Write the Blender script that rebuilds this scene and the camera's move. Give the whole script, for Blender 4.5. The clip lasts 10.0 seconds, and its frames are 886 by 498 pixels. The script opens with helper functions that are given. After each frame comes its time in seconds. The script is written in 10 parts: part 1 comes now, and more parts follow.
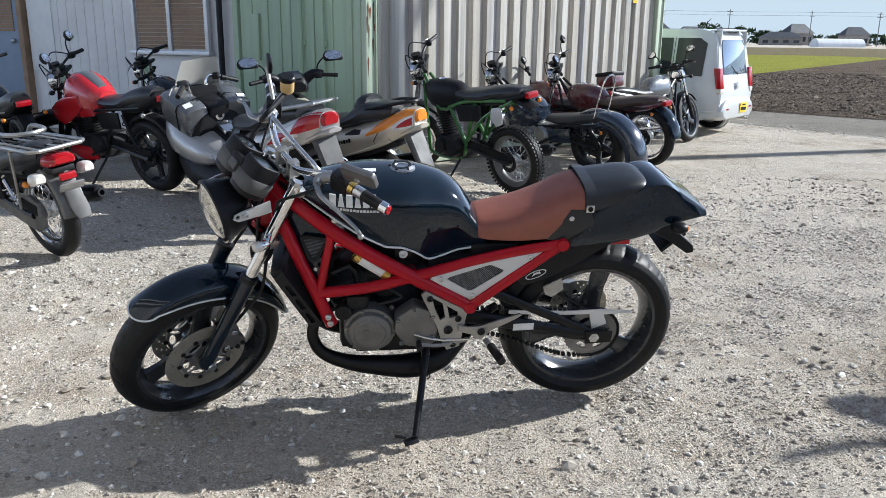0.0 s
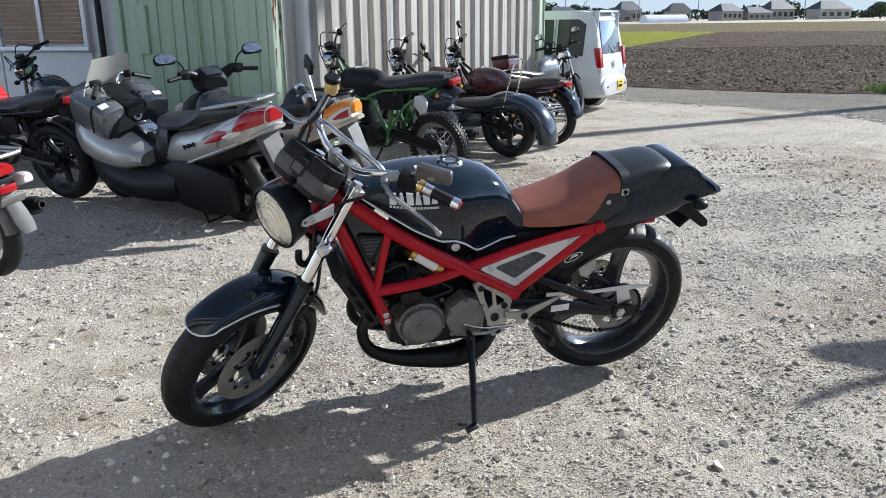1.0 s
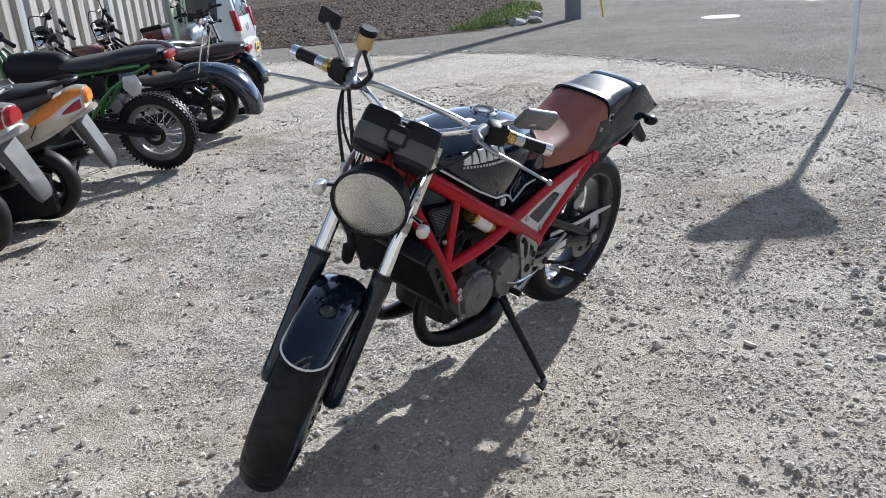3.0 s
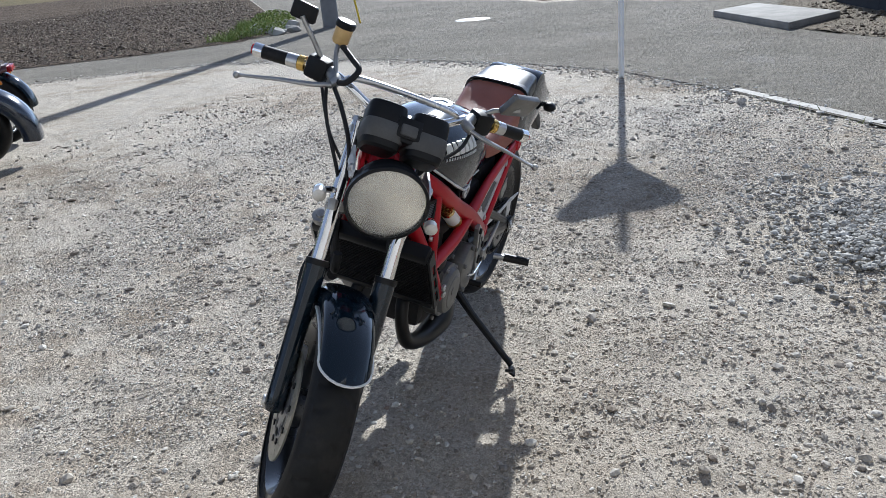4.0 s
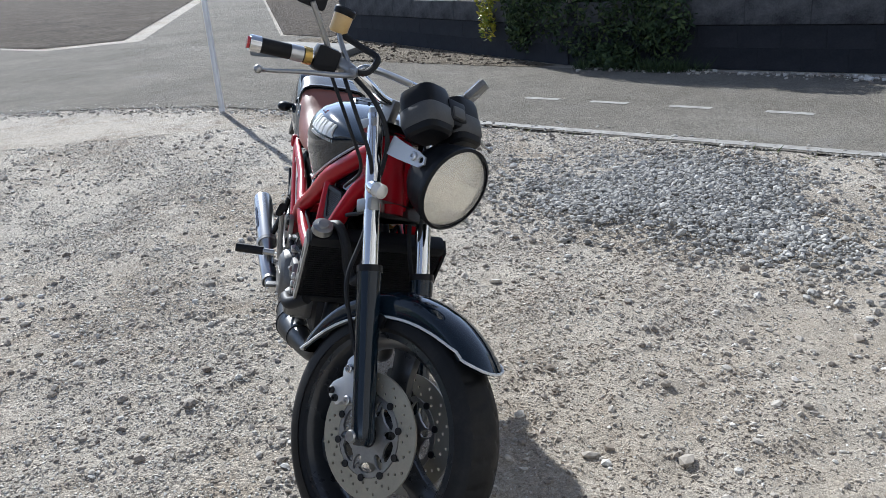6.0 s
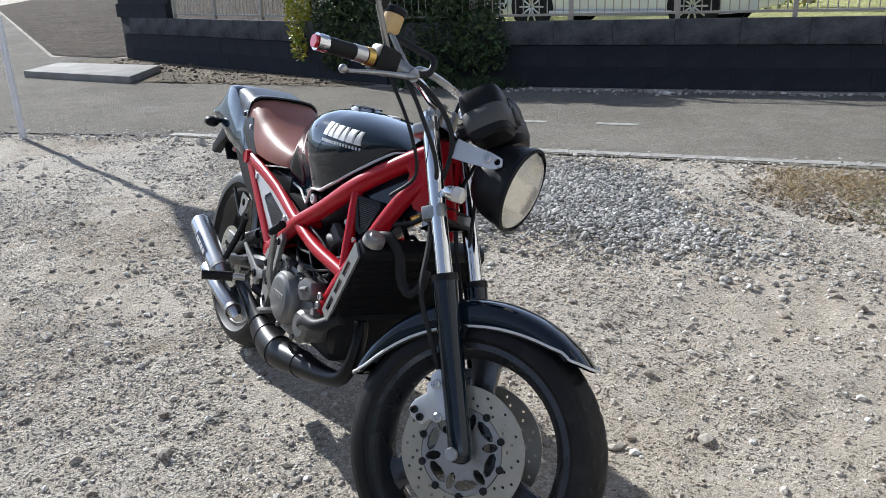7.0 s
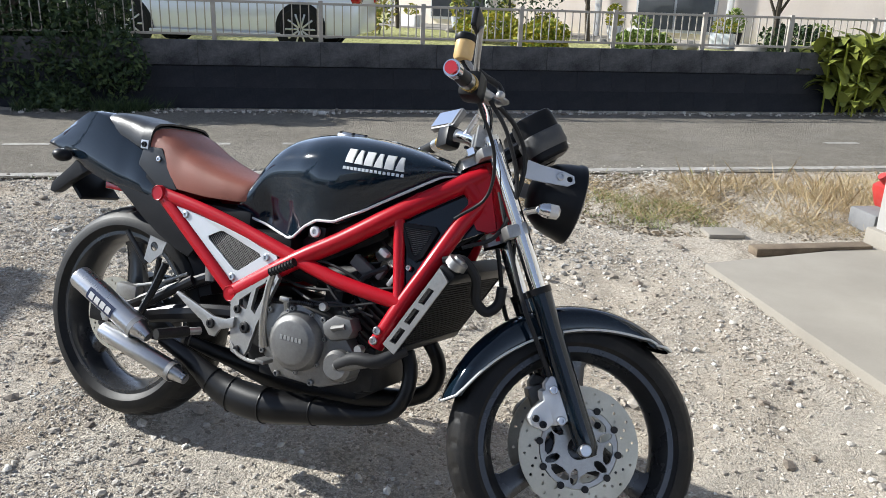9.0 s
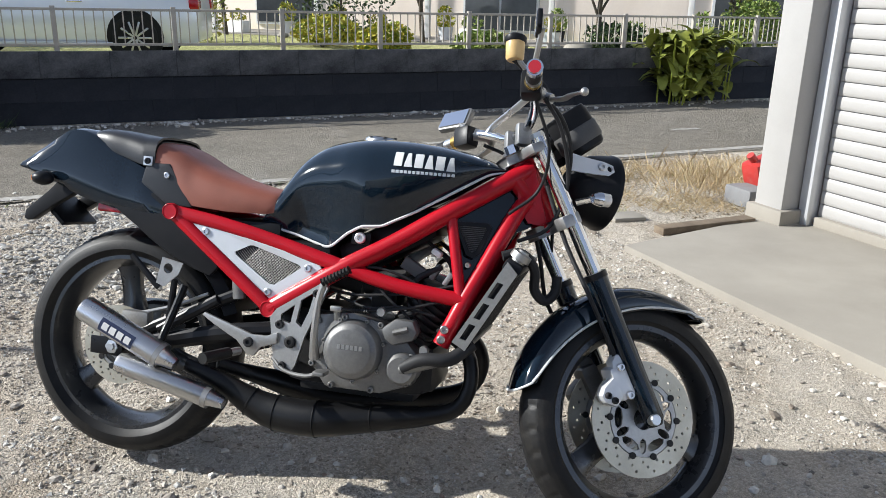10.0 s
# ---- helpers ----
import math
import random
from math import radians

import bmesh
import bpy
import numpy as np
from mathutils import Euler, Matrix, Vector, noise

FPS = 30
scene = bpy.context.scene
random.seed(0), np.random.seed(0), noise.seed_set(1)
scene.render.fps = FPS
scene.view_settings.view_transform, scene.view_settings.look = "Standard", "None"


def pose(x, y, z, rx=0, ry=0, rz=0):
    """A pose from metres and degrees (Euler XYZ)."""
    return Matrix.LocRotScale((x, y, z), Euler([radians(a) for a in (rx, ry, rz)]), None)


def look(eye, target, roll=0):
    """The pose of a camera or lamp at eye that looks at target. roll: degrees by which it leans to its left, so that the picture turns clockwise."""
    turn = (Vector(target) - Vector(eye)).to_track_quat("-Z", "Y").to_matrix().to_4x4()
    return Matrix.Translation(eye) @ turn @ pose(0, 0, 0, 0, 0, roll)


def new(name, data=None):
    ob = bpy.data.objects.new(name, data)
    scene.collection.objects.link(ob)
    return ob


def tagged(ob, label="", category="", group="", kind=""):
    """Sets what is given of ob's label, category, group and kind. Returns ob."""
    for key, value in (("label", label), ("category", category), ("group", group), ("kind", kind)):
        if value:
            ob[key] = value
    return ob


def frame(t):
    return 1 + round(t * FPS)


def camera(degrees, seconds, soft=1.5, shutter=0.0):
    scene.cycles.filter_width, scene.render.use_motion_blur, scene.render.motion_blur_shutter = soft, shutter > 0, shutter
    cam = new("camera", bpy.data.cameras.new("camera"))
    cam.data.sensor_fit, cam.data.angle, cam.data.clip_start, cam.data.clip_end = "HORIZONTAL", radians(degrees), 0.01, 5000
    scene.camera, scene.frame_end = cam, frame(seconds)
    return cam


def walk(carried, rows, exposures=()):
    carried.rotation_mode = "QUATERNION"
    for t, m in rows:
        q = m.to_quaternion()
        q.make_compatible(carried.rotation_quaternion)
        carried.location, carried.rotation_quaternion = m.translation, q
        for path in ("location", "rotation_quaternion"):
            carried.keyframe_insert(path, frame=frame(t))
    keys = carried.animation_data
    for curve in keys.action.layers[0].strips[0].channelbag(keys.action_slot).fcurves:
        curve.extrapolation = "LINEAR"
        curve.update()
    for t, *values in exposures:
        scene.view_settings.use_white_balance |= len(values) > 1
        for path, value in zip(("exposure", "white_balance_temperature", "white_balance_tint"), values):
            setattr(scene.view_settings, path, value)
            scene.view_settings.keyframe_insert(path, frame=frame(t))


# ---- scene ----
cam = camera(58.4, 10.0, 0.55)
METRES, EYE, TILT, LEAN, TURN = 6.194, 1.264, -1.1, -0.6, 0.0
ROWS = [
    (0.0, 0.0, 0.0, 0.0, 0.02, -13.81, -0.07),
    (0.5, -0.0553, -0.0047, 0.0, -4.65, -14.31, 0.44),
    (1.0, -0.0975, -0.0001, 0.0078, -10.8, -15.09, 1.44),
    (1.5, -0.1398, 0.0466, 0.0064, -18.02, -16.1, 2.72),
    (2.0, -0.1894, 0.0728, 0.0056, -25.79, -17.29, 3.95),
    (2.5, -0.238, 0.098, 0.0081, -33.96, -18.45, 4.93),
    (4.0, -0.3376, 0.2131, 0.0112, -61.66, -20.65, 6.18),
    (4.5, -0.3499, 0.2613, 0.0078, -71.37, -21.01, 6.17),
    (5.0, -0.3661, 0.3104, 0.0088, -80.85, -21.16, 5.92),
    (5.5, -0.3831, 0.3575, 0.0089, -89.92, -21.16, 5.5),
    (7.0, -0.3401, 0.5036, 0.0065, -115.05, -20.47, 2.94),
    (7.5, -0.323, 0.5427, 0.0077, -123.12, -20.35, 1.45),
    (8.0, -0.2807, 0.5736, 0.0082, -131.13, -20.25, -0.15),
    (8.5, -0.2549, 0.606, 0.0057, -138.9, -19.9, -1.27),
    (9.0, -0.2272, 0.6436, 0.0116, -146.61, -19.47, -1.76),
    (9.5, -0.1871, 0.6652, 0.0084, -153.38, -19.11, -1.67),
    (10.0, -0.1541, 0.688, 0.0093, -159.84, -18.88, -1.37),
]
walk(cam, [(t, pose(0, 0, EYE, TILT, LEAN, TURN) @ pose(METRES * x, METRES * y, METRES * z, 90 + pitch, roll, yaw)) for t, x, y, z, yaw, pitch, roll in ROWS], [(0.0, 0.83, 5900, 8), (1.5, 0.86, 5850, 8), (2.5, 0.78, 5800, 8), (4.0, 0.63, 5740, 8.5), (5.5, 0.64, 5740, 8.5), (7.0, 0.73, 5900, 9), (8.5, 0.88, 6130, 8.5), (10.0, 0.84, 6130, 8.5)])

# ---------- world and light ----------
SUN = Vector((1.68, 0.50, 1.0)).normalized()
world = bpy.data.worlds.new("sky")
scene.world = world
world.use_nodes = True
wn = world.node_tree
sky = wn.nodes.new("ShaderNodeTexSky")
sky.sky_type, sky.sun_disc = "NISHITA", False
sky.sun_elevation = math.asin(SUN.z)
sky.sun_rotation = math.atan2(SUN.x, SUN.y)
sky.air_density, sky.dust_density, sky.ozone_density = 0.5, 0.0, 2.0
wn.nodes["Background"].inputs["Strength"].default_value = 0.15
haze = wn.nodes.new("ShaderNodeHueSaturation")
haze.inputs["Saturation"].default_value = 0.56
wn.links.new(sky.outputs[0], haze.inputs["Color"])
wn.links.new(haze.outputs[0], wn.nodes["Background"].inputs["Color"])
lamp = bpy.data.lights.new("sun", "SUN")
lamp.energy, lamp.angle, lamp.color = 4.8, radians(0.6), (1.0, 0.955, 0.88)
sun = new("sun", lamp)
sun.matrix_basis = look(SUN * 30, (0, 0, 0))


# ---------- materials ----------
def nodes_of(name):
    m = bpy.data.materials.new(name)
    m.use_nodes = True
    nt = m.node_tree
    return m, nt, nt.nodes["Principled BSDF"]


def noise_node(nt, vec, scale, detail=4.0, rough=0.6):
    n = nt.nodes.new("ShaderNodeTexNoise")
    n.inputs["Scale"].default_value = scale
    n.inputs["Detail"].default_value = detail
    n.inputs["Roughness"].default_value = rough
    nt.links.new(vec, n.inputs["Vector"])
    return n.outputs["Fac"]


def ramp_node(nt, fac, stops):
    r = nt.nodes.new("ShaderNodeValToRGB")
    while len(r.color_ramp.elements) < len(stops):
        r.color_ramp.elements.new(0.5)
    for e, (p, c) in zip(r.color_ramp.elements, stops):
        e.position, e.color = p, (*c[:3], 1)
    nt.links.new(fac, r.inputs["Fac"])
    return r.outputs["Color"]


def mix_node(nt, fac, a, b, how="MIX"):
    m = nt.nodes.new("ShaderNodeMix")
    m.data_type, m.blend_type = "RGBA", how
    for socket, value in ((m.inputs["Factor"], fac), (m.inputs[6], a), (m.inputs[7], b)):
        if hasattr(value, "links"):
            nt.links.new(value, socket)
        elif isinstance(value, (int, float)):
            socket.default_value = value
        else:
            socket.default_value = (*value[:3], 1)
    return m.outputs[2]


def math_node(nt, op, a, b=0.0):
    m = nt.nodes.new("ShaderNodeMath")
    m.operation = op
    for socket, value in zip(m.inputs, (a, b)):
        if hasattr(value, "links"):
            nt.links.new(value, socket)
        else:
            socket.default_value = value
    return m.outputs[0]


def coord(nt, kind="Object"):
    return nt.nodes.new("ShaderNodeTexCoord").outputs[kind]


def bump_node(nt, height, strength, distance, bsdf, before=None):
    b = nt.nodes.new("ShaderNodeBump")
    b.inputs["Strength"].default_value, b.inputs["Distance"].default_value = strength, distance
    nt.links.new(height, b.inputs["Height"])
    if before:
        nt.links.new(before, b.inputs["Normal"])
    nt.links.new(b.outputs[0], bsdf.inputs["Normal"])
    return b.outputs[0]


def surface(name, c1, c2=None, rough=0.5, metal=0.0, big=6.0, fine=120.0, bump=0.15, depth=0.002, coat=0.0, spread=0.12, vary=0.0, dust=0.0, spec=0.5):
    """A paint, metal, plastic or stone: two colours mixed over two scales, uneven gloss and a fine relief."""
    m, nt, p = nodes_of(name)
    c2 = c2 or tuple(0.75 * c for c in c1)
    v = coord(nt)
    a, b = noise_node(nt, v, big, 5), noise_node(nt, v, fine, 3)
    f = math_node(nt, "ADD", math_node(nt, "MULTIPLY", a, 0.75), math_node(nt, "MULTIPLY", b, 0.25))
    col = ramp_node(nt, f, [(0.36, c1), (0.64, c2)])
    if vary:
        info = nt.nodes.new("ShaderNodeObjectInfo").outputs["Random"]
        k = math_node(nt, "ADD", math_node(nt, "MULTIPLY", info, vary), 1 - vary / 2)
        comb = nt.nodes.new("ShaderNodeCombineColor")
        for s in comb.inputs:
            nt.links.new(k, s)
        col = mix_node(nt, 1.0, col, comb.outputs[0], "MULTIPLY")
    if dust:
        d = ramp_node(nt, noise_node(nt, v, big * 2.3, 6, 0.7), [(0.5, (0, 0, 0)), (0.75, (dust, dust, dust))])
        col = mix_node(nt, d, col, (0.30, 0.26, 0.20))
    nt.links.new(col, p.inputs["Base Color"])
    r = math_node(nt, "ADD", math_node(nt, "MULTIPLY", a, spread * 2), rough - spread)
    nt.links.new(r, p.inputs["Roughness"])
    p.inputs["Metallic"].default_value = metal
    p.inputs["Coat Weight"].default_value = coat
    p.inputs["Coat Roughness"].default_value = 0.06
    p.inputs["Specular IOR Level"].default_value = spec
    if bump:
        bump_node(nt, b, bump, depth, p)
    return m


def glassy(name, color, rough=0.05, through_it=0.8):
    m, nt, p = nodes_of(name)
    p.inputs["Base Color"].default_value = (*color, 1)
    p.inputs["Roughness"].default_value = rough
    p.inputs["Transmission Weight"].default_value = through_it
    p.inputs["IOR"].default_value = 1.45
    return m


def ground_surface(name, stops, grit, bump=0.9, depth=0.02, cell=55.0, stain=None, rough=0.95, trodden=None, worn=None, sheen=0.06):
    """Loose ground: patches, clods and grit, with relief at three scales; trodden: the colour of smoother dust patches."""
    m, nt, p = nodes_of(name)
    v = coord(nt)
    patch = noise_node(nt, v, 0.55, 8, 0.62)
    mid = noise_node(nt, v, 5.0, 6, 0.65)
    f = math_node(nt, "ADD", math_node(nt, "MULTIPLY", patch, 0.6), math_node(nt, "MULTIPLY", mid, 0.4))
    col = ramp_node(nt, f, stops)
    h = math_node(nt, "MULTIPLY", mid, 1.6)
    loose = 1.0
    if trodden:
        tread = noise_node(nt, v, 1.1, 7, 0.68)
        if worn:
            gap = nt.nodes.new("ShaderNodeVectorMath")
            gap.operation = "DISTANCE"
            nt.links.new(v, gap.inputs[0])
            gap.inputs[1].default_value = (worn[0], worn[1], 0.0)
            near = math_node(nt, "MAXIMUM", math_node(nt, "SUBTRACT", 1.0, math_node(nt, "DIVIDE", gap.outputs["Value"], worn[2])), 0.0)
            tread = math_node(nt, "ADD", tread, math_node(nt, "MULTIPLY", near, 0.30))
        loose = ramp_node(nt, tread, [(0.40, (1, 1, 1)), (0.58, (0.42, 0.42, 0.42)), (0.72, (0.34, 0.34, 0.34))])
        loose_bw = nt.nodes.new("ShaderNodeRGBToBW")
        nt.links.new(loose, loose_bw.inputs[0])
        loose = loose_bw.outputs[0]
        col = mix_node(nt, math_node(nt, "MULTIPLY", math_node(nt, "SUBTRACT", 1.0, loose), 0.8), col, trodden)
    for scale, k, lift in ((cell, 1.0, -0.8), (cell * 2.3, 0.8, -0.4)):
        vor = nt.nodes.new("ShaderNodeTexVoronoi")
        vor.inputs["Scale"].default_value = scale
        nt.links.new(v, vor.inputs["Vector"])
        bw = nt.nodes.new("ShaderNodeRGBToBW")
        nt.links.new(vor.outputs["Color"], bw.inputs[0])
        g = ramp_node(nt, bw.outputs[0], [(0.2, (1 - grit * k,) * 3), (0.5, (1, 1, 1)), (0.85, (1 + grit * k,) * 3)])
        col = mix_node(nt, math_node(nt, "MULTIPLY", loose, 0.9), col, g, "MULTIPLY")
        h = math_node(nt, "ADD", h, math_node(nt, "MULTIPLY", math_node(nt, "MULTIPLY", vor.outputs["Distance"], lift), loose))
    grain = noise_node(nt, v, 260.0, 3, 0.7)
    g2 = ramp_node(nt, grain, [(0.3, (1 - grit,) * 3), (0.7, (1 + grit,) * 3)])
    col = mix_node(nt, 0.8, col, g2, "MULTIPLY")
    if stain:
        s = ramp_node(nt, noise_node(nt, v, 1.3, 6, 0.7), [(0.56, (0, 0, 0)), (0.72, (0.7, 0.7, 0.7))])
        col = mix_node(nt, s, col, stain)
    nt.links.new(col, p.inputs["Base Color"])
    p.inputs["Roughness"].default_value = rough
    p.inputs["Specular IOR Level"].default_value = sheen
    h = math_node(nt, "ADD", h, math_node(nt, "MULTIPLY", grain, 0.6))
    bump_node(nt, h, bump, depth, p)
    return m


def streaked(name, stops, grime, rough=0.6, wide=1.6, fine=9.0):
    """Painted steel or cladding weathered by rain: tones and grime run down it in streaks."""
    m, nt, p = nodes_of(name)
    v = coord(nt)

    def stretched(across, down):
        mp = nt.nodes.new("ShaderNodeMapping")
        mp.inputs["Scale"].default_value = (across, across, down)
        nt.links.new(v, mp.inputs["Vector"])
        return mp.outputs[0]
    col = ramp_node(nt, noise_node(nt, stretched(wide, 0.05), 1.0, 3, 0.7), stops)
    runs = noise_node(nt, stretched(fine, 0.5), 1.0, 6, 0.7)
    col = mix_node(nt, ramp_node(nt, runs, [(0.48, (0, 0, 0)), (0.78, (0.85, 0.85, 0.85))]), col, grime)
    specks = noise_node(nt, v, 26.0, 6, 0.75)
    col = mix_node(nt, ramp_node(nt, specks, [(0.60, (0, 0, 0)), (0.74, (0.6, 0.6, 0.6))]), col, tuple(0.6 * c for c in grime))
    nt.links.new(col, p.inputs["Base Color"])
    p.inputs["Roughness"].default_value = rough
    bump_node(nt, specks, 0.25, 0.002, p)
    return m


def island_surface(name, stops, rough=0.88, bump=0.4, fine=90.0):
    """Pebbles, leaves and clods joined in one mesh: each piece takes its own shade."""
    m, nt, p = nodes_of(name)
    rnd = nt.nodes.new("ShaderNodeNewGeometry").outputs["Random Per Island"]
    v = coord(nt)
    col = ramp_node(nt, rnd, stops)
    n = noise_node(nt, v, fine, 4)
    col = mix_node(nt, 0.5, col, ramp_node(nt, n, [(0.3, (0.6,) * 3), (0.7, (1.3,) * 3)]), "MULTIPLY")
    nt.links.new(col, p.inputs["Base Color"])
    p.inputs["Roughness"].default_value = rough
    p.inputs["Specular IOR Level"].default_value = 0.25
    bump_node(nt, n, bump, 0.003, p)
    return m


M = {}
M["lot"] = ground_surface("gravel_lot", [(0.33, (0.248, 0.198, 0.146)), (0.43, (0.375, 0.320, 0.251)), (0.53, (0.492, 0.446, 0.377)), (0.66, (0.366, 0.345, 0.312))], 0.42, 1.0, 0.012, 105.0, trodden=(0.455, 0.400, 0.325), worn=(-0.45, 1.25, 1.7), rough=0.9, sheen=0.14)
M["asphalt"] = ground_surface("old_asphalt", [(0.3, (0.168, 0.152, 0.126)), (0.5, (0.232, 0.212, 0.178)), (0.7, (0.296, 0.272, 0.230))], 0.24, 1.0, 0.010, 110.0, stain=(0.28, 0.262, 0.235))
M["soil"] = ground_surface("ploughed_soil", [(0.3, (0.055, 0.040, 0.029)), (0.5, (0.105, 0.079, 0.057)), (0.7, (0.17, 0.132, 0.098))], 0.45, 1.0, 0.06, 9.0)
M["green_field"] = ground_surface("green_field", [(0.3, (0.15, 0.16, 0.02)), (0.55, (0.22, 0.22, 0.03)), (0.75, (0.26, 0.24, 0.05))], 0.3, 0.6, 0.05, 14.0)
M["tan_field"] = ground_surface("stubble_field", [(0.3, (0.10, 0.082, 0.045)), (0.55, (0.155, 0.128, 0.07)), (0.75, (0.19, 0.16, 0.095))], 0.25, 0.6, 0.05, 8.0)
M["garden"] = ground_surface("garden_soil", [(0.3, (0.26, 0.27, 0.10)), (0.55, (0.40, 0.39, 0.18)), (0.75, (0.48, 0.42, 0.28))], 0.3, 0.6, 0.03, 20.0)
M["verge"] = ground_surface("verge_soil", [(0.3, (0.19, 0.155, 0.11)), (0.55, (0.28, 0.24, 0.185)), (0.75, (0.34, 0.305, 0.25))], 0.40, 1.0, 0.03, 60.0)
M["concrete"] = surface("concrete", (0.288, 0.264, 0.222), (0.228, 0.207, 0.174), 0.85, big=2.0, fine=160, bump=0.25, depth=0.001, spread=0.05)
M["dirty_concrete"] = surface("dirty_concrete", (0.30, 0.28, 0.25), (0.20, 0.19, 0.17), 0.9, big=3.0, fine=90, bump=0.5, depth=0.003, spread=0.05)
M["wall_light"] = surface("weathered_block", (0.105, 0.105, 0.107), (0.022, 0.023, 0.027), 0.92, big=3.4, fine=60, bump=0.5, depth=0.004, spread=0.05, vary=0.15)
M["wall_dark"] = surface("dark_block", (0.008, 0.010, 0.015), (0.026, 0.028, 0.034), 0.92, big=2.0, fine=60, bump=0.5, depth=0.004, spread=0.05, vary=0.1)
M["stone"] = island_surface("pebbles", [(0.0, (0.19, 0.165, 0.14)), (0.22, (0.34, 0.305, 0.26)), (0.55, (0.49, 0.452, 0.395)), (0.85, (0.60, 0.57, 0.51)), (0.97, (0.71, 0.69, 0.64)), (1.0, (0.30, 0.22, 0.17))])
M["cobble"] = island_surface("weathered_stones", [(0.0, (0.20, 0.165, 0.13)), (0.5, (0.33, 0.29, 0.24)), (1.0, (0.46, 0.42, 0.36))])
M["crushed"] = island_surface("crushed_rock", [(0.0, (0.21, 0.203, 0.185)), (0.5, (0.37, 0.356, 0.325)), (0.9, (0.51, 0.49, 0.45)), (1.0, (0.61, 0.59, 0.545))])
M["clods"] = island_surface("clods", [(0.0, (0.05, 0.037, 0.027)), (0.6, (0.125, 0.095, 0.07)), (0.9, (0.22, 0.18, 0.13)), (1.0, (0.42, 0.36, 0.26))])
M["crumbs"] = island_surface("soil_crumbs", [(0.0, (0.27, 0.225, 0.175)), (0.5, (0.42, 0.37, 0.305)), (1.0, (0.56, 0.51, 0.44))])
M["verge_crumbs"] = island_surface("verge_crumbs", [(0.0, (0.15, 0.115, 0.075)), (0.5, (0.25, 0.205, 0.145)), (1.0, (0.38, 0.335, 0.27))])
M["straw"] = island_surface("dry_grass", [(0.0, (0.28, 0.20, 0.10)), (0.5, (0.42, 0.32, 0.18)), (0.9, (0.54, 0.44, 0.28)), (1.0, (0.24, 0.23, 0.09))], 0.8, 0.0)
M["grass"] = island_surface("green_grass", [(0.0, (0.10, 0.16, 0.03)), (0.6, (0.22, 0.28, 0.07)), (1.0, (0.36, 0.36, 0.14))], 0.7, 0.0)
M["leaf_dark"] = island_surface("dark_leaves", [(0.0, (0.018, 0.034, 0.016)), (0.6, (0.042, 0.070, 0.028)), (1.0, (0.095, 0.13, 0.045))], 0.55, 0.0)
# yellowing plants, and the painted sunlight on the edge of the wall tree
M["leaf_yellow"] = island_surface("yellow_and_sunlit_leaves", [(0.0, (0.16, 0.22, 0.03)), (0.5, (0.30, 0.30, 0.03)), (1.0, (0.52, 0.42, 0.05))], 0.5, 0.0)
M["canna"] = island_surface("broad_leaves", [(0.0, (0.10, 0.14, 0.035)), (0.4, (0.24, 0.26, 0.05)), (0.8, (0.50, 0.42, 0.08)), (1.0, (0.38, 0.25, 0.08))], 0.5, 0.0)
M["white_line"] = surface("worn_white_line", (0.42, 0.40, 0.36), (0.22, 0.205, 0.18), 0.8, big=14, fine=80, spread=0.05)
# machine materials
M["black_paint"] = surface("black_gloss_paint", (0.004, 0.010, 0.017), (0.006, 0.013, 0.022), 0.10, big=4, fine=300, bump=0.0, coat=0.8, spread=0.03, spec=0.08)
M["red_frame"] = surface("red_frame_paint", (0.40, 0.005, 0.014), (0.34, 0.005, 0.012), 0.34, big=8, fine=260, bump=0.04, depth=0.0004, coat=0.2, spread=0.06, spec=0.15)
M["brown_vinyl"] = surface("brown_vinyl", (0.27, 0.085, 0.052), (0.22, 0.07, 0.043), 0.48, big=12, fine=420, bump=0.5, depth=0.0008, spread=0.08)
M["black_vinyl"] = surface("black_vinyl", (0.013, 0.014, 0.016), (0.018, 0.019, 0.021), 0.36, big=12, fine=420, bump=0.4, depth=0.0007, spread=0.08, spec=0.45)
M["tail_paint"] = surface("tail_black_paint", (0.005, 0.011, 0.018), (0.008, 0.014, 0.022), 0.12, big=5, fine=200, bump=0.0, depth=0.0003, coat=0.75, spread=0.04, spec=0.08)
M["black_plastic"] = surface("black_plastic", (0.009, 0.0095, 0.011), (0.014, 0.014, 0.015), 0.40, big=9, fine=300, bump=0.12, depth=0.0005, spread=0.1, spec=0.16)
M["black_metal"] = surface("black_painted_metal", (0.006, 0.006, 0.007), (0.010, 0.010, 0.011), 0.30, big=9, fine=200, bump=0.08, depth=0.0005, spread=0.1, dust=0.02, spec=0.22)
M["exhaust_black"] = surface("heat_black_paint", (0.005, 0.005, 0.0055), (0.008, 0.008, 0.008), 0.36, big=9, fine=200, bump=0.06, depth=0.0005, spread=0.08, spec=0.25)
M["rubber"] = surface("tyre_rubber", (0.009, 0.009, 0.0095), (0.014, 0.0138, 0.0135), 0.50, big=7, fine=240, bump=0.3, depth=0.0008, spread=0.1, dust=0.05, spec=0.20)
M["rim"] = surface("dark_grey_cast_wheel", (0.036, 0.038, 0.042), (0.022, 0.024, 0.027), 0.28, 0.35, big=9, fine=200, bump=0.08, depth=0.0005, dust=0.06, coat=0.4)
M["alloy"] = surface("cast_alloy", (0.42, 0.415, 0.40), (0.30, 0.295, 0.285), 0.42, 0.85, big=11, fine=180, bump=0.2, depth=0.0007, dust=0.08)
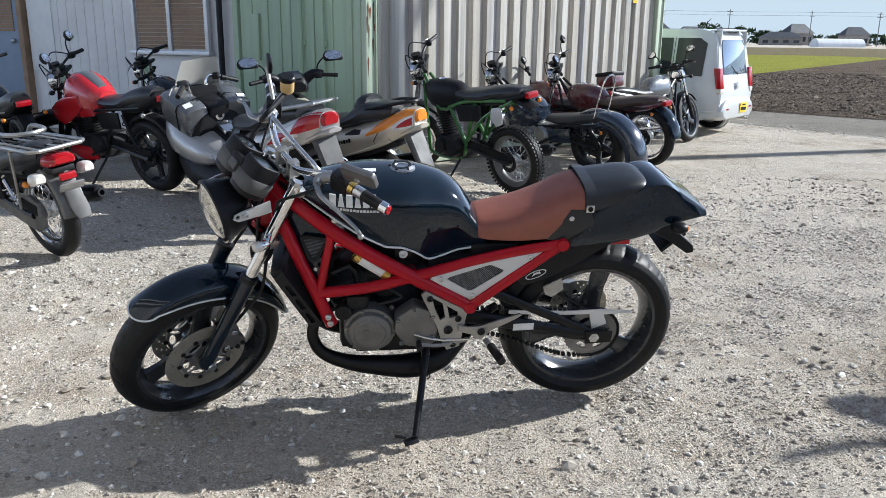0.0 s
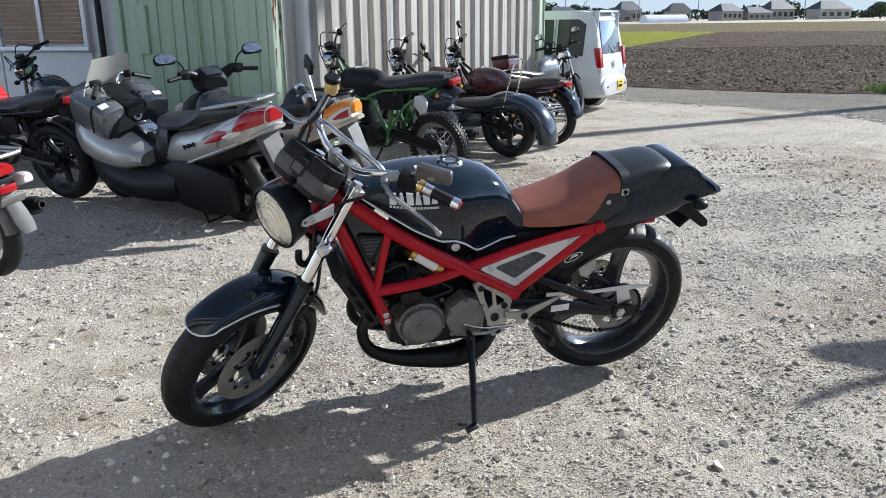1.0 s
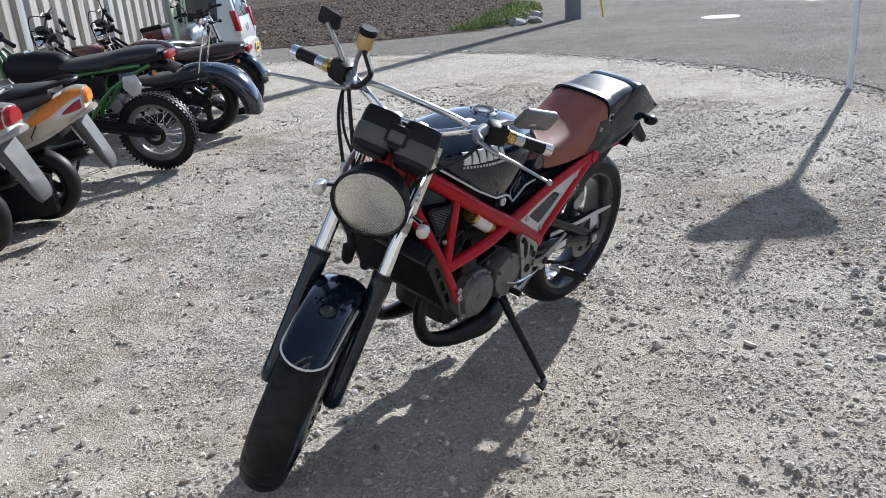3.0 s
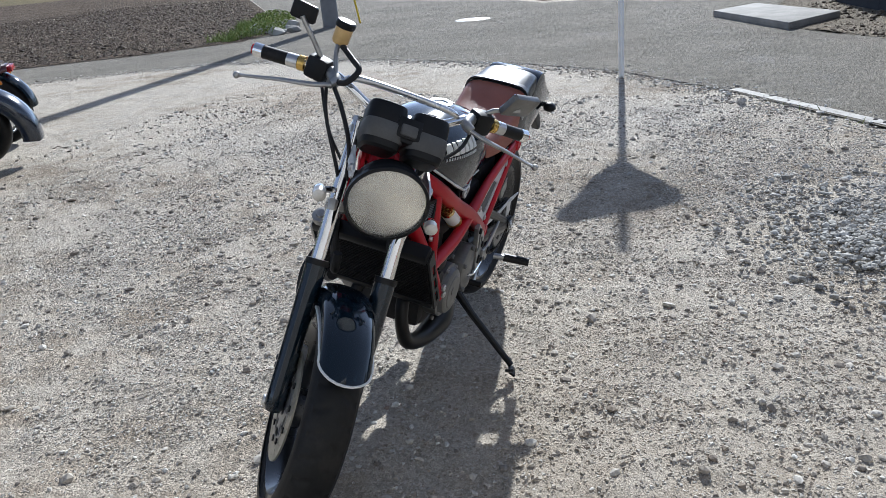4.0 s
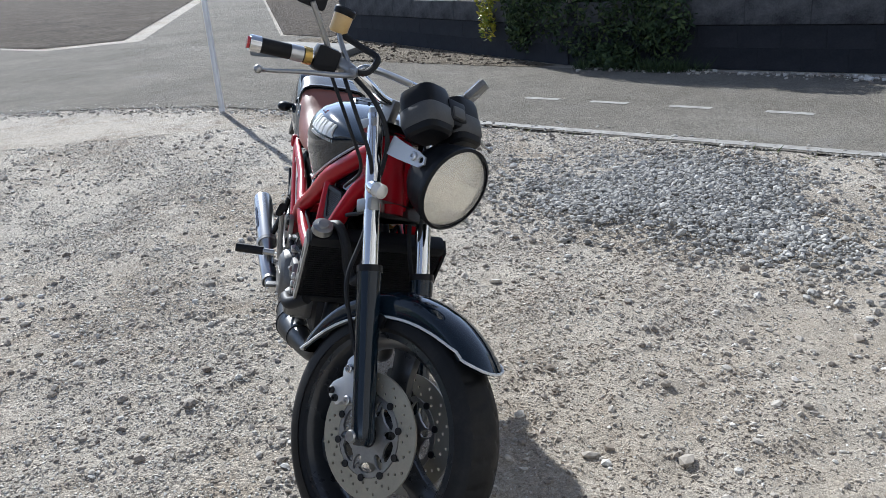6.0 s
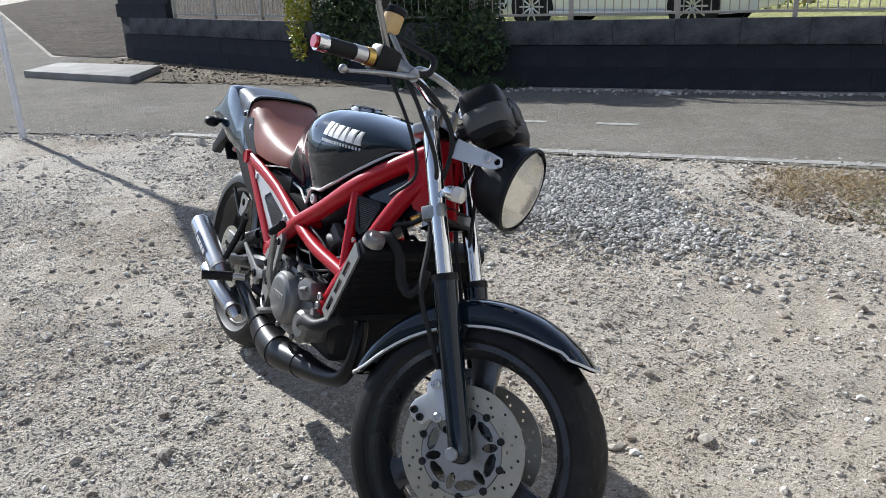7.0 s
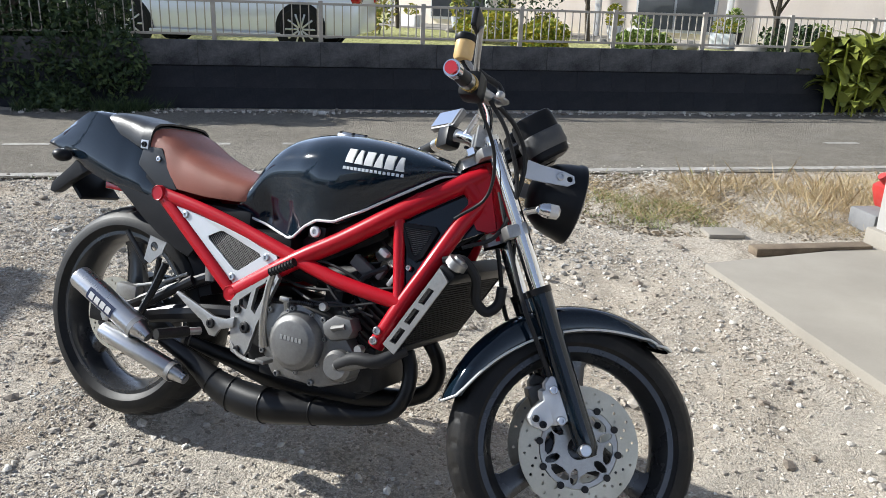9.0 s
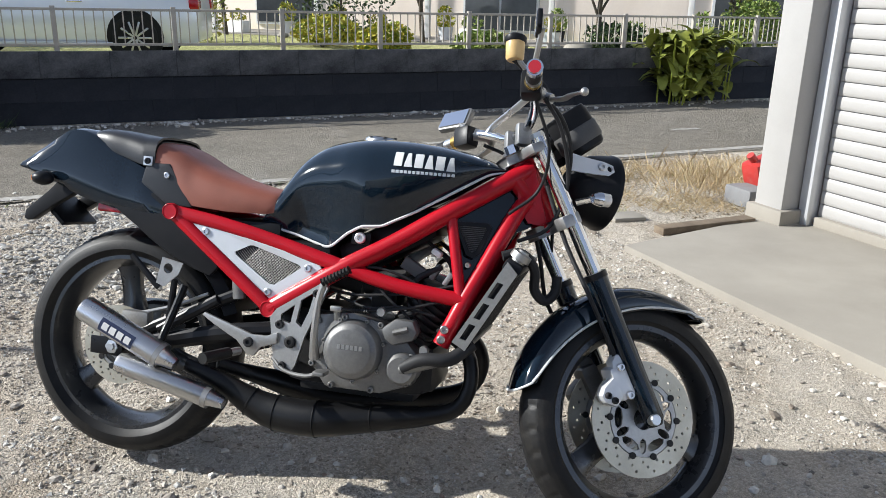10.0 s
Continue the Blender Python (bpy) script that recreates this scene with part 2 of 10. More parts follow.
M["grey_alloy"] = surface("grey_engine_alloy", (0.21, 0.207, 0.20), (0.135, 0.133, 0.128), 0.45, 0.6, big=11, fine=160, bump=0.25, depth=0.0008, dust=0.05)
M["grey_plastic"] = surface("grey_plastic", (0.095, 0.094, 0.092), (0.065, 0.064, 0.063), 0.55, big=9, fine=200, bump=0.12, depth=0.0006, spec=0.3)
M["dark_alloy"] = surface("dark_engine_alloy", (0.028, 0.028, 0.029), (0.018, 0.018, 0.019), 0.5, 0.4, big=11, fine=160, bump=0.25, depth=0.0008, dust=0.05, spec=0.2)
M["silver_paint"] = surface("silver_paint", (0.62, 0.63, 0.64), (0.56, 0.57, 0.58), 0.40, 0.45, big=8, fine=400, bump=0.03, depth=0.0003)
M["chrome"] = surface("chrome", (0.80, 0.80, 0.80), (0.72, 0.72, 0.72), 0.10, 1.0, big=10, fine=300, bump=0.02, depth=0.0003, spread=0.05)
M["disc_steel"] = surface("brake_disc_steel", (0.50, 0.47, 0.385), (0.40, 0.375, 0.31), 0.40, 0.7, big=14, fine=220, bump=0.1, depth=0.0004)
M["aluminium"] = surface("brushed_aluminium", (0.60, 0.60, 0.60), (0.52, 0.52, 0.52), 0.30, 1.0, big=12, fine=260, bump=0.06, depth=0.0004)
M["white_trim"] = surface("white_pinstripe", (0.72, 0.72, 0.70), (0.62, 0.62, 0.60), 0.4, big=9, fine=200, bump=0.0)
M["mesh"] = surface("black_wire_mesh", (0.02, 0.02, 0.02), (0.05, 0.05, 0.05), 0.6, 0.3, big=400, fine=500, bump=1.0, depth=0.002, spec=0.2)
M["core"] = surface("radiator_core", (0.008, 0.008, 0.009), (0.018, 0.018, 0.019), 0.6, 0.4, big=160, fine=420, bump=1.0, depth=0.002, spec=0.2)
M["lens"] = glassy("headlamp_glass", (0.98, 0.975, 0.95), 0.03, 0.97)
M["reflector"] = surface("lamp_reflector", (0.97, 0.965, 0.94), (0.94, 0.93, 0.90), 0.24, 1.0, big=10, fine=60, bump=0.04, depth=0.002, spread=0.04)
M["clear"] = surface("clear_lamp_lens", (0.72, 0.69, 0.64), (0.60, 0.57, 0.52), 0.22, 0.2, big=60, fine=200, bump=0.3, depth=0.001, coat=0.2)
M["amber"] = surface("amber_lens", (0.70, 0.24, 0.02), (0.60, 0.18, 0.015), 0.22, big=40, fine=200, bump=0.2, depth=0.001, coat=0.2)
M["red_lens"] = surface("red_lens", (0.36, 0.004, 0.009), (0.28, 0.003, 0.007), 0.14, big=40, fine=200, bump=0.2, depth=0.001, coat=0.2)
M["fluid"] = surface("yellowed_reservoir", (0.62, 0.43, 0.19), (0.52, 0.34, 0.13), 0.3, big=20, fine=100, bump=0.1, depth=0.001)
M["mirror"] = surface("mirror_glass", (0.85, 0.86, 0.88), (0.82, 0.83, 0.86), 0.04, 1.0, big=3, fine=50, bump=0.0, spread=0.01)
M["hose"] = surface("rubber_hose", (0.015, 0.015, 0.016), (0.025, 0.025, 0.026), 0.55, big=12, fine=200, bump=0.1, depth=0.0006, spec=0.2)
M["gold"] = surface("gold_anodised", (0.62, 0.42, 0.13), (0.55, 0.36, 0.10), 0.28, 0.9, big=12, fine=200, bump=0.05, depth=0.0005)
M["blue_sticker"] = surface("dark_blue_sticker", (0.02, 0.03, 0.08), (0.02, 0.03, 0.07), 0.4, bump=0.0)
M["white_sticker"] = surface("white_sticker", (0.72, 0.72, 0.70), (0.64, 0.64, 0.62), 0.5, bump=0.0)
M["yellow_plate"] = surface("yellow_plate", (0.75, 0.52, 0.03), (0.68, 0.47, 0.03), 0.45, bump=0.0)
M["white_paint"] = surface("white_car_paint", (0.60, 0.615, 0.61), (0.56, 0.575, 0.57), 0.25, big=2, fine=200, bump=0.01, depth=0.0005, coat=0.8, spread=0.04)
M["car_silver"] = surface("silver_white_car_paint", (0.74, 0.75, 0.78), (0.69, 0.70, 0.73), 0.30, 0.15, big=2, fine=200, bump=0.01, depth=0.0005, coat=0.8, spread=0.04)
M["car_glass"] = surface("dark_car_glass", (0.02, 0.025, 0.028), (0.03, 0.035, 0.038), 0.06, big=3, fine=40, bump=0.0, coat=0.15, spread=0.02, spec=0.3)
M["rear_glass"] = surface("rear_glass", (0.10, 0.14, 0.20), (0.08, 0.12, 0.17), 0.05, 0.35, big=3, fine=40, bump=0.0, coat=1.0, spread=0.02)
M["red_paint"] = surface("red_gloss_paint", (0.50, 0.012, 0.018), (0.42, 0.01, 0.015), 0.25, big=6, fine=200, bump=0.02, depth=0.0004, coat=0.9, spread=0.05)
M["blue_paint"] = surface("dark_blue_metal_paint", (0.014, 0.024, 0.042), (0.012, 0.020, 0.036), 0.18, 0.0, big=6, fine=300, bump=0.02, depth=0.0004, coat=0.9, spread=0.05)
M["green_paint"] = surface("green_frame_paint", (0.035, 0.15, 0.022), (0.03, 0.12, 0.02), 0.35, big=9, fine=200, bump=0.05, depth=0.0005, coat=0.4)
M["silver_grey"] = surface("warm_silver_paint", (0.42, 0.405, 0.385), (0.37, 0.357, 0.34), 0.32, 0.45, big=6, fine=300, bump=0.03, depth=0.0004, coat=0.6)
M["gun_silver"] = surface("gunmetal_silver_paint", (0.20, 0.205, 0.21), (0.16, 0.165, 0.17), 0.30, 0.6, big=6, fine=300, bump=0.03, depth=0.0004, coat=0.7)
M["champagne"] = surface("champagne_paint", (0.50, 0.46, 0.38), (0.43, 0.40, 0.33), 0.35, 0.45, big=6, fine=300, bump=0.03, depth=0.0004, coat=0.6)
M["dark_red"] = surface("dark_red_paint", (0.085, 0.010, 0.014), (0.065, 0.009, 0.012), 0.28, big=6, fine=200, bump=0.02, depth=0.0004, coat=0.8)
M["dark_vinyl"] = surface("dark_brown_vinyl", (0.055, 0.032, 0.024), (0.042, 0.026, 0.020), 0.45, big=12, fine=420, bump=0.4, depth=0.0007, spread=0.08)
M["brown_field"] = ground_surface("brown_field", [(0.3, (0.065, 0.052, 0.040)), (0.55, (0.102, 0.083, 0.064)), (0.75, (0.138, 0.114, 0.088))], 0.35, 0.8, 0.05, 12.0)
M["cream_wall"] = surface("cream_plaster", (0.78, 0.69, 0.60), (0.70, 0.61, 0.53), 0.85, big=0.8, fine=20, bump=0.1, depth=0.005)
M["screen"] = glassy("milky_windscreen", (0.62, 0.60, 0.54), 0.25, 0.35)
M["green_steel"] = streaked("faded_green_steel", [(0.35, (0.30, 0.40, 0.26)), (0.55, (0.38, 0.485, 0.32)), (0.7, (0.43, 0.52, 0.36))], (0.24, 0.29, 0.19), 0.55)
M["white_steel"] = streaked("weathered_white_steel", [(0.36, (0.27, 0.255, 0.225)), (0.46, (0.52, 0.50, 0.45)), (0.54, (0.40, 0.362, 0.30)), (0.60, (0.36, 0.36, 0.37)), (0.68, (0.54, 0.525, 0.49))], (0.16, 0.13, 0.09), 0.6, 3.2, 14.0)
M["pale_green_steel"] = streaked("pale_green_steel", [(0.35, (0.44, 0.54, 0.38)), (0.6, (0.53, 0.61, 0.46))], (0.34, 0.28, 0.18), 0.55, 3.0, 22.0)
M["rust"] = surface("rust", (0.22, 0.07, 0.025), (0.12, 0.045, 0.02), 0.9, big=20, fine=120, bump=0.5, depth=0.002)
M["panel_white"] = surface("white_cladding", (0.73, 0.715, 0.685), (0.64, 0.625, 0.60), 0.6, big=2, fine=70, bump=0.1, depth=0.001, dust=0.12)
M["shutter"] = surface("white_shutter_paint", (0.37, 0.358, 0.34), (0.33, 0.318, 0.30), 0.42, big=2.5, fine=120, bump=0.05, depth=0.0006)
M["blind"] = surface("brown_blind", (0.30, 0.20, 0.12), (0.22, 0.14, 0.085), 0.7, big=6, fine=90, bump=0.2, depth=0.001)
M["blue_door"] = surface("blue_grey_door", (0.20, 0.26, 0.34), (0.16, 0.21, 0.28), 0.55, big=3, fine=90, bump=0.1, depth=0.001)
M["fence_paint"] = surface("pale_fence_paint", (0.40, 0.365, 0.31), (0.32, 0.29, 0.245), 0.5, big=8, fine=120, bump=0.1, depth=0.0008)
M["pole_paint"] = surface("white_pole_paint", (0.74, 0.74, 0.74), (0.66, 0.66, 0.65), 0.4, big=5, fine=120, bump=0.1, depth=0.0008)
M["pole_concrete"] = surface("grey_pole_concrete", (0.20, 0.20, 0.20), (0.14, 0.14, 0.14), 0.85, big=3, fine=90, bump=0.3, depth=0.002)
M["wood"] = surface("weathered_wood", (0.20, 0.155, 0.105), (0.12, 0.09, 0.062), 0.85, big=8, fine=120, bump=0.6, depth=0.003)
M["bark"] = surface("bark", (0.09, 0.07, 0.05), (0.05, 0.04, 0.03), 0.95, big=12, fine=80, bump=0.8, depth=0.006)
M["roof"] = surface("dark_roof_tiles", (0.07, 0.075, 0.085), (0.045, 0.048, 0.055), 0.6, big=0.6, fine=4, bump=0.4, depth=0.03)
M["house_wall"] = surface("house_wall", (0.36, 0.33, 0.29), (0.27, 0.25, 0.22), 0.85, big=0.4, fine=6, bump=0.1, depth=0.01, vary=0.5)
M["dark_glass"] = surface("dark_window_glass", (0.03, 0.035, 0.04), (0.05, 0.055, 0.06), 0.1, big=1, fine=10, bump=0.0)
M["film"] = surface("greenhouse_film", (0.74, 0.75, 0.76), (0.62, 0.63, 0.64), 0.4, big=0.6, fine=8, bump=0.1, depth=0.02)
M["red_plastic"] = surface("faded_red_plastic", (0.42, 0.03, 0.025), (0.34, 0.025, 0.02), 0.5, big=8, fine=90, bump=0.1, depth=0.001, dust=0.2)
M["red_sign"] = surface("red_sign_sheet", (0.50, 0.02, 0.02), (0.45, 0.02, 0.02), 0.4, bump=0.0)


# ---------- building helpers ----------
def thing(name, m, label, category, group="", kind=""):
    ob = new(name)
    ob.empty_display_size = 0.1
    ob.matrix_basis = m
    return tagged(ob, label, category, group, kind)


def make_mesh(name, bm, material, sharp=35):
    bmesh.ops.recalc_face_normals(bm, faces=bm.faces)
    me = bpy.data.meshes.new(name)
    bm.to_mesh(me)
    bm.free()
    me.materials.append(M[material])
    me.polygons.foreach_set("use_smooth", [True] * len(me.polygons))
    me.set_sharp_from_angle(angle=radians(sharp))
    return me


def part(name, bm, material, parent=None, label="", xf=None, sharp=35):
    """Links a bmesh as one mesh object, under its parent where there is one."""
    if xf is not None:
        bmesh.ops.transform(bm, matrix=xf, verts=bm.verts)
    ob = new(name, make_mesh(name, bm, material, sharp))
    ob.parent = parent
    return tagged(ob, label)


def arrays(name, verts, faces, material, label="", category="", kind="stuff", smooth=False):
    """One mesh from numpy arrays of corners and of faces that all have as many sides."""
    me = bpy.data.meshes.new(name)
    n, k = faces.shape
    me.vertices.add(len(verts))
    me.vertices.foreach_set("co", np.ascontiguousarray(verts, np.float32).ravel())
    me.loops.add(n * k)
    me.loops.foreach_set("vertex_index", np.ascontiguousarray(faces, np.int32).ravel())
    me.polygons.add(n)
    me.polygons.foreach_set("loop_start", np.arange(0, n * k, k, dtype=np.int32))
    me.polygons.foreach_set("use_smooth", np.full(n, smooth))
    me.update(calc_edges=True)
    me.materials.append(M[material])
    return tagged(new(name, me), label, category, "", kind)


def curve(points, n=8):
    """A smooth line through points of any dimension, n steps between two of them."""
    p = [np.array(q, float) for q in points]
    p = [2 * p[0] - p[1]] + p + [2 * p[-1] - p[-2]]
    out = []
    for i in range(1, len(p) - 2):
        for j in range(n):
            t = j / n
            out.append(0.5 * (2 * p[i] + (p[i + 1] - p[i - 1]) * t + (2 * p[i - 1] - 5 * p[i] + 4 * p[i + 1] - p[i + 2]) * t * t + (3 * p[i] - p[i - 1] - 3 * p[i + 1] + p[i + 2]) * t ** 3))
    out.append(p[-2])
    return out


def rings(bm, loops, cap=True, closed=True):
    """Skins a row of rings of points."""
    rows = [[bm.verts.new(p) for p in loop] for loop in loops]
    n = len(rows[0])
    for a, b in zip(rows, rows[1:]):
        for i in range(n if closed else n - 1):
            bm.faces.new((a[i], a[(i + 1) % n], b[(i + 1) % n], b[i]))
    if cap and closed:
        bm.faces.new(rows[0])
        bm.faces.new(rows[-1])
    return bm


def tube(points, r, seg=10, smooth=0, bm=None, flat=1.0, cap=True):
    """A round bar along points; r is one radius or one for each point."""
    bm = bm or bmesh.new()
    rr = [r] * len(points) if isinstance(r, (int, float)) else list(r)
    pts = [(*p, q) for p, q in zip(points, rr)]
    if smooth:
        pts = curve(pts, smooth)
    pos = [Vector(p[:3]) for p in pts]
    up = None
    loops = []
    for i, p in enumerate(pos):
        d = (pos[min(i + 1, len(pos) - 1)] - pos[max(i - 1, 0)]).normalized()
        if up is None:
            up = Vector((0, 0, 1)) if abs(d.z) < 0.9 else Vector((1, 0, 0))
        side = d.cross(up).normalized()
        up = side.cross(d).normalized()
        loops.append([p + float(pts[i][3]) * (math.cos(a) * side + flat * math.sin(a) * up) for a in (2 * math.pi * k / seg for k in range(seg))])
    return rings(bm, loops, cap)


def lathe(profile, centre=(0, 0, 0), seg=32, axis="y", closed=False, bm=None):
    """Turns a profile of (radius, height) round an axis."""
    bm = bm or bmesh.new()
    prof = list(profile) + ([profile[0]] if closed else [])
    c = Vector(centre)
    rows = []
    for k in range(seg):
        a = 2 * math.pi * k / seg
        u, w = math.cos(a), math.sin(a)
        row = []
        for r, h in profile:
            v = {"y": (r * u, h, r * w), "z": (r * u, r * w, h), "x": (h, r * u, r * w)}[axis]
            row.append(bm.verts.new(c + Vector(v)))
        rows.append(row)
    n = len(profile)
    for k in range(seg):
        a, b = rows[k], rows[(k + 1) % seg]
        for i in range(n if closed else n - 1):
            j = (i + 1) % n
            bm.faces.new((a[i], b[i], b[j], a[j]))
    if not closed:
        for i in (0, n - 1):
            if profile[i][0] > 1e-5:
                bm.faces.new([row[i] for row in rows])
    bmesh.ops.remove_doubles(bm, verts=bm.verts, dist=1e-6)
    return bm


def plate(outline, y0, y1, bevel=0.0, holes=(), plane="xz", bm=None):
    """A sheet of an outline in a plane, between two depths across it."""
    bm = bm or bmesh.new()
    place = {"xz": lambda a, b, d: (a, d, b), "xy": lambda a, b, d: (a, b, d), "yz": lambda a, b, d: (d, a, b)}[plane]
    edges = []
    for loop in (outline, *holes):
        vs = [bm.verts.new(place(a, b, y0)) for a, b in loop]
        edges += [bm.edges.new((vs[i], vs[(i + 1) % len(vs)])) for i in range(len(vs))]
    if holes:
        faces = [f for f in bmesh.ops.triangle_fill(bm, use_beauty=True, use_dissolve=False, edges=edges)["geom"] if isinstance(f, bmesh.types.BMFace)]
    else:
        faces = [bm.faces.new(vs)]
    shift = Vector(place(0, 0, y1)) - Vector(place(0, 0, y0))
    got = bmesh.ops.extrude_face_region(bm, geom=faces)
    bmesh.ops.translate(bm, vec=shift, verts=[v for v in got["geom"] if isinstance(v, bmesh.types.BMVert)])
    if bevel:
        bmesh.ops.recalc_face_normals(bm, faces=bm.faces)
        sharp = [e for e in bm.edges if len(e.link_faces) == 2 and e.calc_face_angle(0) > 0.6]
        bmesh.ops.bevel(bm, geom=sharp, offset=bevel, segments=2, affect="EDGES", profile=0.6)
    return bm


def block(c, s, bevel=0.0, rot=None, bm=None, seg=2):
    """A box with rounded edges: middle, sizes."""
    own = bmesh.new()
    bmesh.ops.create_cube(own, size=1.0)
    bmesh.ops.scale(own, vec=s, verts=own.verts)
    if bevel:
        bmesh.ops.bevel(own, geom=list(own.edges), offset=bevel, segments=seg, affect="EDGES", profile=0.6)
    if rot is not None:
        bmesh.ops.transform(own, matrix=rot, verts=own.verts)
    bmesh.ops.translate(own, vec=c, verts=own.verts)
    return join(bm, own) if bm else own


def join(bm, other):
    me = bpy.data.meshes.new("join")
    other.to_mesh(me)
    other.free()
    bm.from_mesh(me)
    bpy.data.meshes.remove(me)
    return bm


def joined(*bms):
    first = bms[0]
    for b in bms[1:]:
        join(first, b)
    return first


def ball(c, s, sub=2):
    bm = bmesh.new()
    bmesh.ops.create_icosphere(bm, subdivisions=sub, radius=1.0)
    bmesh.ops.scale(bm, vec=s, verts=bm.verts)
    bmesh.ops.translate(bm, vec=c, verts=bm.verts)
    return bm


def lerp(x, table):
    """A value at x from (x, value) rows."""
    xs, ys = zip(*sorted(table))
    return float(np.interp(x, xs, ys))


def spline(x, table):
    rows = sorted(table)
    pts = curve(rows, 10)
    return float(np.interp(x, [p[0] for p in pts], [p[1] for p in pts]))


def hull(stations, section):
    """A body along x: stations of (x, half width, low, high) and a half section of (share of width, share of height) from the top middle down."""
    loops = []
    for x, w, lo, hi in stations:
        half = [(w * a, lo + (hi - lo) * b) for a, b in section]
        loop = [(x, y, z) for y, z in half] + [(x, -y, z) for y, z in reversed(half) if y > 1e-6]
        loops.append(loop)
    return rings(bmesh.new(), loops)


def along(m, a, b):
    """The pose whose x axis runs from a to b."""
    d = (Vector(b) - Vector(a))
    return m @ Matrix.Translation(a) @ d.to_track_quat("X", "Z").to_matrix().to_4x4()


def on_ground(x, y, hx, hy, lean=0.0):
    """The pose of a machine whose rear wheel stands at (x, y), which heads along (hx, hy) and leans to its left."""
    return pose(x, y, 0, 0, 0, math.degrees(math.atan2(hy, hx))) @ pose(0, 0, 0, -lean, 0, 0)


# ---------- wheels ----------
def tyre_profile(r, w, bead):
    return [(bead, 0.40 * w), (bead + 0.012, 0.46 * w), (r - 0.055, 0.50 * w), (r - 0.034, 0.485 * w), (r - 0.018, 0.40 * w), (r - 0.006, 0.24 * w), (r, 0.08 * w),
            (r, -0.08 * w), (r - 0.006, -0.24 * w), (r - 0.018, -0.40 * w), (r - 0.034, -0.485 * w), (r - 0.055, -0.50 * w), (bead + 0.012, -0.46 * w), (bead, -0.40 * w)]


def treaded_tyre(c, r, w, bead, cuts):
    """A tyre whose tread carries slanting, curved grooves."""
    prof = tyre_profile(r, w, bead)
    fine = [prof[0], prof[1], prof[2], prof[3]]
    for (r1, y1), (r2, y2) in zip(prof[3:10], prof[4:11]):
        fine += [(r1 + (r2 - r1) * k / 3, y1 + (y2 - y1) * k / 3) for k in (1, 2, 3)]
    fine += prof[11:]
    seg, bm = cuts * 9, bmesh.new()
    loops = []
    for k in range(seg):
        a = 2 * math.pi * k / seg
        loop = []
        for q, y in fine:
            side, e = (1 if y > 0 else -1), abs(y) / w
            f = (k / 9 + 1.9 * e * e + (0.5 if side > 0 else 0.0) + 0.25 * math.sin(7 * e)) % 1.0
            cut = 0.0030 if 0.06 < e < 0.36 and f < 0.20 and q > r - 0.03 else 0.0
            loop.append((c[0] + (q - cut) * math.cos(a), c[1] + y, c[2] + (q - cut) * math.sin(a)))
        loops.append(loop)
    n, m = len(loops), len(fine)
    vs = [[bm.verts.new(p) for p in loop] for loop in loops]
    for i in range(n):
        for j in range(m):
            bm.faces.new((vs[i][j], vs[i][(j + 1) % m], vs[(i + 1) % n][(j + 1) % m], vs[(i + 1) % n][j]))
    bmesh.ops.recalc_face_normals(bm, faces=bm.faces)
    return bm


def wheel(parent, c, r, w, bead, xf, spokes=3, rim="rim", name="wheel", wire=False, seg=56, tread=0):
    """A wheel as a part: rim with lips, spokes, hub, and its tyre."""
    rim_w = 0.36 * w
    body = lathe([(bead + 0.010, rim_w + 0.006), (bead + 0.010, rim_w), (bead - 0.006, rim_w - 0.006), (bead - 0.014, 0.6 * rim_w), (bead - 0.022, 0.0), (bead - 0.014, -0.6 * rim_w),
                  (bead - 0.006, -rim_w + 0.006), (bead + 0.010, -rim_w), (bead + 0.010, -rim_w - 0.006), (bead - 0.010, -rim_w - 0.006), (bead - 0.030, -0.5 * rim_w), (bead - 0.034, 0), (bead - 0.030, 0.5 * rim_w), (bead - 0.010, rim_w + 0.006)], c, seg, closed=True)
    ob = part(name, body, rim, parent, xf=xf)
    part("tyre", treaded_tyre(c, r, w, bead, tread) if tread else lathe(tyre_profile(r, w, bead), c, seg, closed=True), "rubber", ob, xf=xf)
    part("hub", lathe([(0.018, 0.42 * w), (0.045, 0.40 * w), (0.05, 0.2 * w), (0.038, 0.0), (0.05, -0.2 * w), (0.045, -0.40 * w), (0.018, -0.42 * w)], c, 24), rim if not wire else "aluminium", ob, xf=xf)
    turn = Matrix.Translation(c)
    if wire:
        for k in range(spokes):
            a = 2 * math.pi * k / spokes
            b = a + (0.5 if k % 2 else -0.5)
            s = 1 if (k // 2) % 2 else -1
            part("spoke", tube([(0.04 * math.cos(b), s * 0.3 * w, 0.04 * math.sin(b)), ((bead - 0.02) * math.cos(a), s * 0.05 * w, (bead - 0.02) * math.sin(a))], 0.0016, 5), "chrome", ob, xf=xf @ turn)
    else:
        for k in range(spokes):
            sp = hull([(0.035, 0.020, -0.045, 0.045), (0.08, 0.018, -0.034, 0.034), (bead * 0.6, 0.016, -0.028, 0.028), (bead - 0.045, 0.017, -0.032, 0.032), (bead - 0.018, 0.020, -0.05, 0.05)],
                      [(0, 1), (0.6, 0.97), (1, 0.75), (1, 0.25), (0.6, 0.03), (0, 0)])
            part("spoke", sp, rim, ob, xf=xf @ turn @ pose(0, 0, 0, 0, 360 * k / spokes + 20, 0))
    return ob


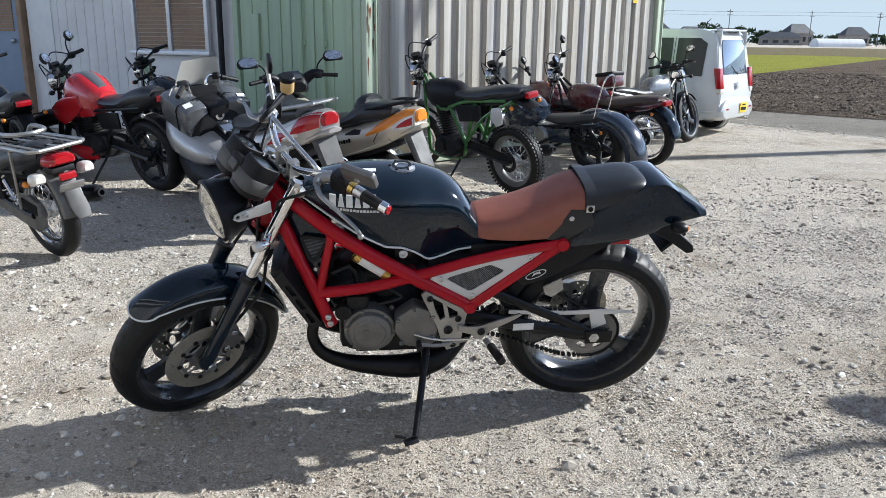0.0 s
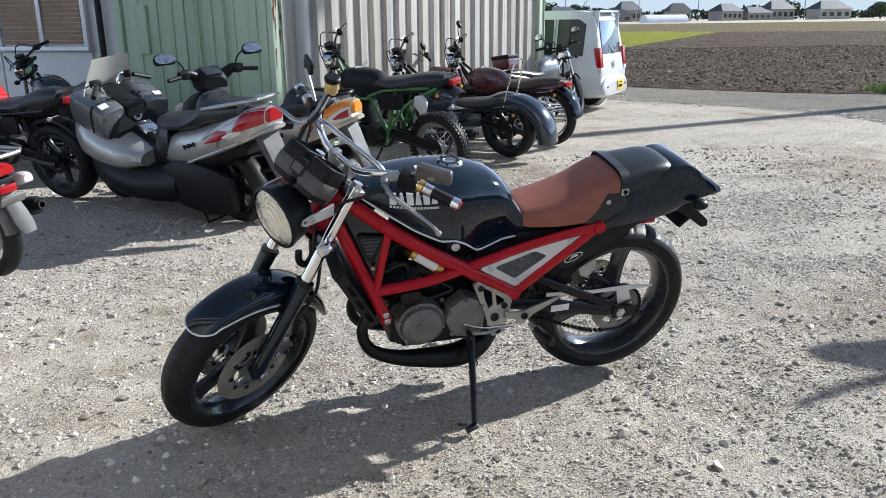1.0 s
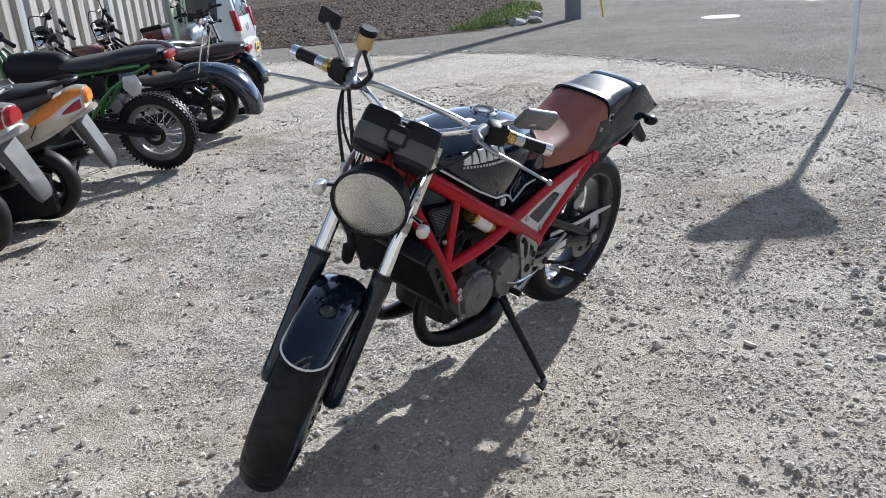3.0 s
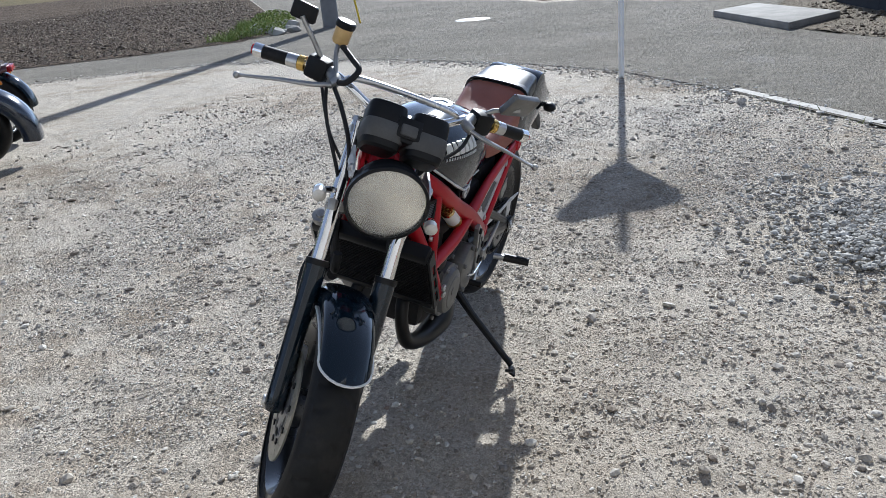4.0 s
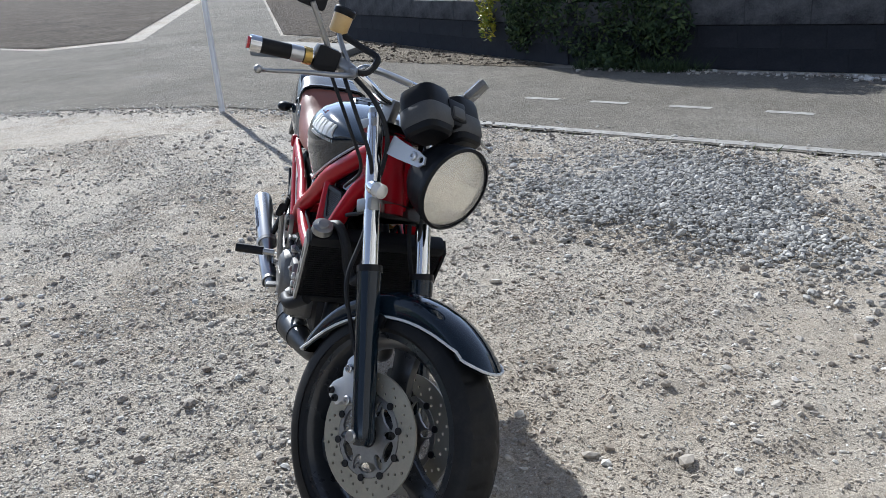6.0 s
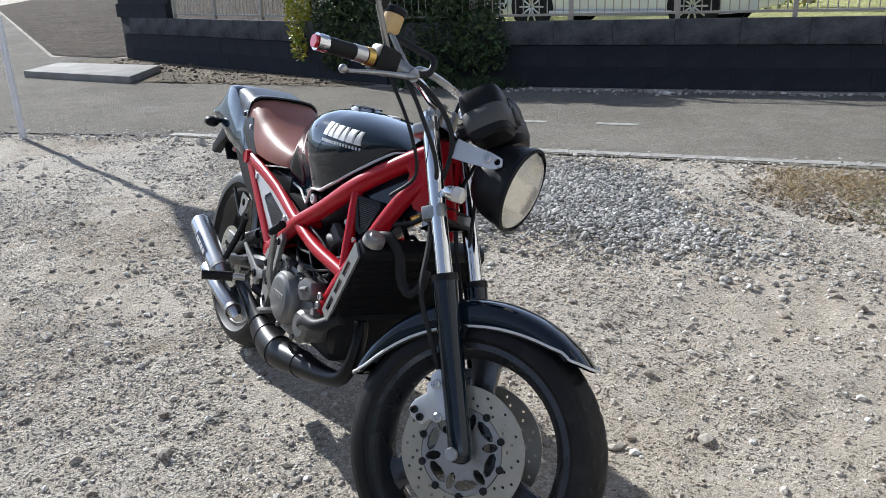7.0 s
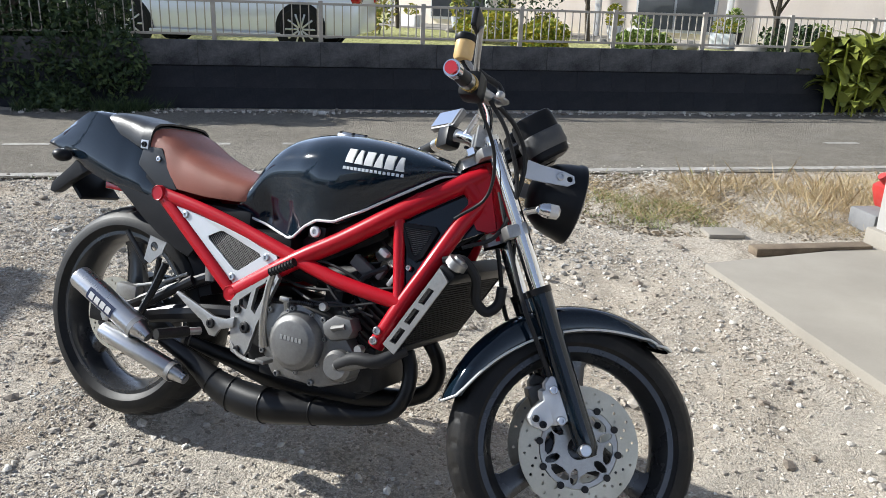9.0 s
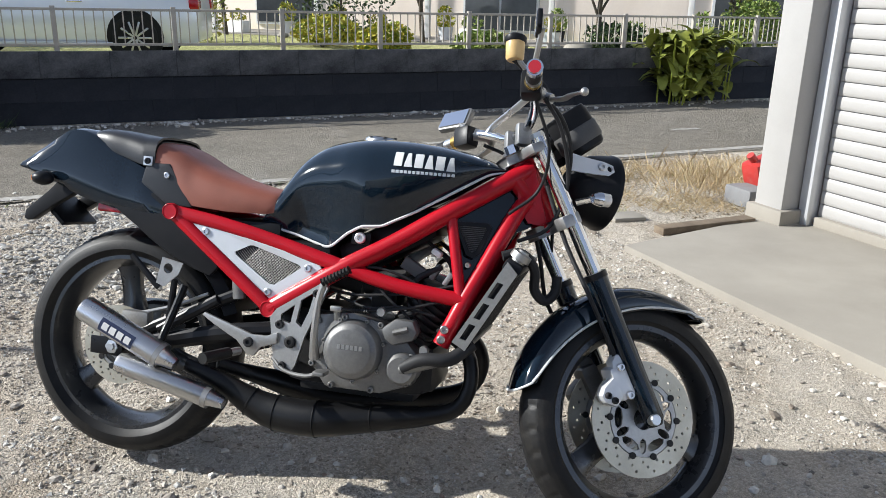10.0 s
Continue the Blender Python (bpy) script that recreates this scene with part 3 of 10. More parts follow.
def brake_disc(parent, c, r, xf, inner=0.62, holes=True):
    """A drilled disc: a ring between two faces and a carrier with arms."""
    out = [(r * math.cos(2 * math.pi * k / 48), r * math.sin(2 * math.pi * k / 48)) for k in range(48)]
    inn = [(inner * r * math.cos(2 * math.pi * k / 40), inner * r * math.sin(2 * math.pi * k / 40)) for k in range(40)]
    hs = [inn]
    if holes:
        for k in range(48):
            a, q = 2 * math.pi * k / 48, r * (0.73 + 0.085 * (k % 3))
            hs.append([(q * math.cos(a) + 0.0036 * math.cos(b), q * math.sin(a) + 0.0036 * math.sin(b)) for b in (2 * math.pi * j / 6 for j in range(6))])
    ob = part("brake_disc", plate(out, c[1] - 0.0022, c[1] + 0.0022, holes=hs), "disc_steel", parent, "drilled steel brake disc", xf=xf @ Matrix.Translation((c[0], 0, c[2])), sharp=25)
    R = inner * r - 0.002
    ring = [(R * math.cos(2 * math.pi * k / 40), R * math.sin(2 * math.pi * k / 40)) for k in range(40)]
    hub = [(0.026 * math.cos(2 * math.pi * k / 20), 0.026 * math.sin(2 * math.pi * k / 20)) for k in range(20)]
    gaps = [hub]
    for k in range(6):
        a = math.pi * k / 3
        for d, q, along_it, across_it in ((0.0, 0.76 * R, 0.13 * R, 0.30 * R), (0.52, 0.72 * R, 0.21 * R, 0.11 * R)):
            cx, cz = q * math.cos(a + d), q * math.sin(a + d)
            gaps.append([(cx + along_it * math.cos(b) * math.cos(a + d) - across_it * math.sin(b) * math.sin(a + d), cz + along_it * math.cos(b) * math.sin(a + d) + across_it * math.sin(b) * math.cos(a + d)) for b in (2 * math.pi * j / 8 for j in range(8))])
    arms = plate(ring, -0.003, 0.003, holes=gaps)
    part("disc_carrier", arms, "alloy", parent, xf=xf @ Matrix.Translation(c))
    for k in range(10):
        part("disc_button", lathe([(0.0, 0.006), (0.008, 0.006), (0.008, -0.006), (0.0, -0.006)], (R + 0.002, 0, 0), 12), "dark_alloy", parent, xf=xf @ Matrix.Translation(c) @ pose(0, 0, 0, 0, 36 * k, 0))
    return ob


def transformed(bm, m):
    bmesh.ops.transform(bm, matrix=m, verts=bm.verts)
    return bm


def bolt(parent, c, r=0.009, xf=Matrix(), side=1, material="aluminium", name="bolt"):
    """A socket-head screw whose head stands out across the machine."""
    return part(name, lathe([(0.0, 0.0), (r, 0.0), (r, 0.006), (r * 0.8, 0.008), (r * 0.45, 0.008), (r * 0.40, 0.003), (0.0, 0.003)], (0, 0, 0), 14), material, parent,
                xf=xf @ Matrix.Translation(c) @ (Matrix() if side > 0 else pose(0, 0, 0, 180, 0, 0)))


# ---------- the black and red motorcycle ----------
YAW, LEAN_BIKE, STEER_ANGLE = 7.0, 14.26, 32.8
BIKE = pose(0.5029, 2.7292, 0.0121, 0, 0, 180 + YAW) @ pose(0, 0, 0, -LEAN_BIKE, 0, 0) @ pose(0, 0, 0, 0, 0.25, 0)
S0 = Vector((1.435, 0, 0))
STEER = Matrix.Translation(S0) @ Matrix.Rotation(radians(STEER_ANGLE), 4, Vector((-math.sin(radians(26.5)), 0, math.cos(radians(26.5))))) @ Matrix.Translation(-S0)
I4 = Matrix()


def narrowed(bike):
    """Draws the frame, seat and tail in towards the rear, where the machine is slimmer; what stands off its flanks keeps its place."""
    for ob in bike.children_recursive:
        if ob.name.split(".")[0] in ("silencer", "silencer_label", "label_block", "end_band", "silencer_bracket", "footpeg", "peg_rubber", "side_stand", "stand_foot", "stand_hook", "stand_spring", "rear_indicator", "indicator_lens", "kick_lever", "kick_pedal"):
            continue
        for v in ob.data.vertices:
            over = abs(v.co.y) - 0.09
            if over > 0:
                v.co.y = math.copysign(0.09 + over * lerp(-v.co.x, ((-0.61, 1.0), (-0.44, 0.72), (-0.15, 0.56), (-0.06, 0.60), (0.0, 0.48), (0.3, 0.6))), v.co.y)


def mirrored(pts, s):
    return [(x, s * y, z) for x, y, z in pts]


def main_motorcycle():
    bike = thing("motorcycle", BIKE, "black motorcycle, red trellis frame, brown seat, leaning on side stand", "motorcycle")

    # rear wheel and drive
    rw = wheel(bike, (0, 0, 0.308), 0.308, 0.145, 0.236, I4, 3, name="rear_wheel", seg=72, tread=34)
    brake_disc(rw, (0, -0.085, 0.308), 0.105, I4, 0.6)
    teeth = [((0.098 if k % 2 else 0.091) * math.cos(math.pi * k / 40), (0.098 if k % 2 else 0.091) * math.sin(math.pi * k / 40)) for k in range(80)]
    cut = [[(0.068 * math.cos(a + b) , 0.068 * math.sin(a + b)) for b in (-0.3, 0.0, 0.3)] + [(0.05 * math.cos(a + b), 0.05 * math.sin(a + b)) for b in (0.3, -0.3)] for a in (2 * math.pi * k / 6 for k in range(6))]
    part("sprocket", plate(teeth, 0.083, 0.089, holes=cut, bm=None), "grey_alloy", rw, "steel rear sprocket", xf=Matrix.Translation((0, 0, 0.308)))
    # chain: links along both runs and round the sprocket
    run = [(0.52, 0.425), (0.30, 0.418), (0.02, 0.402)] + [(0.094 * math.cos(a), 0.308 + 0.094 * math.sin(a)) for a in np.linspace(1.45, 4.75, 14)] + [(0.10, 0.222), (0.30, 0.30), (0.52, 0.372)]
    dense = curve(run, 6)
    links = bmesh.new()
    for a, b in zip(dense, dense[1:]):
        d = b - a
        n = max(1, int(np.hypot(*d) / 0.0135))
        for j in range(n):
            q = a + d * (j + 0.5) / n
            links = block((q[0], 0.086, q[1]), (0.0105, 0.016, 0.010), 0.0, pose(0, 0, 0, 0, -math.degrees(math.atan2(d[1], d[0])), 0), links) if links.verts else block((q[0], 0.086, q[1]), (0.0105, 0.016, 0.010))
    part("chain", links, "dark_alloy", bike, "oily drive chain")
    for s in (1, -1):
        arm = part("swingarm", joined(tube(mirrored([(0.47, 0.09, 0.40), (0.30, 0.115, 0.375), (0.06, 0.118, 0.318), (-0.05, 0.118, 0.306)], s), [0.024, 0.025, 0.022, 0.022], 10, 4),
                                      tube(mirrored([(0.36, 0.10, 0.49), (0.18, 0.112, 0.405), (0.02, 0.118, 0.325)], s), 0.016, 10, 3)), "black_metal", bike, "black tubular swingarm")
        part("axle_plate", plate([(-0.065, 0.285), (0.03, 0.283), (0.03, 0.333), (-0.065, 0.331)], s * 0.139, s * 0.147, 0.003), "black_metal", arm)
        part("axle_nut", lathe([(0, 0), (0.019, 0), (0.019, 0.012), (0.010, 0.014), (0.010, 0.022), (0, 0.022)], (0, 0, 0), 6), "aluminium", arm, xf=Matrix.Translation((0.0, s * 0.145, 0.308)) @ (I4 if s > 0 else pose(0, 0, 0, 180, 0, 0)))
    part("swingarm_sticker", plate([(0.215, 0.352), (0.285, 0.352), (0.285, 0.378), (0.215, 0.378)], 0.1405, 0.1425), "white_sticker", bike, "white warning sticker on the swingarm")
    part("chain_guard", plate([(0.30, 0.42), (0.11, 0.408), (-0.02, 0.410), (-0.125, 0.400), (-0.125, 0.392), (-0.03, 0.388), (-0.045, 0.350), (0.005, 0.330), (0.02, 0.392), (0.12, 0.393), (0.30, 0.405)], 0.104, 0.110, 0.001), "silver_paint", bike, "silver chain guard")

    # frame
    frame_bm = tube([(1.095, 0, 0.70), (1.01, 0, 0.87)], 0.034, 20)
    for s in (1, -1):
        for pts, r in (([(1.045, 0.024, 0.850), (0.98, 0.062, 0.806), (0.871, 0.106, 0.732), (0.740, 0.122, 0.645), (0.624, 0.133, 0.577), (0.438, 0.142, 0.457)], 0.0225),
                       ([(0.150, 0.138, 0.675), (0.29, 0.136, 0.655), (0.43, 0.134, 0.626), (0.624, 0.133, 0.579)], 0.0178),
                       ([(0.150, 0.138, 0.674), (0.438, 0.142, 0.457)], 0.0178),
                       ([(0.624, 0.133, 0.579), (0.760, 0.138, 0.548), (0.926, 0.133, 0.528)], 0.0178),
                       ([(1.058, 0.010, 0.795), (1.040, 0.040, 0.772), (1.014, 0.070, 0.722), (0.966, 0.106, 0.612), (0.928, 0.130, 0.530), (0.904, 0.143, 0.472), (0.882, 0.149, 0.422)], 0.0205),
                       ([(0.873, 0.106, 0.732), (0.918, 0.134, 0.528)], 0.0135),
                       ([(1.075, 0.020, 0.74), (1.01, 0.050, 0.820)], 0.020)):
            tube(mirrored(pts, s), r, 12, 4 if len(pts) > 2 else 0, frame_bm)
    for x, z, y in ((0.150, 0.675, 0.138), (0.438, 0.457, 0.142), (0.624, 0.577, 0.133)):
        tube([(x, -y, z), (x, y, z)], 0.014, 12, 0, frame_bm)
    webs = [(1.055, 0.028, 0.852), (1.020, 0.044, 0.815), (1.024, 0.052, 0.765), (1.050, 0.040, 0.720), (1.095, 0.024, 0.715)]
    gus = joined(*[rings(bmesh.new(), [[(x, s * (y + d), z) for x, y, z in webs] for d in (0.002, 0.014)]) for s in (1, -1)])
    frame_ob = part("frame", joined(frame_bm, gus), "red_frame", bike, "red tubular trellis frame")
    for s in (1, -1):
        for x, z in ((0.150, 0.675), (0.438, 0.457)):
            part("frame_cap", lathe([(0.0, 0.022), (0.017, 0.022), (0.019, 0.024), (0.021, 0.020), (0.021, -0.004), (0, -0.004)], (0, 0, 0), 24), "red_frame", frame_ob,
                 xf=Matrix.Translation((x, s * 0.140, z)) @ (I4 if s > 0 else pose(0, 0, 0, 180, 0, 0)))
        bolt(frame_ob, (0.886, s * 0.168, 0.438), 0.010, side=s)
        bolt(frame_ob, (0.892, s * 0.168, 0.462), 0.010, side=s)

    # tank
    top = [(0.388, 0.690), (0.43, 0.765), (0.47, 0.825), (0.51, 0.86), (0.56, 0.882), (0.64, 0.897), (0.74, 0.899), (0.83, 0.890), (0.90, 0.876), (0.96, 0.858), (1.0, 0.842)]
    low = [(0.388, 0.660), (0.47, 0.640), (0.558, 0.617), (0.578, 0.620), (0.62, 0.655), (0.66, 0.677), (0.71, 0.681), (0.79, 0.722), (0.87, 0.772), (0.95, 0.824), (1.0, 0.838)]
    wid = [(0.388, 0.088), (0.45, 0.104), (0.52, 0.124), (0.60, 0.143), (0.68, 0.152), (0.77, 0.148), (0.85, 0.128), (0.93, 0.092), (1.0, 0.050)]
    sec = [(0, 1.0), (0.28, 0.99), (0.53, 0.955), (0.74, 0.89), (0.88, 0.80), (0.96, 0.69), (1.0, 0.55), (0.97, 0.36), (0.87, 0.14), (0.80, 0.0)]
    tank_bm = bmesh.new()
    loops = []
    for x in np.linspace(0.388, 1.0, 48):
        w, lo, hi = spline(x, wid), lerp(x, low), spline(x, top)
        knee = max(0.0, min(1.0, (0.66 - x) / 0.10)) * max(0.0, min(1.0, (x - 0.43) / 0.05))
        half = []
        for a, b in sec:
            dent = 0.042 * knee * max(0.0, 1 - abs(b - 0.22) / 0.42)
            half.append((w * a - dent * (a > 0.5), lo + (hi - lo) * b))
        loops.append([(x, y, z) for y, z in half] + [(x, -y, z) for y, z in reversed(half) if y > 1e-6])
    tank = part("fuel_tank", rings(tank_bm, loops), "black_paint", bike, "glossy black fuel tank with white pinstripe", sharp=60)
    for s in (1, -1):
        line = [(x, s * (spline(x, wid) * 0.815 + 0.003 - 0.0195 * max(0.0, min(1.0, (0.66 - x) / 0.10)) * max(0.0, min(1.0, (x - 0.43) / 0.05))), lerp(x, low) + 0.004) for x in np.linspace(0.392, 0.985, 60)]
        part("pinstripe", tube(line, 0.0034, 6, 0), "white_trim", tank, xf=I4)
    cap = part("filler_cap", lathe([(0.0, 0.006), (0.020, 0.006), (0.022, 0.009), (0.034, 0.009), (0.041, 0.004), (0.043, -0.006)], (0, 0, 0), 32, "z"), "aluminium", tank, "round aluminium filler cap", xf=Matrix.Translation((0.655, 0, 0.8945)) @ pose(0, 0, 0, 0, 2, 0))
    part("cap_ring", lathe([(0.021, 0.0095), (0.031, 0.0100), (0.031, 0.0085), (0.021, 0.0085)], (0, 0, 0), 28, "z", closed=True), "black_metal", tank, xf=Matrix.Translation((0.655, 0, 0.8950)) @ pose(0, 0, 0, 0, 2, 0))
    for k in range(6):
        a = math.pi * k / 3
        part("cap_screw", lathe([(0, 0.004), (0.004, 0.004), (0.0045, 0.0), ], (0.655 + 0.036 * math.cos(a), 0.036 * math.sin(a), 0.9010), 8, "z"), "black_metal", tank)
    part("tank_sticker", plate([(0.735, 0.012), (0.775, 0.012), (0.775, 0.036), (0.735, 0.036)], 0.895, 0.8985, plane="xy"), "white_sticker", tank, "small white sticker")
    # maker's mark on both flanks, as plain leaning blocks, with a thin line below
    for s in (1, -1):
        for k in range(6):
            x0 = 0.735 + 0.0245 * k if s < 0 else 0.735 + 0.0245 * (5 - k)
            dz = -0.004 * (x0 - 0.735) / 0.12
            bm = bmesh.new()
            for a0, a1, b0, b1 in ((0.0, 0.019, 0.0, 0.038),):
                rows = []
                for zz in np.linspace(b0, b1, 4):
                    rows.append([])
                    for xx in np.linspace(a0, a1, 3):
                        slim = 1 - (0.62 * zz / b1 if k % 2 else 0.0)
                        x, z = x0 + a1 / 2 + (xx - a1 / 2) * slim, 0.829 + zz * 0.86 + dz
                        w, lo, hi = spline(x, wid), lerp(x, low), spline(x, top)
                        y = w * float(np.interp(min(0.86, (z - lo) / (hi - lo)), [b for _, b in reversed(sec)], [a for a, _ in reversed(sec)]))
                        rows[-1].append(bm.verts.new((x, s * (y + 0.0042), z + 0.002)))
                for r0, r1 in zip(rows, rows[1:]):
                    for i in range(2):
                        bm.faces.new((r0[i], r0[i + 1], r1[i + 1], r1[i]))
            got = bmesh.ops.extrude_face_region(bm, geom=list(bm.faces))
            bmesh.ops.translate(bm, vec=(0, -s * 0.005, 0), verts=[v for v in got["geom"] if isinstance(v, bmesh.types.BMVert)])
            part("lettering_block", bm, "white_sticker", tank)
        bm = bmesh.new()
        for k in range(15):
            x = 0.735 + 0.0098 * k
            for z in (0.818,):
                w, lo, hi = spline(x, wid), lerp(x, low), spline(x, top)
                y = w * float(np.interp((z - lo) / (hi - lo), [b for _, b in reversed(sec)], [a for a, _ in reversed(sec)]))
                block((x, s * (y + 0.0008), z), (0.0075, 0.002, 0.007), 0, bm=bm) if bm.verts else join(bm, block((x, s * (y + 0.0008), z), (0.0075, 0.002, 0.007)))
        part("lettering_line", bm, "silver_paint", tank)
        bolt(tank, (0.655, s * 0.112, 0.652), 0.014, side=s, material="silver_paint", name="tank_bolt")
        part("tank_bracket", block((0.655, s * 0.102, 0.650), (0.05, 0.012, 0.03), 0.004), "black_metal", tank)

    # seat, strap and tail
    stop = [(0.445, 0.722), (0.43, 0.742), (0.39, 0.750), (0.33, 0.762), (0.26, 0.782), (0.20, 0.806), (0.15, 0.831), (0.11, 0.847), (0.09, 0.852)]
    sbot = [(0.445, 0.700), (0.40, 0.688), (0.30, 0.686), (0.19, 0.694), (0.15, 0.74), (0.09, 0.785)]
    swid = [(0.445, 0.075), (0.42, 0.098), (0.34, 0.118), (0.25, 0.132), (0.17, 0.138), (0.09, 0.132)]
    ssec = [(0, 1.0), (0.35, 0.985), (0.62, 0.93), (0.82, 0.80), (0.93, 0.62), (0.98, 0.40), (1.0, 0.18), (0.97, 0.0)]
    seat = part("front_seat", hull([(x, lerp(x, swid), lerp(x, sbot), spline(x, stop)) for x in np.linspace(0.445, 0.092, 22)], ssec), "brown_vinyl", bike, "brown textured vinyl rider seat", sharp=60)
    for s in (1, -1):
        part("seat_gusset", plate([(0.205, 0.688), (0.135, 0.688), (0.055, 0.742), (0.070, 0.795), (0.135, 0.795)], s * 0.119, s * 0.137, 0.008), "black_vinyl", bike, "black vinyl seat side")
        bolt(bike, (0.130, s * 0.137, 0.765), 0.008, side=s)
    rtop = [(0.100, 0.852), (0.06, 0.862), (0.0, 0.871), (-0.06, 0.877), (-0.10, 0.875), (-0.125, 0.862), (-0.140, 0.842)]
    rbot = [(0.100, 0.780), (0.04, 0.790), (-0.03, 0.812), (-0.08, 0.830), (-0.140, 0.838)]
    rwid = [(0.100, 0.132), (0.03, 0.126), (-0.05, 0.113), (-0.11, 0.092), (-0.140, 0.060)]
    part("rear_seat", hull([(x, lerp(x, rwid), lerp(x, rbot), spline(x, rtop)) for x in np.linspace(0.092, -0.140, 18)], ssec), "black_vinyl", bike, "black vinyl pillion seat", sharp=60)
    prof = [(spline(0.075, rwid) * a, lerp(0.075, rbot) + (spline(0.075, rtop) - lerp(0.075, rbot)) * b) for a, b in ssec]
    strap = rings(bmesh.new(), [[(0.092 + dx, y * 1.03 + (0.004 if y > 0 else -0.004 if y < 0 else 0), z + 0.006) for y, z in [(-y, z) for y, z in reversed(prof[1:])] + prof] for dx in (0.0, -0.034)], cap=False, closed=False)
    got = bmesh.ops.extrude_face_region(strap, geom=list(strap.faces))
    bmesh.ops.scale(strap, vec=(1, 0.97, 1), verts=[v for v in got["geom"] if isinstance(v, bmesh.types.BMVert)])
    bmesh.ops.translate(strap, vec=(0, 0, -0.005), verts=[v for v in got["geom"] if isinstance(v, bmesh.types.BMVert)])
    part("seat_strap", strap, "black_vinyl", bike, "black seat strap")
    for s in (1, -1):
        part("strap_buckle", block((0.075, s * 0.138, 0.798), (0.026, 0.007, 0.024), 0.002), "aluminium", bike)
        bolt(bike, (0.075, s * 0.1415, 0.798), 0.008, side=s, material="black_metal")
    ctop = [(0.12, 0.750), (0.06, 0.780), (-0.02, 0.816), (-0.09, 0.856), (-0.125, 0.871), (-0.165, 0.872), (-0.190, 0.860), (-0.255, 0.815), (-0.318, 0.774)]
    cbot = [(0.12, 0.648), (0.05, 0.660), (-0.02, 0.668), (-0.12, 0.690), (-0.21, 0.724), (-0.29, 0.748), (-0.318, 0.756)]
    cwid = [(0.12, 0.128), (0.05, 0.136), (-0.03, 0.140), (-0.12, 0.134), (-0.22, 0.124), (-0.318, 0.110)]
    csec = [(0, 1.0), (0.62, 0.99), (0.78, 0.965), (0.86, 0.82), (0.93, 0.55), (1.0, 0.30), (0.97, 0.10), (0.85, 0.0), (0.0, 0.02)]
    tail = part("tail_cowl", hull([(x, lerp(x, cwid), spline(x, cbot), spline(x, ctop)) for x in np.linspace(0.12, -0.318, 26)], csec), "tail_paint", bike, "glossy black tail cowl", sharp=45)
    for s in (1, -1):
        part("side_panel", plate([(0.125, 0.722), (0.05, 0.715), (-0.03, 0.70), (-0.045, 0.684), (-0.01, 0.662), (0.035, 0.634), (0.09, 0.596), (0.15, 0.560), (0.215, 0.532), (0.262, 0.518), (0.285, 0.545), (0.20, 0.632), (0.14, 0.680)], s * 0.104, s * 0.126, 0.008), "black_plastic", bike, "black side panel under the seat")
        if s > 0:
            for half, tall, y, mat in ((0.034, 0.0145, 0.1270, "silver_paint"), (0.030, 0.0110, 0.1282, "black_plastic")):
                part("badge", plate([(0.224 + half * math.cos(a), 0.562 + tall * math.sin(a) - 0.35 * half * math.cos(a)) for a in (2 * math.pi * k / 20 for k in range(20))], 0.120, y), mat, bike, "small oval badge with a silver rim")
            part("badge_mark", plate([(0.238, 0.553), (0.232, 0.567), (0.212, 0.574), (0.208, 0.566), (0.226, 0.562)], 0.1275, 0.1292), "silver_paint", bike)
        part("tail_fin", plate([(-0.13, 0.712), (-0.20, 0.735), (-0.228, 0.705), (-0.300, 0.645), (-0.306, 0.618), (-0.280, 0.616), (-0.215, 0.662)], s * 0.066, s * 0.100, 0.008), "black_plastic", bike, "black plate hanger")
        part("rear_indicator", joined(ball((-0.222, s * 0.132, 0.732), (0.030, 0.026, 0.019)), tube([(-0.212, s * 0.09, 0.738), (-0.218, s * 0.127, 0.740)], 0.009, 8)), "black_plastic", bike)
        part("indicator_lens", ball((-0.235, s * 0.134, 0.732), (0.017, 0.018, 0.014)), "amber", bike)
    part("tail_lamp", block((-0.045, 0.0, 0.668), (0.07, 0.21, 0.022), 0.006), "red_lens", bike, "red reflector strip under the tail")
    part("plate_hanger", block((-0.240, 0, 0.645), (0.10, 0.14, 0.012), 0.003, pose(0, 0, 0, 0, 42, 0)), "black_plastic", bike)
    part("inner_mudguard", rings(bmesh.new(), [[((0.345 + t) * math.cos(a), y, 0.308 + (0.345 + t) * math.sin(a)) for y, t in ((-0.085, -0.03), (-0.07, 0.0), (0.07, 0.0), (0.085, -0.03), (0.08, -0.034), (0.066, -0.006), (-0.066, -0.006), (-0.08, -0.034))] for a in np.linspace(0.35, 1.30, 12)]), "black_plastic", bike)

    # alloy plates in the rear triangle, with wire mesh
    for s in (1, -1):
        tri = [(0.570, 0.570), (0.560, 0.584), (0.23, 0.655), (0.212, 0.648), (0.216, 0.636), (0.424, 0.482), (0.442, 0.480)]
        hole = [(0.516, 0.566), (0.510, 0.573), (0.384, 0.609), (0.372, 0.608), (0.334, 0.589), (0.336, 0.582), (0.432, 0.518), (0.446, 0.517)]
        pl = part("frame_plate", plate(tri, s * 0.136, s * 0.141, 0.0, holes=[hole]), "silver_paint", bike, "brushed aluminium triangle plate")
        part("wire_mesh", plate([(0.532, 0.570), (0.370, 0.617), (0.318, 0.590), (0.440, 0.504)], s * 0.130, s * 0.133), "mesh", pl)
        bars = bmesh.new()
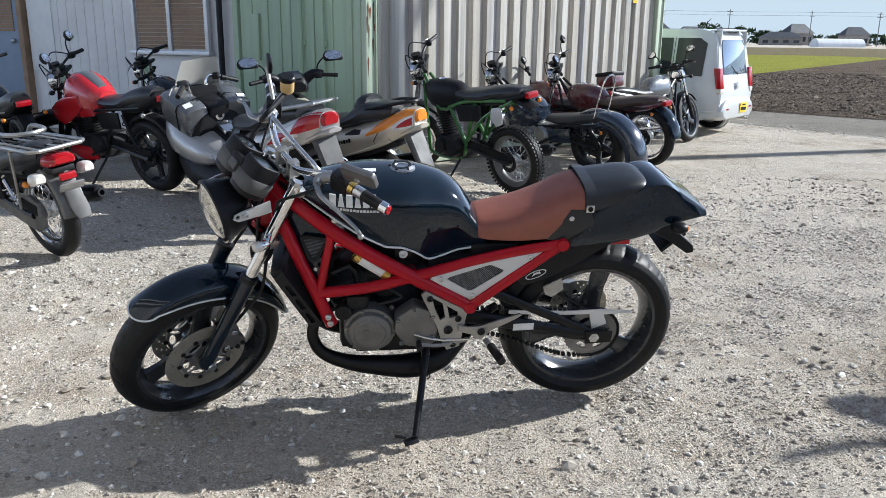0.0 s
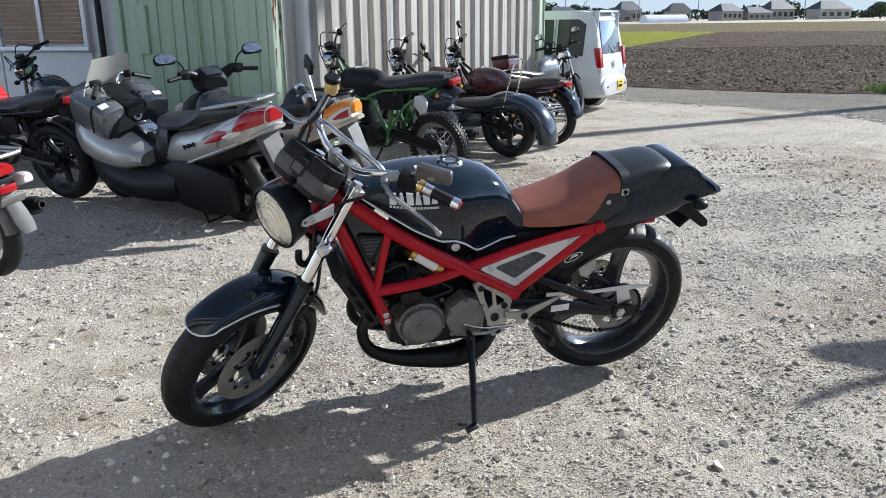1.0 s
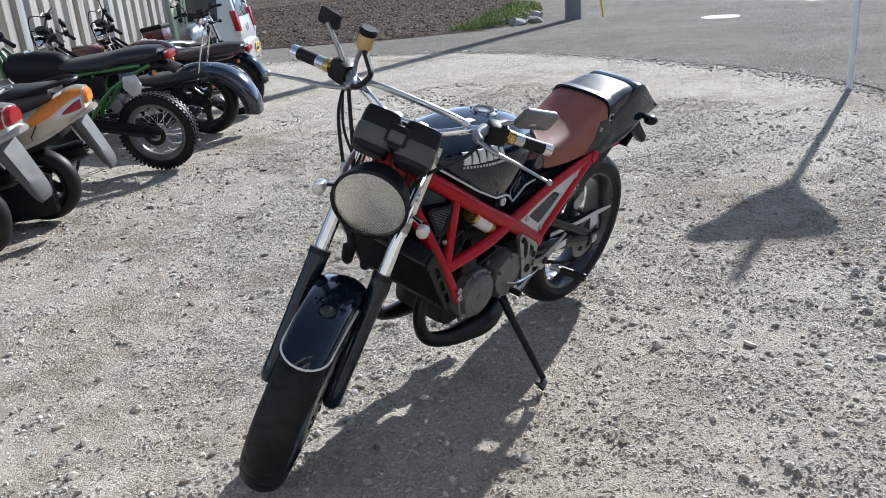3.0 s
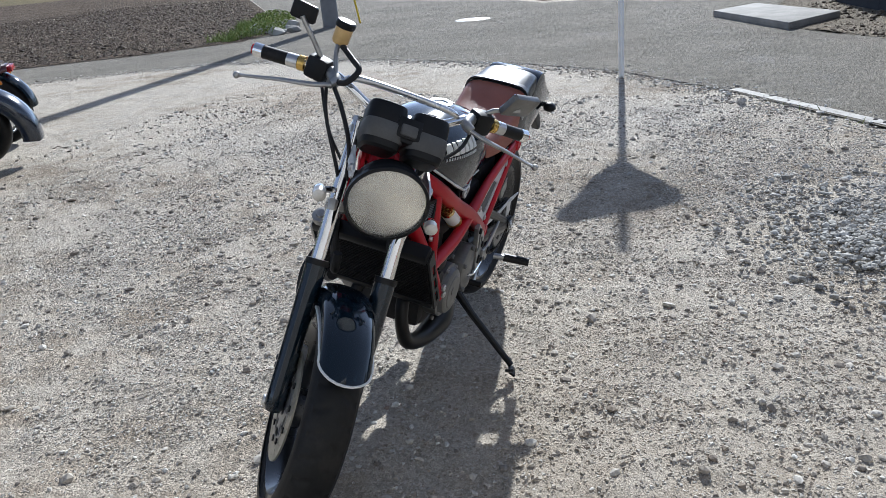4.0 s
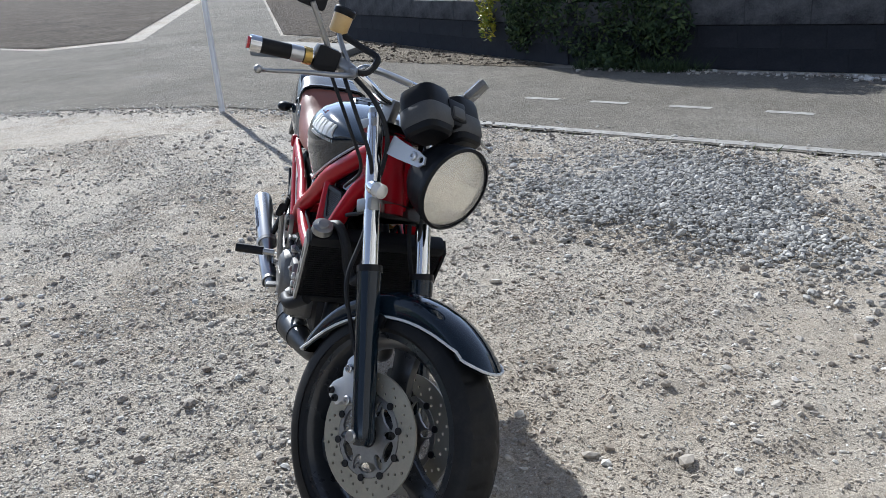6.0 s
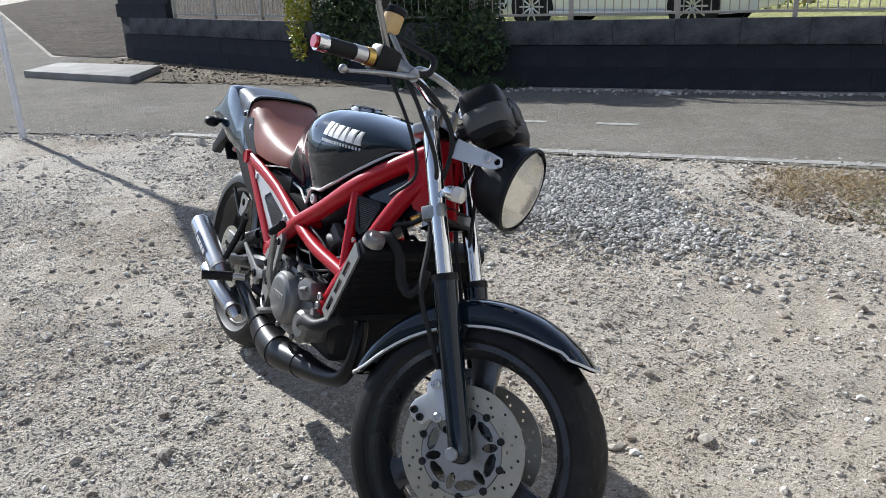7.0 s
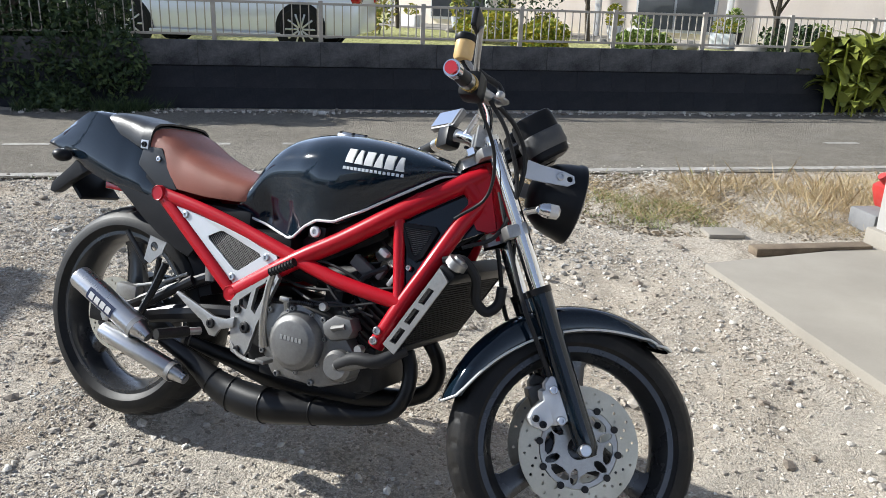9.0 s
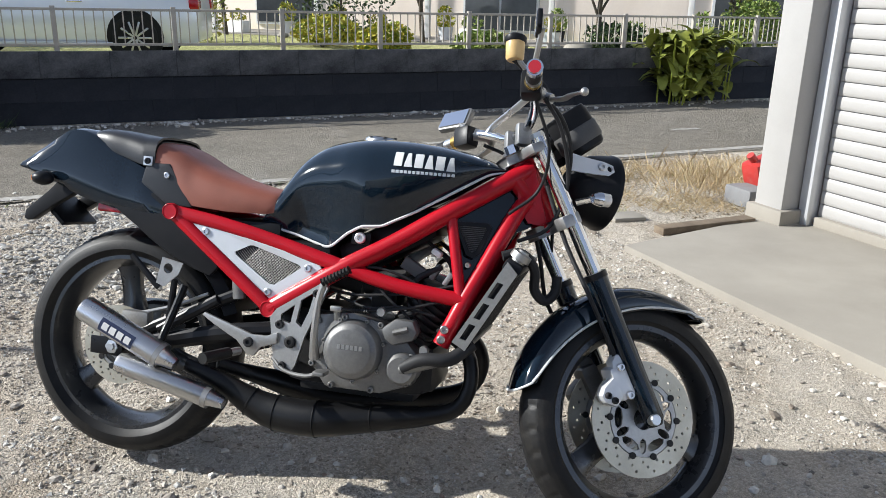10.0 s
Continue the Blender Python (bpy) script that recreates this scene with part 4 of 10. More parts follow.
        for k in range(24):
            for d in (1, -1):
                x0, z0 = 0.355 + 0.0078 * k, 0.558
                a, b = (x0 - 0.045, 0, z0 - 0.045 * d), (x0 + 0.045, 0, z0 + 0.045 * d)
                inside = [p for p in (np.array(a) + (np.array(b) - np.array(a)) * t for t in np.linspace(0, 1, 30)) if in_poly(p[0], p[2], hole)]
                if len(inside) > 2:
                    tube([(inside[0][0], s * 0.1365, inside[0][2]), (inside[-1][0], s * 0.1365, inside[-1][2])], 0.0009, 4, 0, bars)
        part("wire", bars, "grey_alloy", pl)
        for x, z in ((0.250, 0.632), (0.535, 0.567), (0.430, 0.498)):
            bolt(pl, (x, s * 0.141, z), 0.0095, side=s)
        # front triangle covers
        edge = [(0.876, 0.106, 0.728), (0.95, 0.078, 0.776), (1.005, 0.052, 0.812), (1.050, 0.050, 0.755), (1.060, 0.052, 0.715), (1.015, 0.072, 0.690), (0.962, 0.108, 0.605), (0.922, 0.134, 0.545), (0.908, 0.136, 0.548)]
        cov = rings(bmesh.new(), [[(x, s * (y - 0.016 + d), z) for x, y, z in edge] for d in (-0.006, 0.0)])
        fp = part("front_cover", cov, "black_paint", bike, "black cover behind the downtube")
        tip = lambda x, z: 0.142 - 0.20 * (z - 0.535) - 0.28 * (x - 0.89)
        ring = [(0.884, 0.712), (0.962, 0.713), (0.971, 0.702), (0.950, 0.640), (0.936, 0.628), (0.918, 0.636)]
        hole = [(0.894, 0.703), (0.956, 0.704), (0.960, 0.697), (0.941, 0.648), (0.934, 0.641), (0.925, 0.645)]
        slant = lambda pts, d: [(x, s * (tip(x, z) + d), z) for x, z in pts]
        fr = bmesh.new()
        lo, hi, li, ho = [[fr.verts.new(p) for p in slant(q, d)] for q, d in ((ring, -0.004), (ring, 0.006), (hole, -0.004), (hole, 0.006))]
        for j in range(6):
            k2 = (j + 1) % 6
            for quad in ((lo[j], lo[k2], hi[k2], hi[j]), (hi[j], hi[k2], ho[k2], ho[j]), (ho[j], ho[k2], li[k2], li[j])):
                fr.faces.new(quad)
        bmesh.ops.recalc_face_normals(fr, faces=fr.faces)
        part("intake_grille", fr, "black_plastic", fp)
        part("wire_mesh", rings(bmesh.new(), [slant(hole, d) for d in (-0.004, 0.001)]), "mesh", fp)
        bars = bmesh.new()
        for k in range(14):
            z = 0.644 + 0.0044 * k
            xs = [x for x in np.linspace(0.885, 0.97, 40) if in_poly(x, z, hole)]
            if len(xs) > 1:
                tube(slant([(xs[0], z), (xs[-1], z)], 0.003), 0.0008, 4, 0, bars)
        part("wire", bars, "grey_alloy", fp)
        bolt(fp, (0.926, s * (tip(0.926, 0.612) + 0.004), 0.612), 0.007, side=s)

    # engine
    case = joined(block((0.66, 0, 0.36), (0.36, 0.21, 0.17), 0.03), block((0.52, 0, 0.395), (0.17, 0.19, 0.15), 0.03), block((0.80, 0, 0.345), (0.12, 0.20, 0.12), 0.025),
                  block((0.66, 0, 0.275), (0.30, 0.16, 0.04), 0.012))
    engine = part("engine", case, "dark_alloy", bike, "dark grey twin-cylinder engine")
    for s in (0.055, -0.055):
        shape = [(math.copysign(abs(math.cos(a)) ** 0.5, math.cos(a)), math.copysign(abs(math.sin(a)) ** 0.5, math.sin(a))) for a in (2 * math.pi * j / 24 for j in range(24))]
        steps = [(0.044, 0.0)]
        for k in range(7):
            steps += [(0.044, 0.016 + 0.017 * k), (0.056, 0.017 + 0.017 * k), (0.056, 0.023 + 0.017 * k), (0.044, 0.024 + 0.017 * k)]
        steps += [(0.052, 0.136), (0.052, 0.155), (0.02, 0.165)]
        cyl = rings(bmesh.new(), [[(q * x, q * y, z) for x, y in shape] for q, z in steps])
        part("cylinder", cyl, "dark_alloy", engine, xf=Matrix.Translation((0.775, s, 0.405)) @ pose(0, 0, 0, 0, 32, 0))
        part("spark_plug_cap", tube([(0, 0, 0.16), (0, 0, 0.20), (-0.03, 0, 0.225), (-0.10, 0, 0.23)], [0.011, 0.010, 0.008, 0.004], 8, 3), "hose", engine, xf=Matrix.Translation((0.775, s, 0.405)) @ pose(0, 0, 0, 0, 32, 0))
        part("carburettor", joined(tube([(0.77, s, 0.565), (0.66, s, 0.535)], [0.028, 0.03], 14), block((0.71, s, 0.51), (0.055, 0.055, 0.07), 0.012)), "dark_alloy", engine)
        part("intake_tube", tube([(0.66, s, 0.535), (0.56, s, 0.56)], [0.03, 0.036], 14), "hose", engine)
        part("reed_tube", tube([(0.77, s, 0.565), (0.81, s, 0.50)], [0.028, 0.03], 14, 0), "hose", engine)
    # right clutch cover, left flywheel covers
    clutch = part("clutch_cover", lathe([(0.0, -0.184), (0.050, -0.184), (0.056, -0.182), (0.060, -0.178), (0.066, -0.176), (0.071, -0.168), (0.074, -0.150), (0.083, -0.148), (0.084, -0.095)], (0.670, 0, 0.386), 36), "grey_alloy", engine, "grey alloy clutch cover")
    for k in range(7):
        t = 2 * math.pi * (k + 0.3) / 7
        bolt(clutch, (0.670 + 0.0775 * math.cos(t), -0.148, 0.386 + 0.0775 * math.sin(t)), 0.0055, side=-1, material="alloy")
    for k in range(6):
        part("raised_mark", block((0.644 + 0.0108 * k, -0.1845, 0.396), (0.0075, 0.002, 0.011), 0), "alloy", clutch)
    part("case_cover", joined(plate([(0.56, 0.46), (0.66, 0.475), (0.77, 0.45), (0.83, 0.39), (0.82, 0.315), (0.74, 0.285), (0.60, 0.285), (0.55, 0.35)], -0.148, -0.095, 0.012), ), "grey_alloy", engine)
    part("water_pump", joined(lathe([(0, -0.175), (0.03, -0.175), (0.038, -0.165), (0.04, -0.12)], (0.795, 0, 0.355), 24), tube([(0.795, -0.16, 0.355), (0.84, -0.17, 0.375), (0.88, -0.172, 0.39)], 0.017, 12, 4)), "grey_alloy", engine)
    part("oil_pump", joined(plate([(0.738, 0.446), (0.772, 0.474), (0.815, 0.472), (0.828, 0.446), (0.818, 0.424), (0.768, 0.408), (0.748, 0.422)], -0.166, -0.12, 0.010), tube([(0.770, -0.166, 0.440), (0.805, -0.166, 0.452)], 0.007, 8)), "grey_alloy", engine)
    for x, z in ((0.575, 0.445), (0.645, 0.462), (0.735, 0.452), (0.815, 0.385), (0.805, 0.32), (0.72, 0.294), (0.62, 0.294), (0.565, 0.34)):
        bolt(engine, (x, -0.148, z), 0.008, side=-1, material="grey_alloy")
    fly = part("flywheel_cover", lathe([(0.0, 0.164), (0.048, 0.164), (0.052, 0.161), (0.060, 0.161), (0.068, 0.156), (0.073, 0.142), (0.082, 0.140), (0.083, 0.095)], (0.762, 0, 0.385), 36), "grey_alloy", engine, "round flywheel cover")
    for k in range(6):
        t = 2 * math.pi * (k + 0.2) / 6
        bolt(fly, (0.762 + 0.0765 * math.cos(t), 0.140, 0.385 + 0.0765 * math.sin(t)), 0.0055, side=1, material="alloy")
    part("inspection_cap", lathe([(0.0, 0.166), (0.012, 0.166), (0.013, 0.160)], (0.772, 0, 0.392), 16), "grey_alloy", fly)
    part("sprocket_cover", plate([(0.545, 0.335), (0.58, 0.315), (0.655, 0.33), (0.685, 0.39), (0.68, 0.44), (0.62, 0.485), (0.555, 0.455), (0.54, 0.40)], 0.095, 0.158, 0.014), "grey_alloy", engine, "sprocket cover")
    for x, z in ((0.56, 0.36), (0.56, 0.44), (0.62, 0.472), (0.672, 0.43), (0.66, 0.345), (0.835, 0.43), (0.69, 0.46), (0.80, 0.30)):
        bolt(engine, (x, 0.158 if x < 0.68 else 0.118, z), 0.0075, side=1, material="grey_alloy")
    part("cylinder_cover", joined(block((0.80, 0.118, 0.485), (0.07, 0.03, 0.05), 0.012), lathe([(0, 0.142), (0.026, 0.142), (0.028, 0.12)], (0.845, 0, 0.455), 22)), "dark_alloy", engine)
    can = part("gas_canister", tube([(0.79, 0.112, 0.645), (0.715, 0.112, 0.590)], 0.022, 18), "white_sticker", bike, "white canister with gold ends")
    for a, b in (((0.805, 0.112, 0.656), (0.788, 0.112, 0.644)), ((0.718, 0.112, 0.592), (0.70, 0.112, 0.579))):
        part("canister_end", tube([a, b], 0.0235, 18), "gold", can)
    # added black block that puts shade into the gap below the tank
    part("air_duct", block((0.71, 0, 0.645), (0.26, 0.15, 0.09), 0.03, pose(0, 0, 0, 0, -28, 0)), "black_plastic", bike)
    part("airbox", block((0.50, 0, 0.565), (0.16, 0.20, 0.13), 0.03), "black_plastic", bike)
    part("battery_box", block((0.36, 0, 0.60), (0.16, 0.19, 0.14), 0.02), "black_plastic", bike)
    part("shock_absorber", joined(tube([(0.30, -0.02, 0.62), (0.22, -0.02, 0.40)], 0.02, 12), tube([(0.30 - 0.0045 * k + 0.0, -0.02 + 0.032 * math.cos(k * 0.9), 0.60 - 0.0105 * k + 0.032 * 0.3 * math.sin(k * 0.9)) for k in range(18)], 0.005, 6)), "dark_alloy", bike)
    part("brake_reservoir", joined(tube([(0.345, -0.115, 0.47), (0.335, -0.115, 0.55)], 0.017, 14), tube([(0.335, -0.115, 0.55), (0.334, -0.115, 0.565)], 0.02, 14)), "grey_alloy", bike, "rear brake master cylinder")
    # wiring and hoses round the engine
    for pts, r in (([(0.62, 0.10, 0.60), (0.70, 0.12, 0.54), (0.66, 0.125, 0.50), (0.74, 0.12, 0.47)], 0.005), ([(0.58, -0.11, 0.52), (0.66, -0.13, 0.515), (0.78, -0.13, 0.53), (0.90, -0.12, 0.56)], 0.004),
                   ([(0.86, -0.10, 0.60), (0.80, -0.11, 0.56), (0.82, -0.115, 0.50), (0.77, -0.12, 0.47)], 0.007), ([(0.88, 0.10, 0.58), (0.82, 0.10, 0.60), (0.80, 0.09, 0.54), (0.84, 0.10, 0.47)], 0.006),
                   ([(0.56, 0.08, 0.52), (0.50, 0.115, 0.49), (0.40, 0.11, 0.50), (0.33, 0.10, 0.48)], 0.006)):
        part("hose", tube(pts, r, 8, 6), "hose", bike)
    part("coolant_hose", tube([(0.80, -0.165, 0.36), (0.85, -0.178, 0.388), (0.91, -0.175, 0.395), (0.955, -0.14, 0.43)], 0.016, 12, 5), "hose", bike, "ribbed rubber coolant hose")

    # pivot plates, pegs, levers
    for s in (1, -1):
        out = [(0.600, 0.528), (0.585, 0.540), (0.465, 0.462), (0.448, 0.44), (0.462, 0.35), (0.468, 0.315), (0.510, 0.305), (0.525, 0.33), (0.545, 0.40)]
        holes = [[(0.566, 0.515), (0.530, 0.490), (0.520, 0.435), (0.535, 0.425), (0.553, 0.465)], [(0.515, 0.478), (0.478, 0.450), (0.478, 0.435), (0.505, 0.430)]]
        pv = part("pivot_plate", plate(out, s * 0.150, s * 0.164, 0.0, holes=holes), "alloy", bike, "cast alloy pivot plate")
        for x, z, r in ((0.572, 0.512, 0.010), (0.476, 0.425, 0.011), (0.508, 0.385, 0.015), (0.490, 0.325, 0.010)):
            bolt(pv, (x, s * 0.164, z), r, side=s, material="dark_alloy")
        wing = [(0.475, 0.405), (0.445, 0.393), (0.405, 0.392), (0.34, 0.412), (0.272, 0.432), (0.264, 0.425), (0.300, 0.404), (0.365, 0.372), (0.395, 0.340), (0.415, 0.340), (0.43, 0.362), (0.475, 0.378)]
        br = part("peg_bracket", plate(wing, s * 0.164, s * 0.176, 0.003), "alloy", bike, "polished alloy footpeg bracket")
        bolt(br, (0.398, s * 0.176, 0.372), 0.013, side=s, material="dark_alloy")
        peg = part("footpeg", tube(mirrored([(0.385, 0.172, 0.352), (0.372, 0.222, 0.352)], s), 0.010, 10), "alloy", bike)
        part("peg_rubber", tube(mirrored([(0.374, 0.205, 0.352), (0.352, 0.288, 0.350)], s), 0.014, 10), "rubber", peg)
    part("shift_rod", tube([(0.62, 0.155, 0.375), (0.55, 0.165, 0.352), (0.44, 0.165, 0.338), (0.41, 0.160, 0.345)], 0.0045, 8, 4), "chrome", bike)
    lev = part("shift_lever", joined(tube([(0.44, 0.158, 0.335), (0.53, 0.170, 0.330), (0.60, 0.175, 0.345)], [0.008, 0.006, 0.006], 8, 3), block((0.625, 0.12, 0.33), (0.028, 0.04, 0.03), 0.008)), "alloy", bike)
    part("lever_rubber", tube([(0.605, 0.165, 0.348), (0.605, 0.205, 0.350)], 0.010, 10), "rubber", lev)
    part("brake_pedal", joined(tube([(0.46, -0.158, 0.34), (0.50, -0.172, 0.315), (0.56, -0.180, 0.312), (0.60, -0.178, 0.325)], 0.0052, 8, 4), block((0.605, -0.19, 0.328), (0.03, 0.04, 0.010), 0.003)), "grey_alloy", bike, "alloy brake pedal")
    kick = part("kick_lever", joined(tube([(0.575, -0.155, 0.355), (0.578, -0.176, 0.42), (0.586, -0.182, 0.50), (0.600, -0.186, 0.547)], [0.013, 0.009, 0.008, 0.008], 10, 4)), "alloy", bike, "folded kick-start lever")
    ribs = [(0.596 + 0.064 * k / 24, -0.193, 0.544 + 0.036 * k / 24) for k in range(25)]
    part("kick_pedal", tube(ribs, [0.0085 + 0.0025 * (k % 3 == 0) for k in range(25)], 10), "rubber", kick, "ribbed rubber pedal")
    part("clutch_arm", joined(tube([(0.622, -0.140, 0.450), (0.622, -0.150, 0.478)], 0.009, 10), block((0.622, -0.156, 0.480), (0.030, 0.012, 0.014), 0.004)), "alloy", engine)
    cab = part("clutch_cable", tube([(0.625, -0.158, 0.480), (0.70, -0.157, 0.484), (0.80, -0.150, 0.500), (0.915, -0.132, 0.536)], 0.0034, 8, 6), "hose", bike)
    part("cable_adjuster", tube([(0.662 + 0.003 * k, -0.1575, 0.4815 + 0.0001 * k) for k in range(16)], [0.0055 + 0.0016 * (k % 2) for k in range(16)], 8), "black_metal", cab)
    for x, y, z, sx, sz, c in ((0.845, -0.098, 0.632, 0.026, 0.014, "white_sticker"), (0.845, -0.094, 0.585, 0.014, 0.040, "grey_alloy"), (0.878, -0.098, 0.572, 0.014, 0.036, "alloy"), (0.79, -0.096, 0.590, 0.060, 0.030, "grey_plastic")):
        part("wiring_connector", block((x, y, z), (sx, 0.022, sz), 0.004, pose(0, 0, 0, 0, 30, 0)), c, bike)

    # exhausts: two chambers and two silencers
    ex = part("left_expansion_chamber", tube([(0.86, 0.06, 0.45), (0.925, 0.07, 0.40), (0.948, 0.085, 0.34), (0.92, 0.095, 0.275), (0.84, 0.10, 0.235), (0.74, 0.10, 0.215), (0.62, 0.09, 0.20), (0.53, 0.06, 0.205), (0.46, 0.01, 0.235), (0.38, -0.06, 0.27), (0.30, -0.12, 0.30)],
                                             [0.019, 0.019, 0.019, 0.021, 0.026, 0.034, 0.043, 0.044, 0.035, 0.022, 0.016], 16, 5), "exhaust_black", bike, "black expansion chamber exhaust")
    part("exhaust_flange", lathe([(0.024, -0.006), (0.034, -0.006), (0.034, 0.006), (0.024, 0.006)], (0, 0, 0), 18, "z", closed=True), "alloy", ex, xf=Matrix.Translation((0.865, 0.06, 0.447)) @ pose(0, 0, 0, 0, 125, 0))
    ex2 = part("right_expansion_chamber", tube([(0.86, -0.06, 0.45), (0.93, -0.07, 0.40), (0.950, -0.085, 0.33), (0.925, -0.095, 0.265), (0.85, -0.10, 0.235), (0.72, -0.11, 0.215), (0.58, -0.12, 0.195), (0.47, -0.125, 0.195), (0.40, -0.13, 0.215), (0.32, -0.14, 0.255), (0.22, -0.155, 0.29)],
                                               [0.018, 0.018, 0.018, 0.019, 0.024, 0.035, 0.045, 0.045, 0.038, 0.026, 0.018], 16, 3), "exhaust_black", bike, "black expansion chamber exhaust")
    part("exhaust_flange", lathe([(0.024, -0.006), (0.034, -0.006), (0.034, 0.006), (0.024, 0.006)], (0, 0, 0), 18, "z", closed=True), "alloy", ex2, xf=Matrix.Translation((0.865, -0.06, 0.447)) @ pose(0, 0, 0, 0, 125, 0))
    for c, r, tilt in (((0.72, -0.11, 0.215), 0.036, 8), ((0.58, -0.12, 0.195), 0.0462, 3), ((0.47, -0.125, 0.195), 0.0462, -6), ((0.40, -0.13, 0.215), 0.039, -24)):
        part("weld_seam", lathe([(r - 0.004, -0.003), (r + 0.0012, -0.0015), (r + 0.0012, 0.0015), (r - 0.004, 0.003)], (0, 0, 0), 24, "x", closed=True), "exhaust_black", ex2, xf=Matrix.Translation(c) @ pose(0, 0, 0, 0, -tilt, 0))
    for a, b, c2, big in (((0.185, -0.175, 0.312), (-0.040, -0.190, 0.418), (0.26, -0.155, 0.285), 0.032), ((0.315, -0.165, 0.222), (0.060, -0.180, 0.287), (0.34, -0.15, 0.225), 0.026)):
        v = (Vector(b) - Vector(a))
        L = v.length
        m = along(I4, a, b)
        sil = part("silencer", lathe([(0.014, -0.035), (big * 0.75, 0.0), (big, 0.010), (big, L - 0.012), (big * 0.93, L - 0.004), (big * 0.55, L), (big * 0.45, L - 0.012), (big * 0.42, L - 0.05), (0.0, L - 0.05)], (0, 0, 0), 28, "x"), "aluminium", bike, "aluminium silencer", xf=m)
        part("end_band", lathe([(big + 0.0015, 0.004), (big + 0.0015, 0.018), (big - 0.001, 0.018), (big - 0.001, 0.004)], (0, 0, 0), 28, "x", closed=True), "alloy", sil, xf=m)
        if big > 0.03:
            lab = bmesh.new()
            rows = [[lab.verts.new((x, -(big + 0.0012) * math.cos(t), (big + 0.0012) * math.sin(t))) for t in np.linspace(-0.55, 0.55, 7)] for x in (0.075, 0.175)]
            for i in range(6):
                lab.faces.new((rows[0][i], rows[0][i + 1], rows[1][i + 1], rows[1][i]))
            sides = Matrix.Scale(-1, 4, (0, 1, 0))
            part("silencer_label", lab, "blue_sticker", sil, "dark blue sticker", xf=m @ sides)
            for k in range(4):
                bl = bmesh.new()
                rows = [[bl.verts.new((x, -(big + 0.0022) * math.cos(t), (big + 0.0022) * math.sin(t))) for t in np.linspace(-0.28, 0.28, 4)] for x in (0.083 + 0.022 * k, 0.100 + 0.022 * k)]
                for i in range(3):
                    bl.faces.new((rows[0][i], rows[0][i + 1], rows[1][i + 1], rows[1][i]))
                part("label_block", bl, "white_sticker", sil, xf=m @ sides)
    part("silencer_bracket", tube([(0.165, -0.16, 0.35), (0.185, -0.135, 0.43), (0.20, -0.122, 0.49)], 0.010, 8, 3), "black_metal", bike)
    part("hanger_plate", plate([(0.135, 0.545), (0.195, 0.512), (0.185, 0.482), (0.160, 0.470), (0.125, 0.500)], 0.118, 0.124, 0.002), "alloy", bike)
    ear = [(0.148 + 0.013 * math.cos(a), 0.528 + 0.013 * math.sin(a)) for a in (2 * math.pi * k / 16 for k in range(16))]
    part("hanger_plate", plate([(0.130, 0.556), (0.190, 0.545), (0.178, 0.515), (0.138, 0.480), (0.116, 0.488)], -0.139, -0.132, 0.0, holes=[ear]), "alloy", bike)
    for a, b, r in (((0.040, -0.132, 0.553), (0.122, -0.132, 0.476), 0.009), ((0.130, -0.132, 0.365), (0.290, -0.125, 0.462), 0.014), ((0.150, -0.120, 0.380), (0.165, -0.128, 0.500), 0.009)):
        part("stay", tube([a, b], r, 10), "black_metal", bike)
    part("rear_caliper", joined(block((0.055, -0.105, 0.385), (0.08, 0.05, 0.045), 0.012), tube([(0.06, -0.11, 0.40), (0.16, -0.10, 0.43), (0.25, -0.09, 0.47)], 0.005, 8, 4)), "alloy", bike, "rear brake caliper")
    part("torque_rod", tube([(0.05, 0.075, 0.41), (0.12, 0.08, 0.46), (0.17, 0.10, 0.50)], 0.009, 8), "black_metal", bike)

    # radiator
    rad = Matrix.Translation((0.985, 0, 0.527)) @ pose(0, 0, 0, 0, 29, 0)
    ra = part("radiator", joined(block((0, 0, 0), (0.032, 0.325, 0.185), 0.004)), "core", bike, "black radiator", xf=rad)
    for k in range(23):
        part("radiator_fin", block((0.0165, 0, -0.084 + 0.0077 * k), (0.003, 0.318, 0.0022)), "core", ra, xf=rad)
    part("radiator_tank", block((0, 0, 0.105), (0.045, 0.330, 0.032), 0.010), "black_plastic", ra, xf=rad)
    part("radiator_tank", block((0, 0, -0.103), (0.042, 0.330, 0.024), 0.008), "black_plastic", ra, xf=rad)
    part("radiator_cap", lathe([(0.0, 0.035), (0.012, 0.035), (0.014, 0.030), (0.024, 0.028), (0.025, 0.012), (0.016, 0.010), (0.016, -0.01)], (0.0, -0.140, 0.115), 20, "z"), "alloy", ra, "alloy radiator cap", xf=rad)
    for s in (1, -1):
        gd = part("radiator_guard", plate([(-0.020, -0.115), (0.016, -0.115), (0.018, 0.100), (-0.016, 0.112)], s * 0.166, s * 0.172, 0.0, holes=[[(-0.010, z), (0.005, z + 0.004), (0.005, z + 0.046), (-0.010, z + 0.042)] for z in (-0.098, -0.040, 0.018)]), "alloy" if s < 0 else "dark_alloy", ra, "slotted aluminium radiator guard", xf=rad)
    part("radiator_hose", tube([(1.005, -0.115, 0.640), (1.045, -0.100, 0.650), (1.078, -0.085, 0.615), (1.082, -0.075, 0.565), (1.105, -0.062, 0.540), (1.128, -0.050, 0.560), (1.130, -0.045, 0.600)], 0.012, 10, 6), "hose", bike)
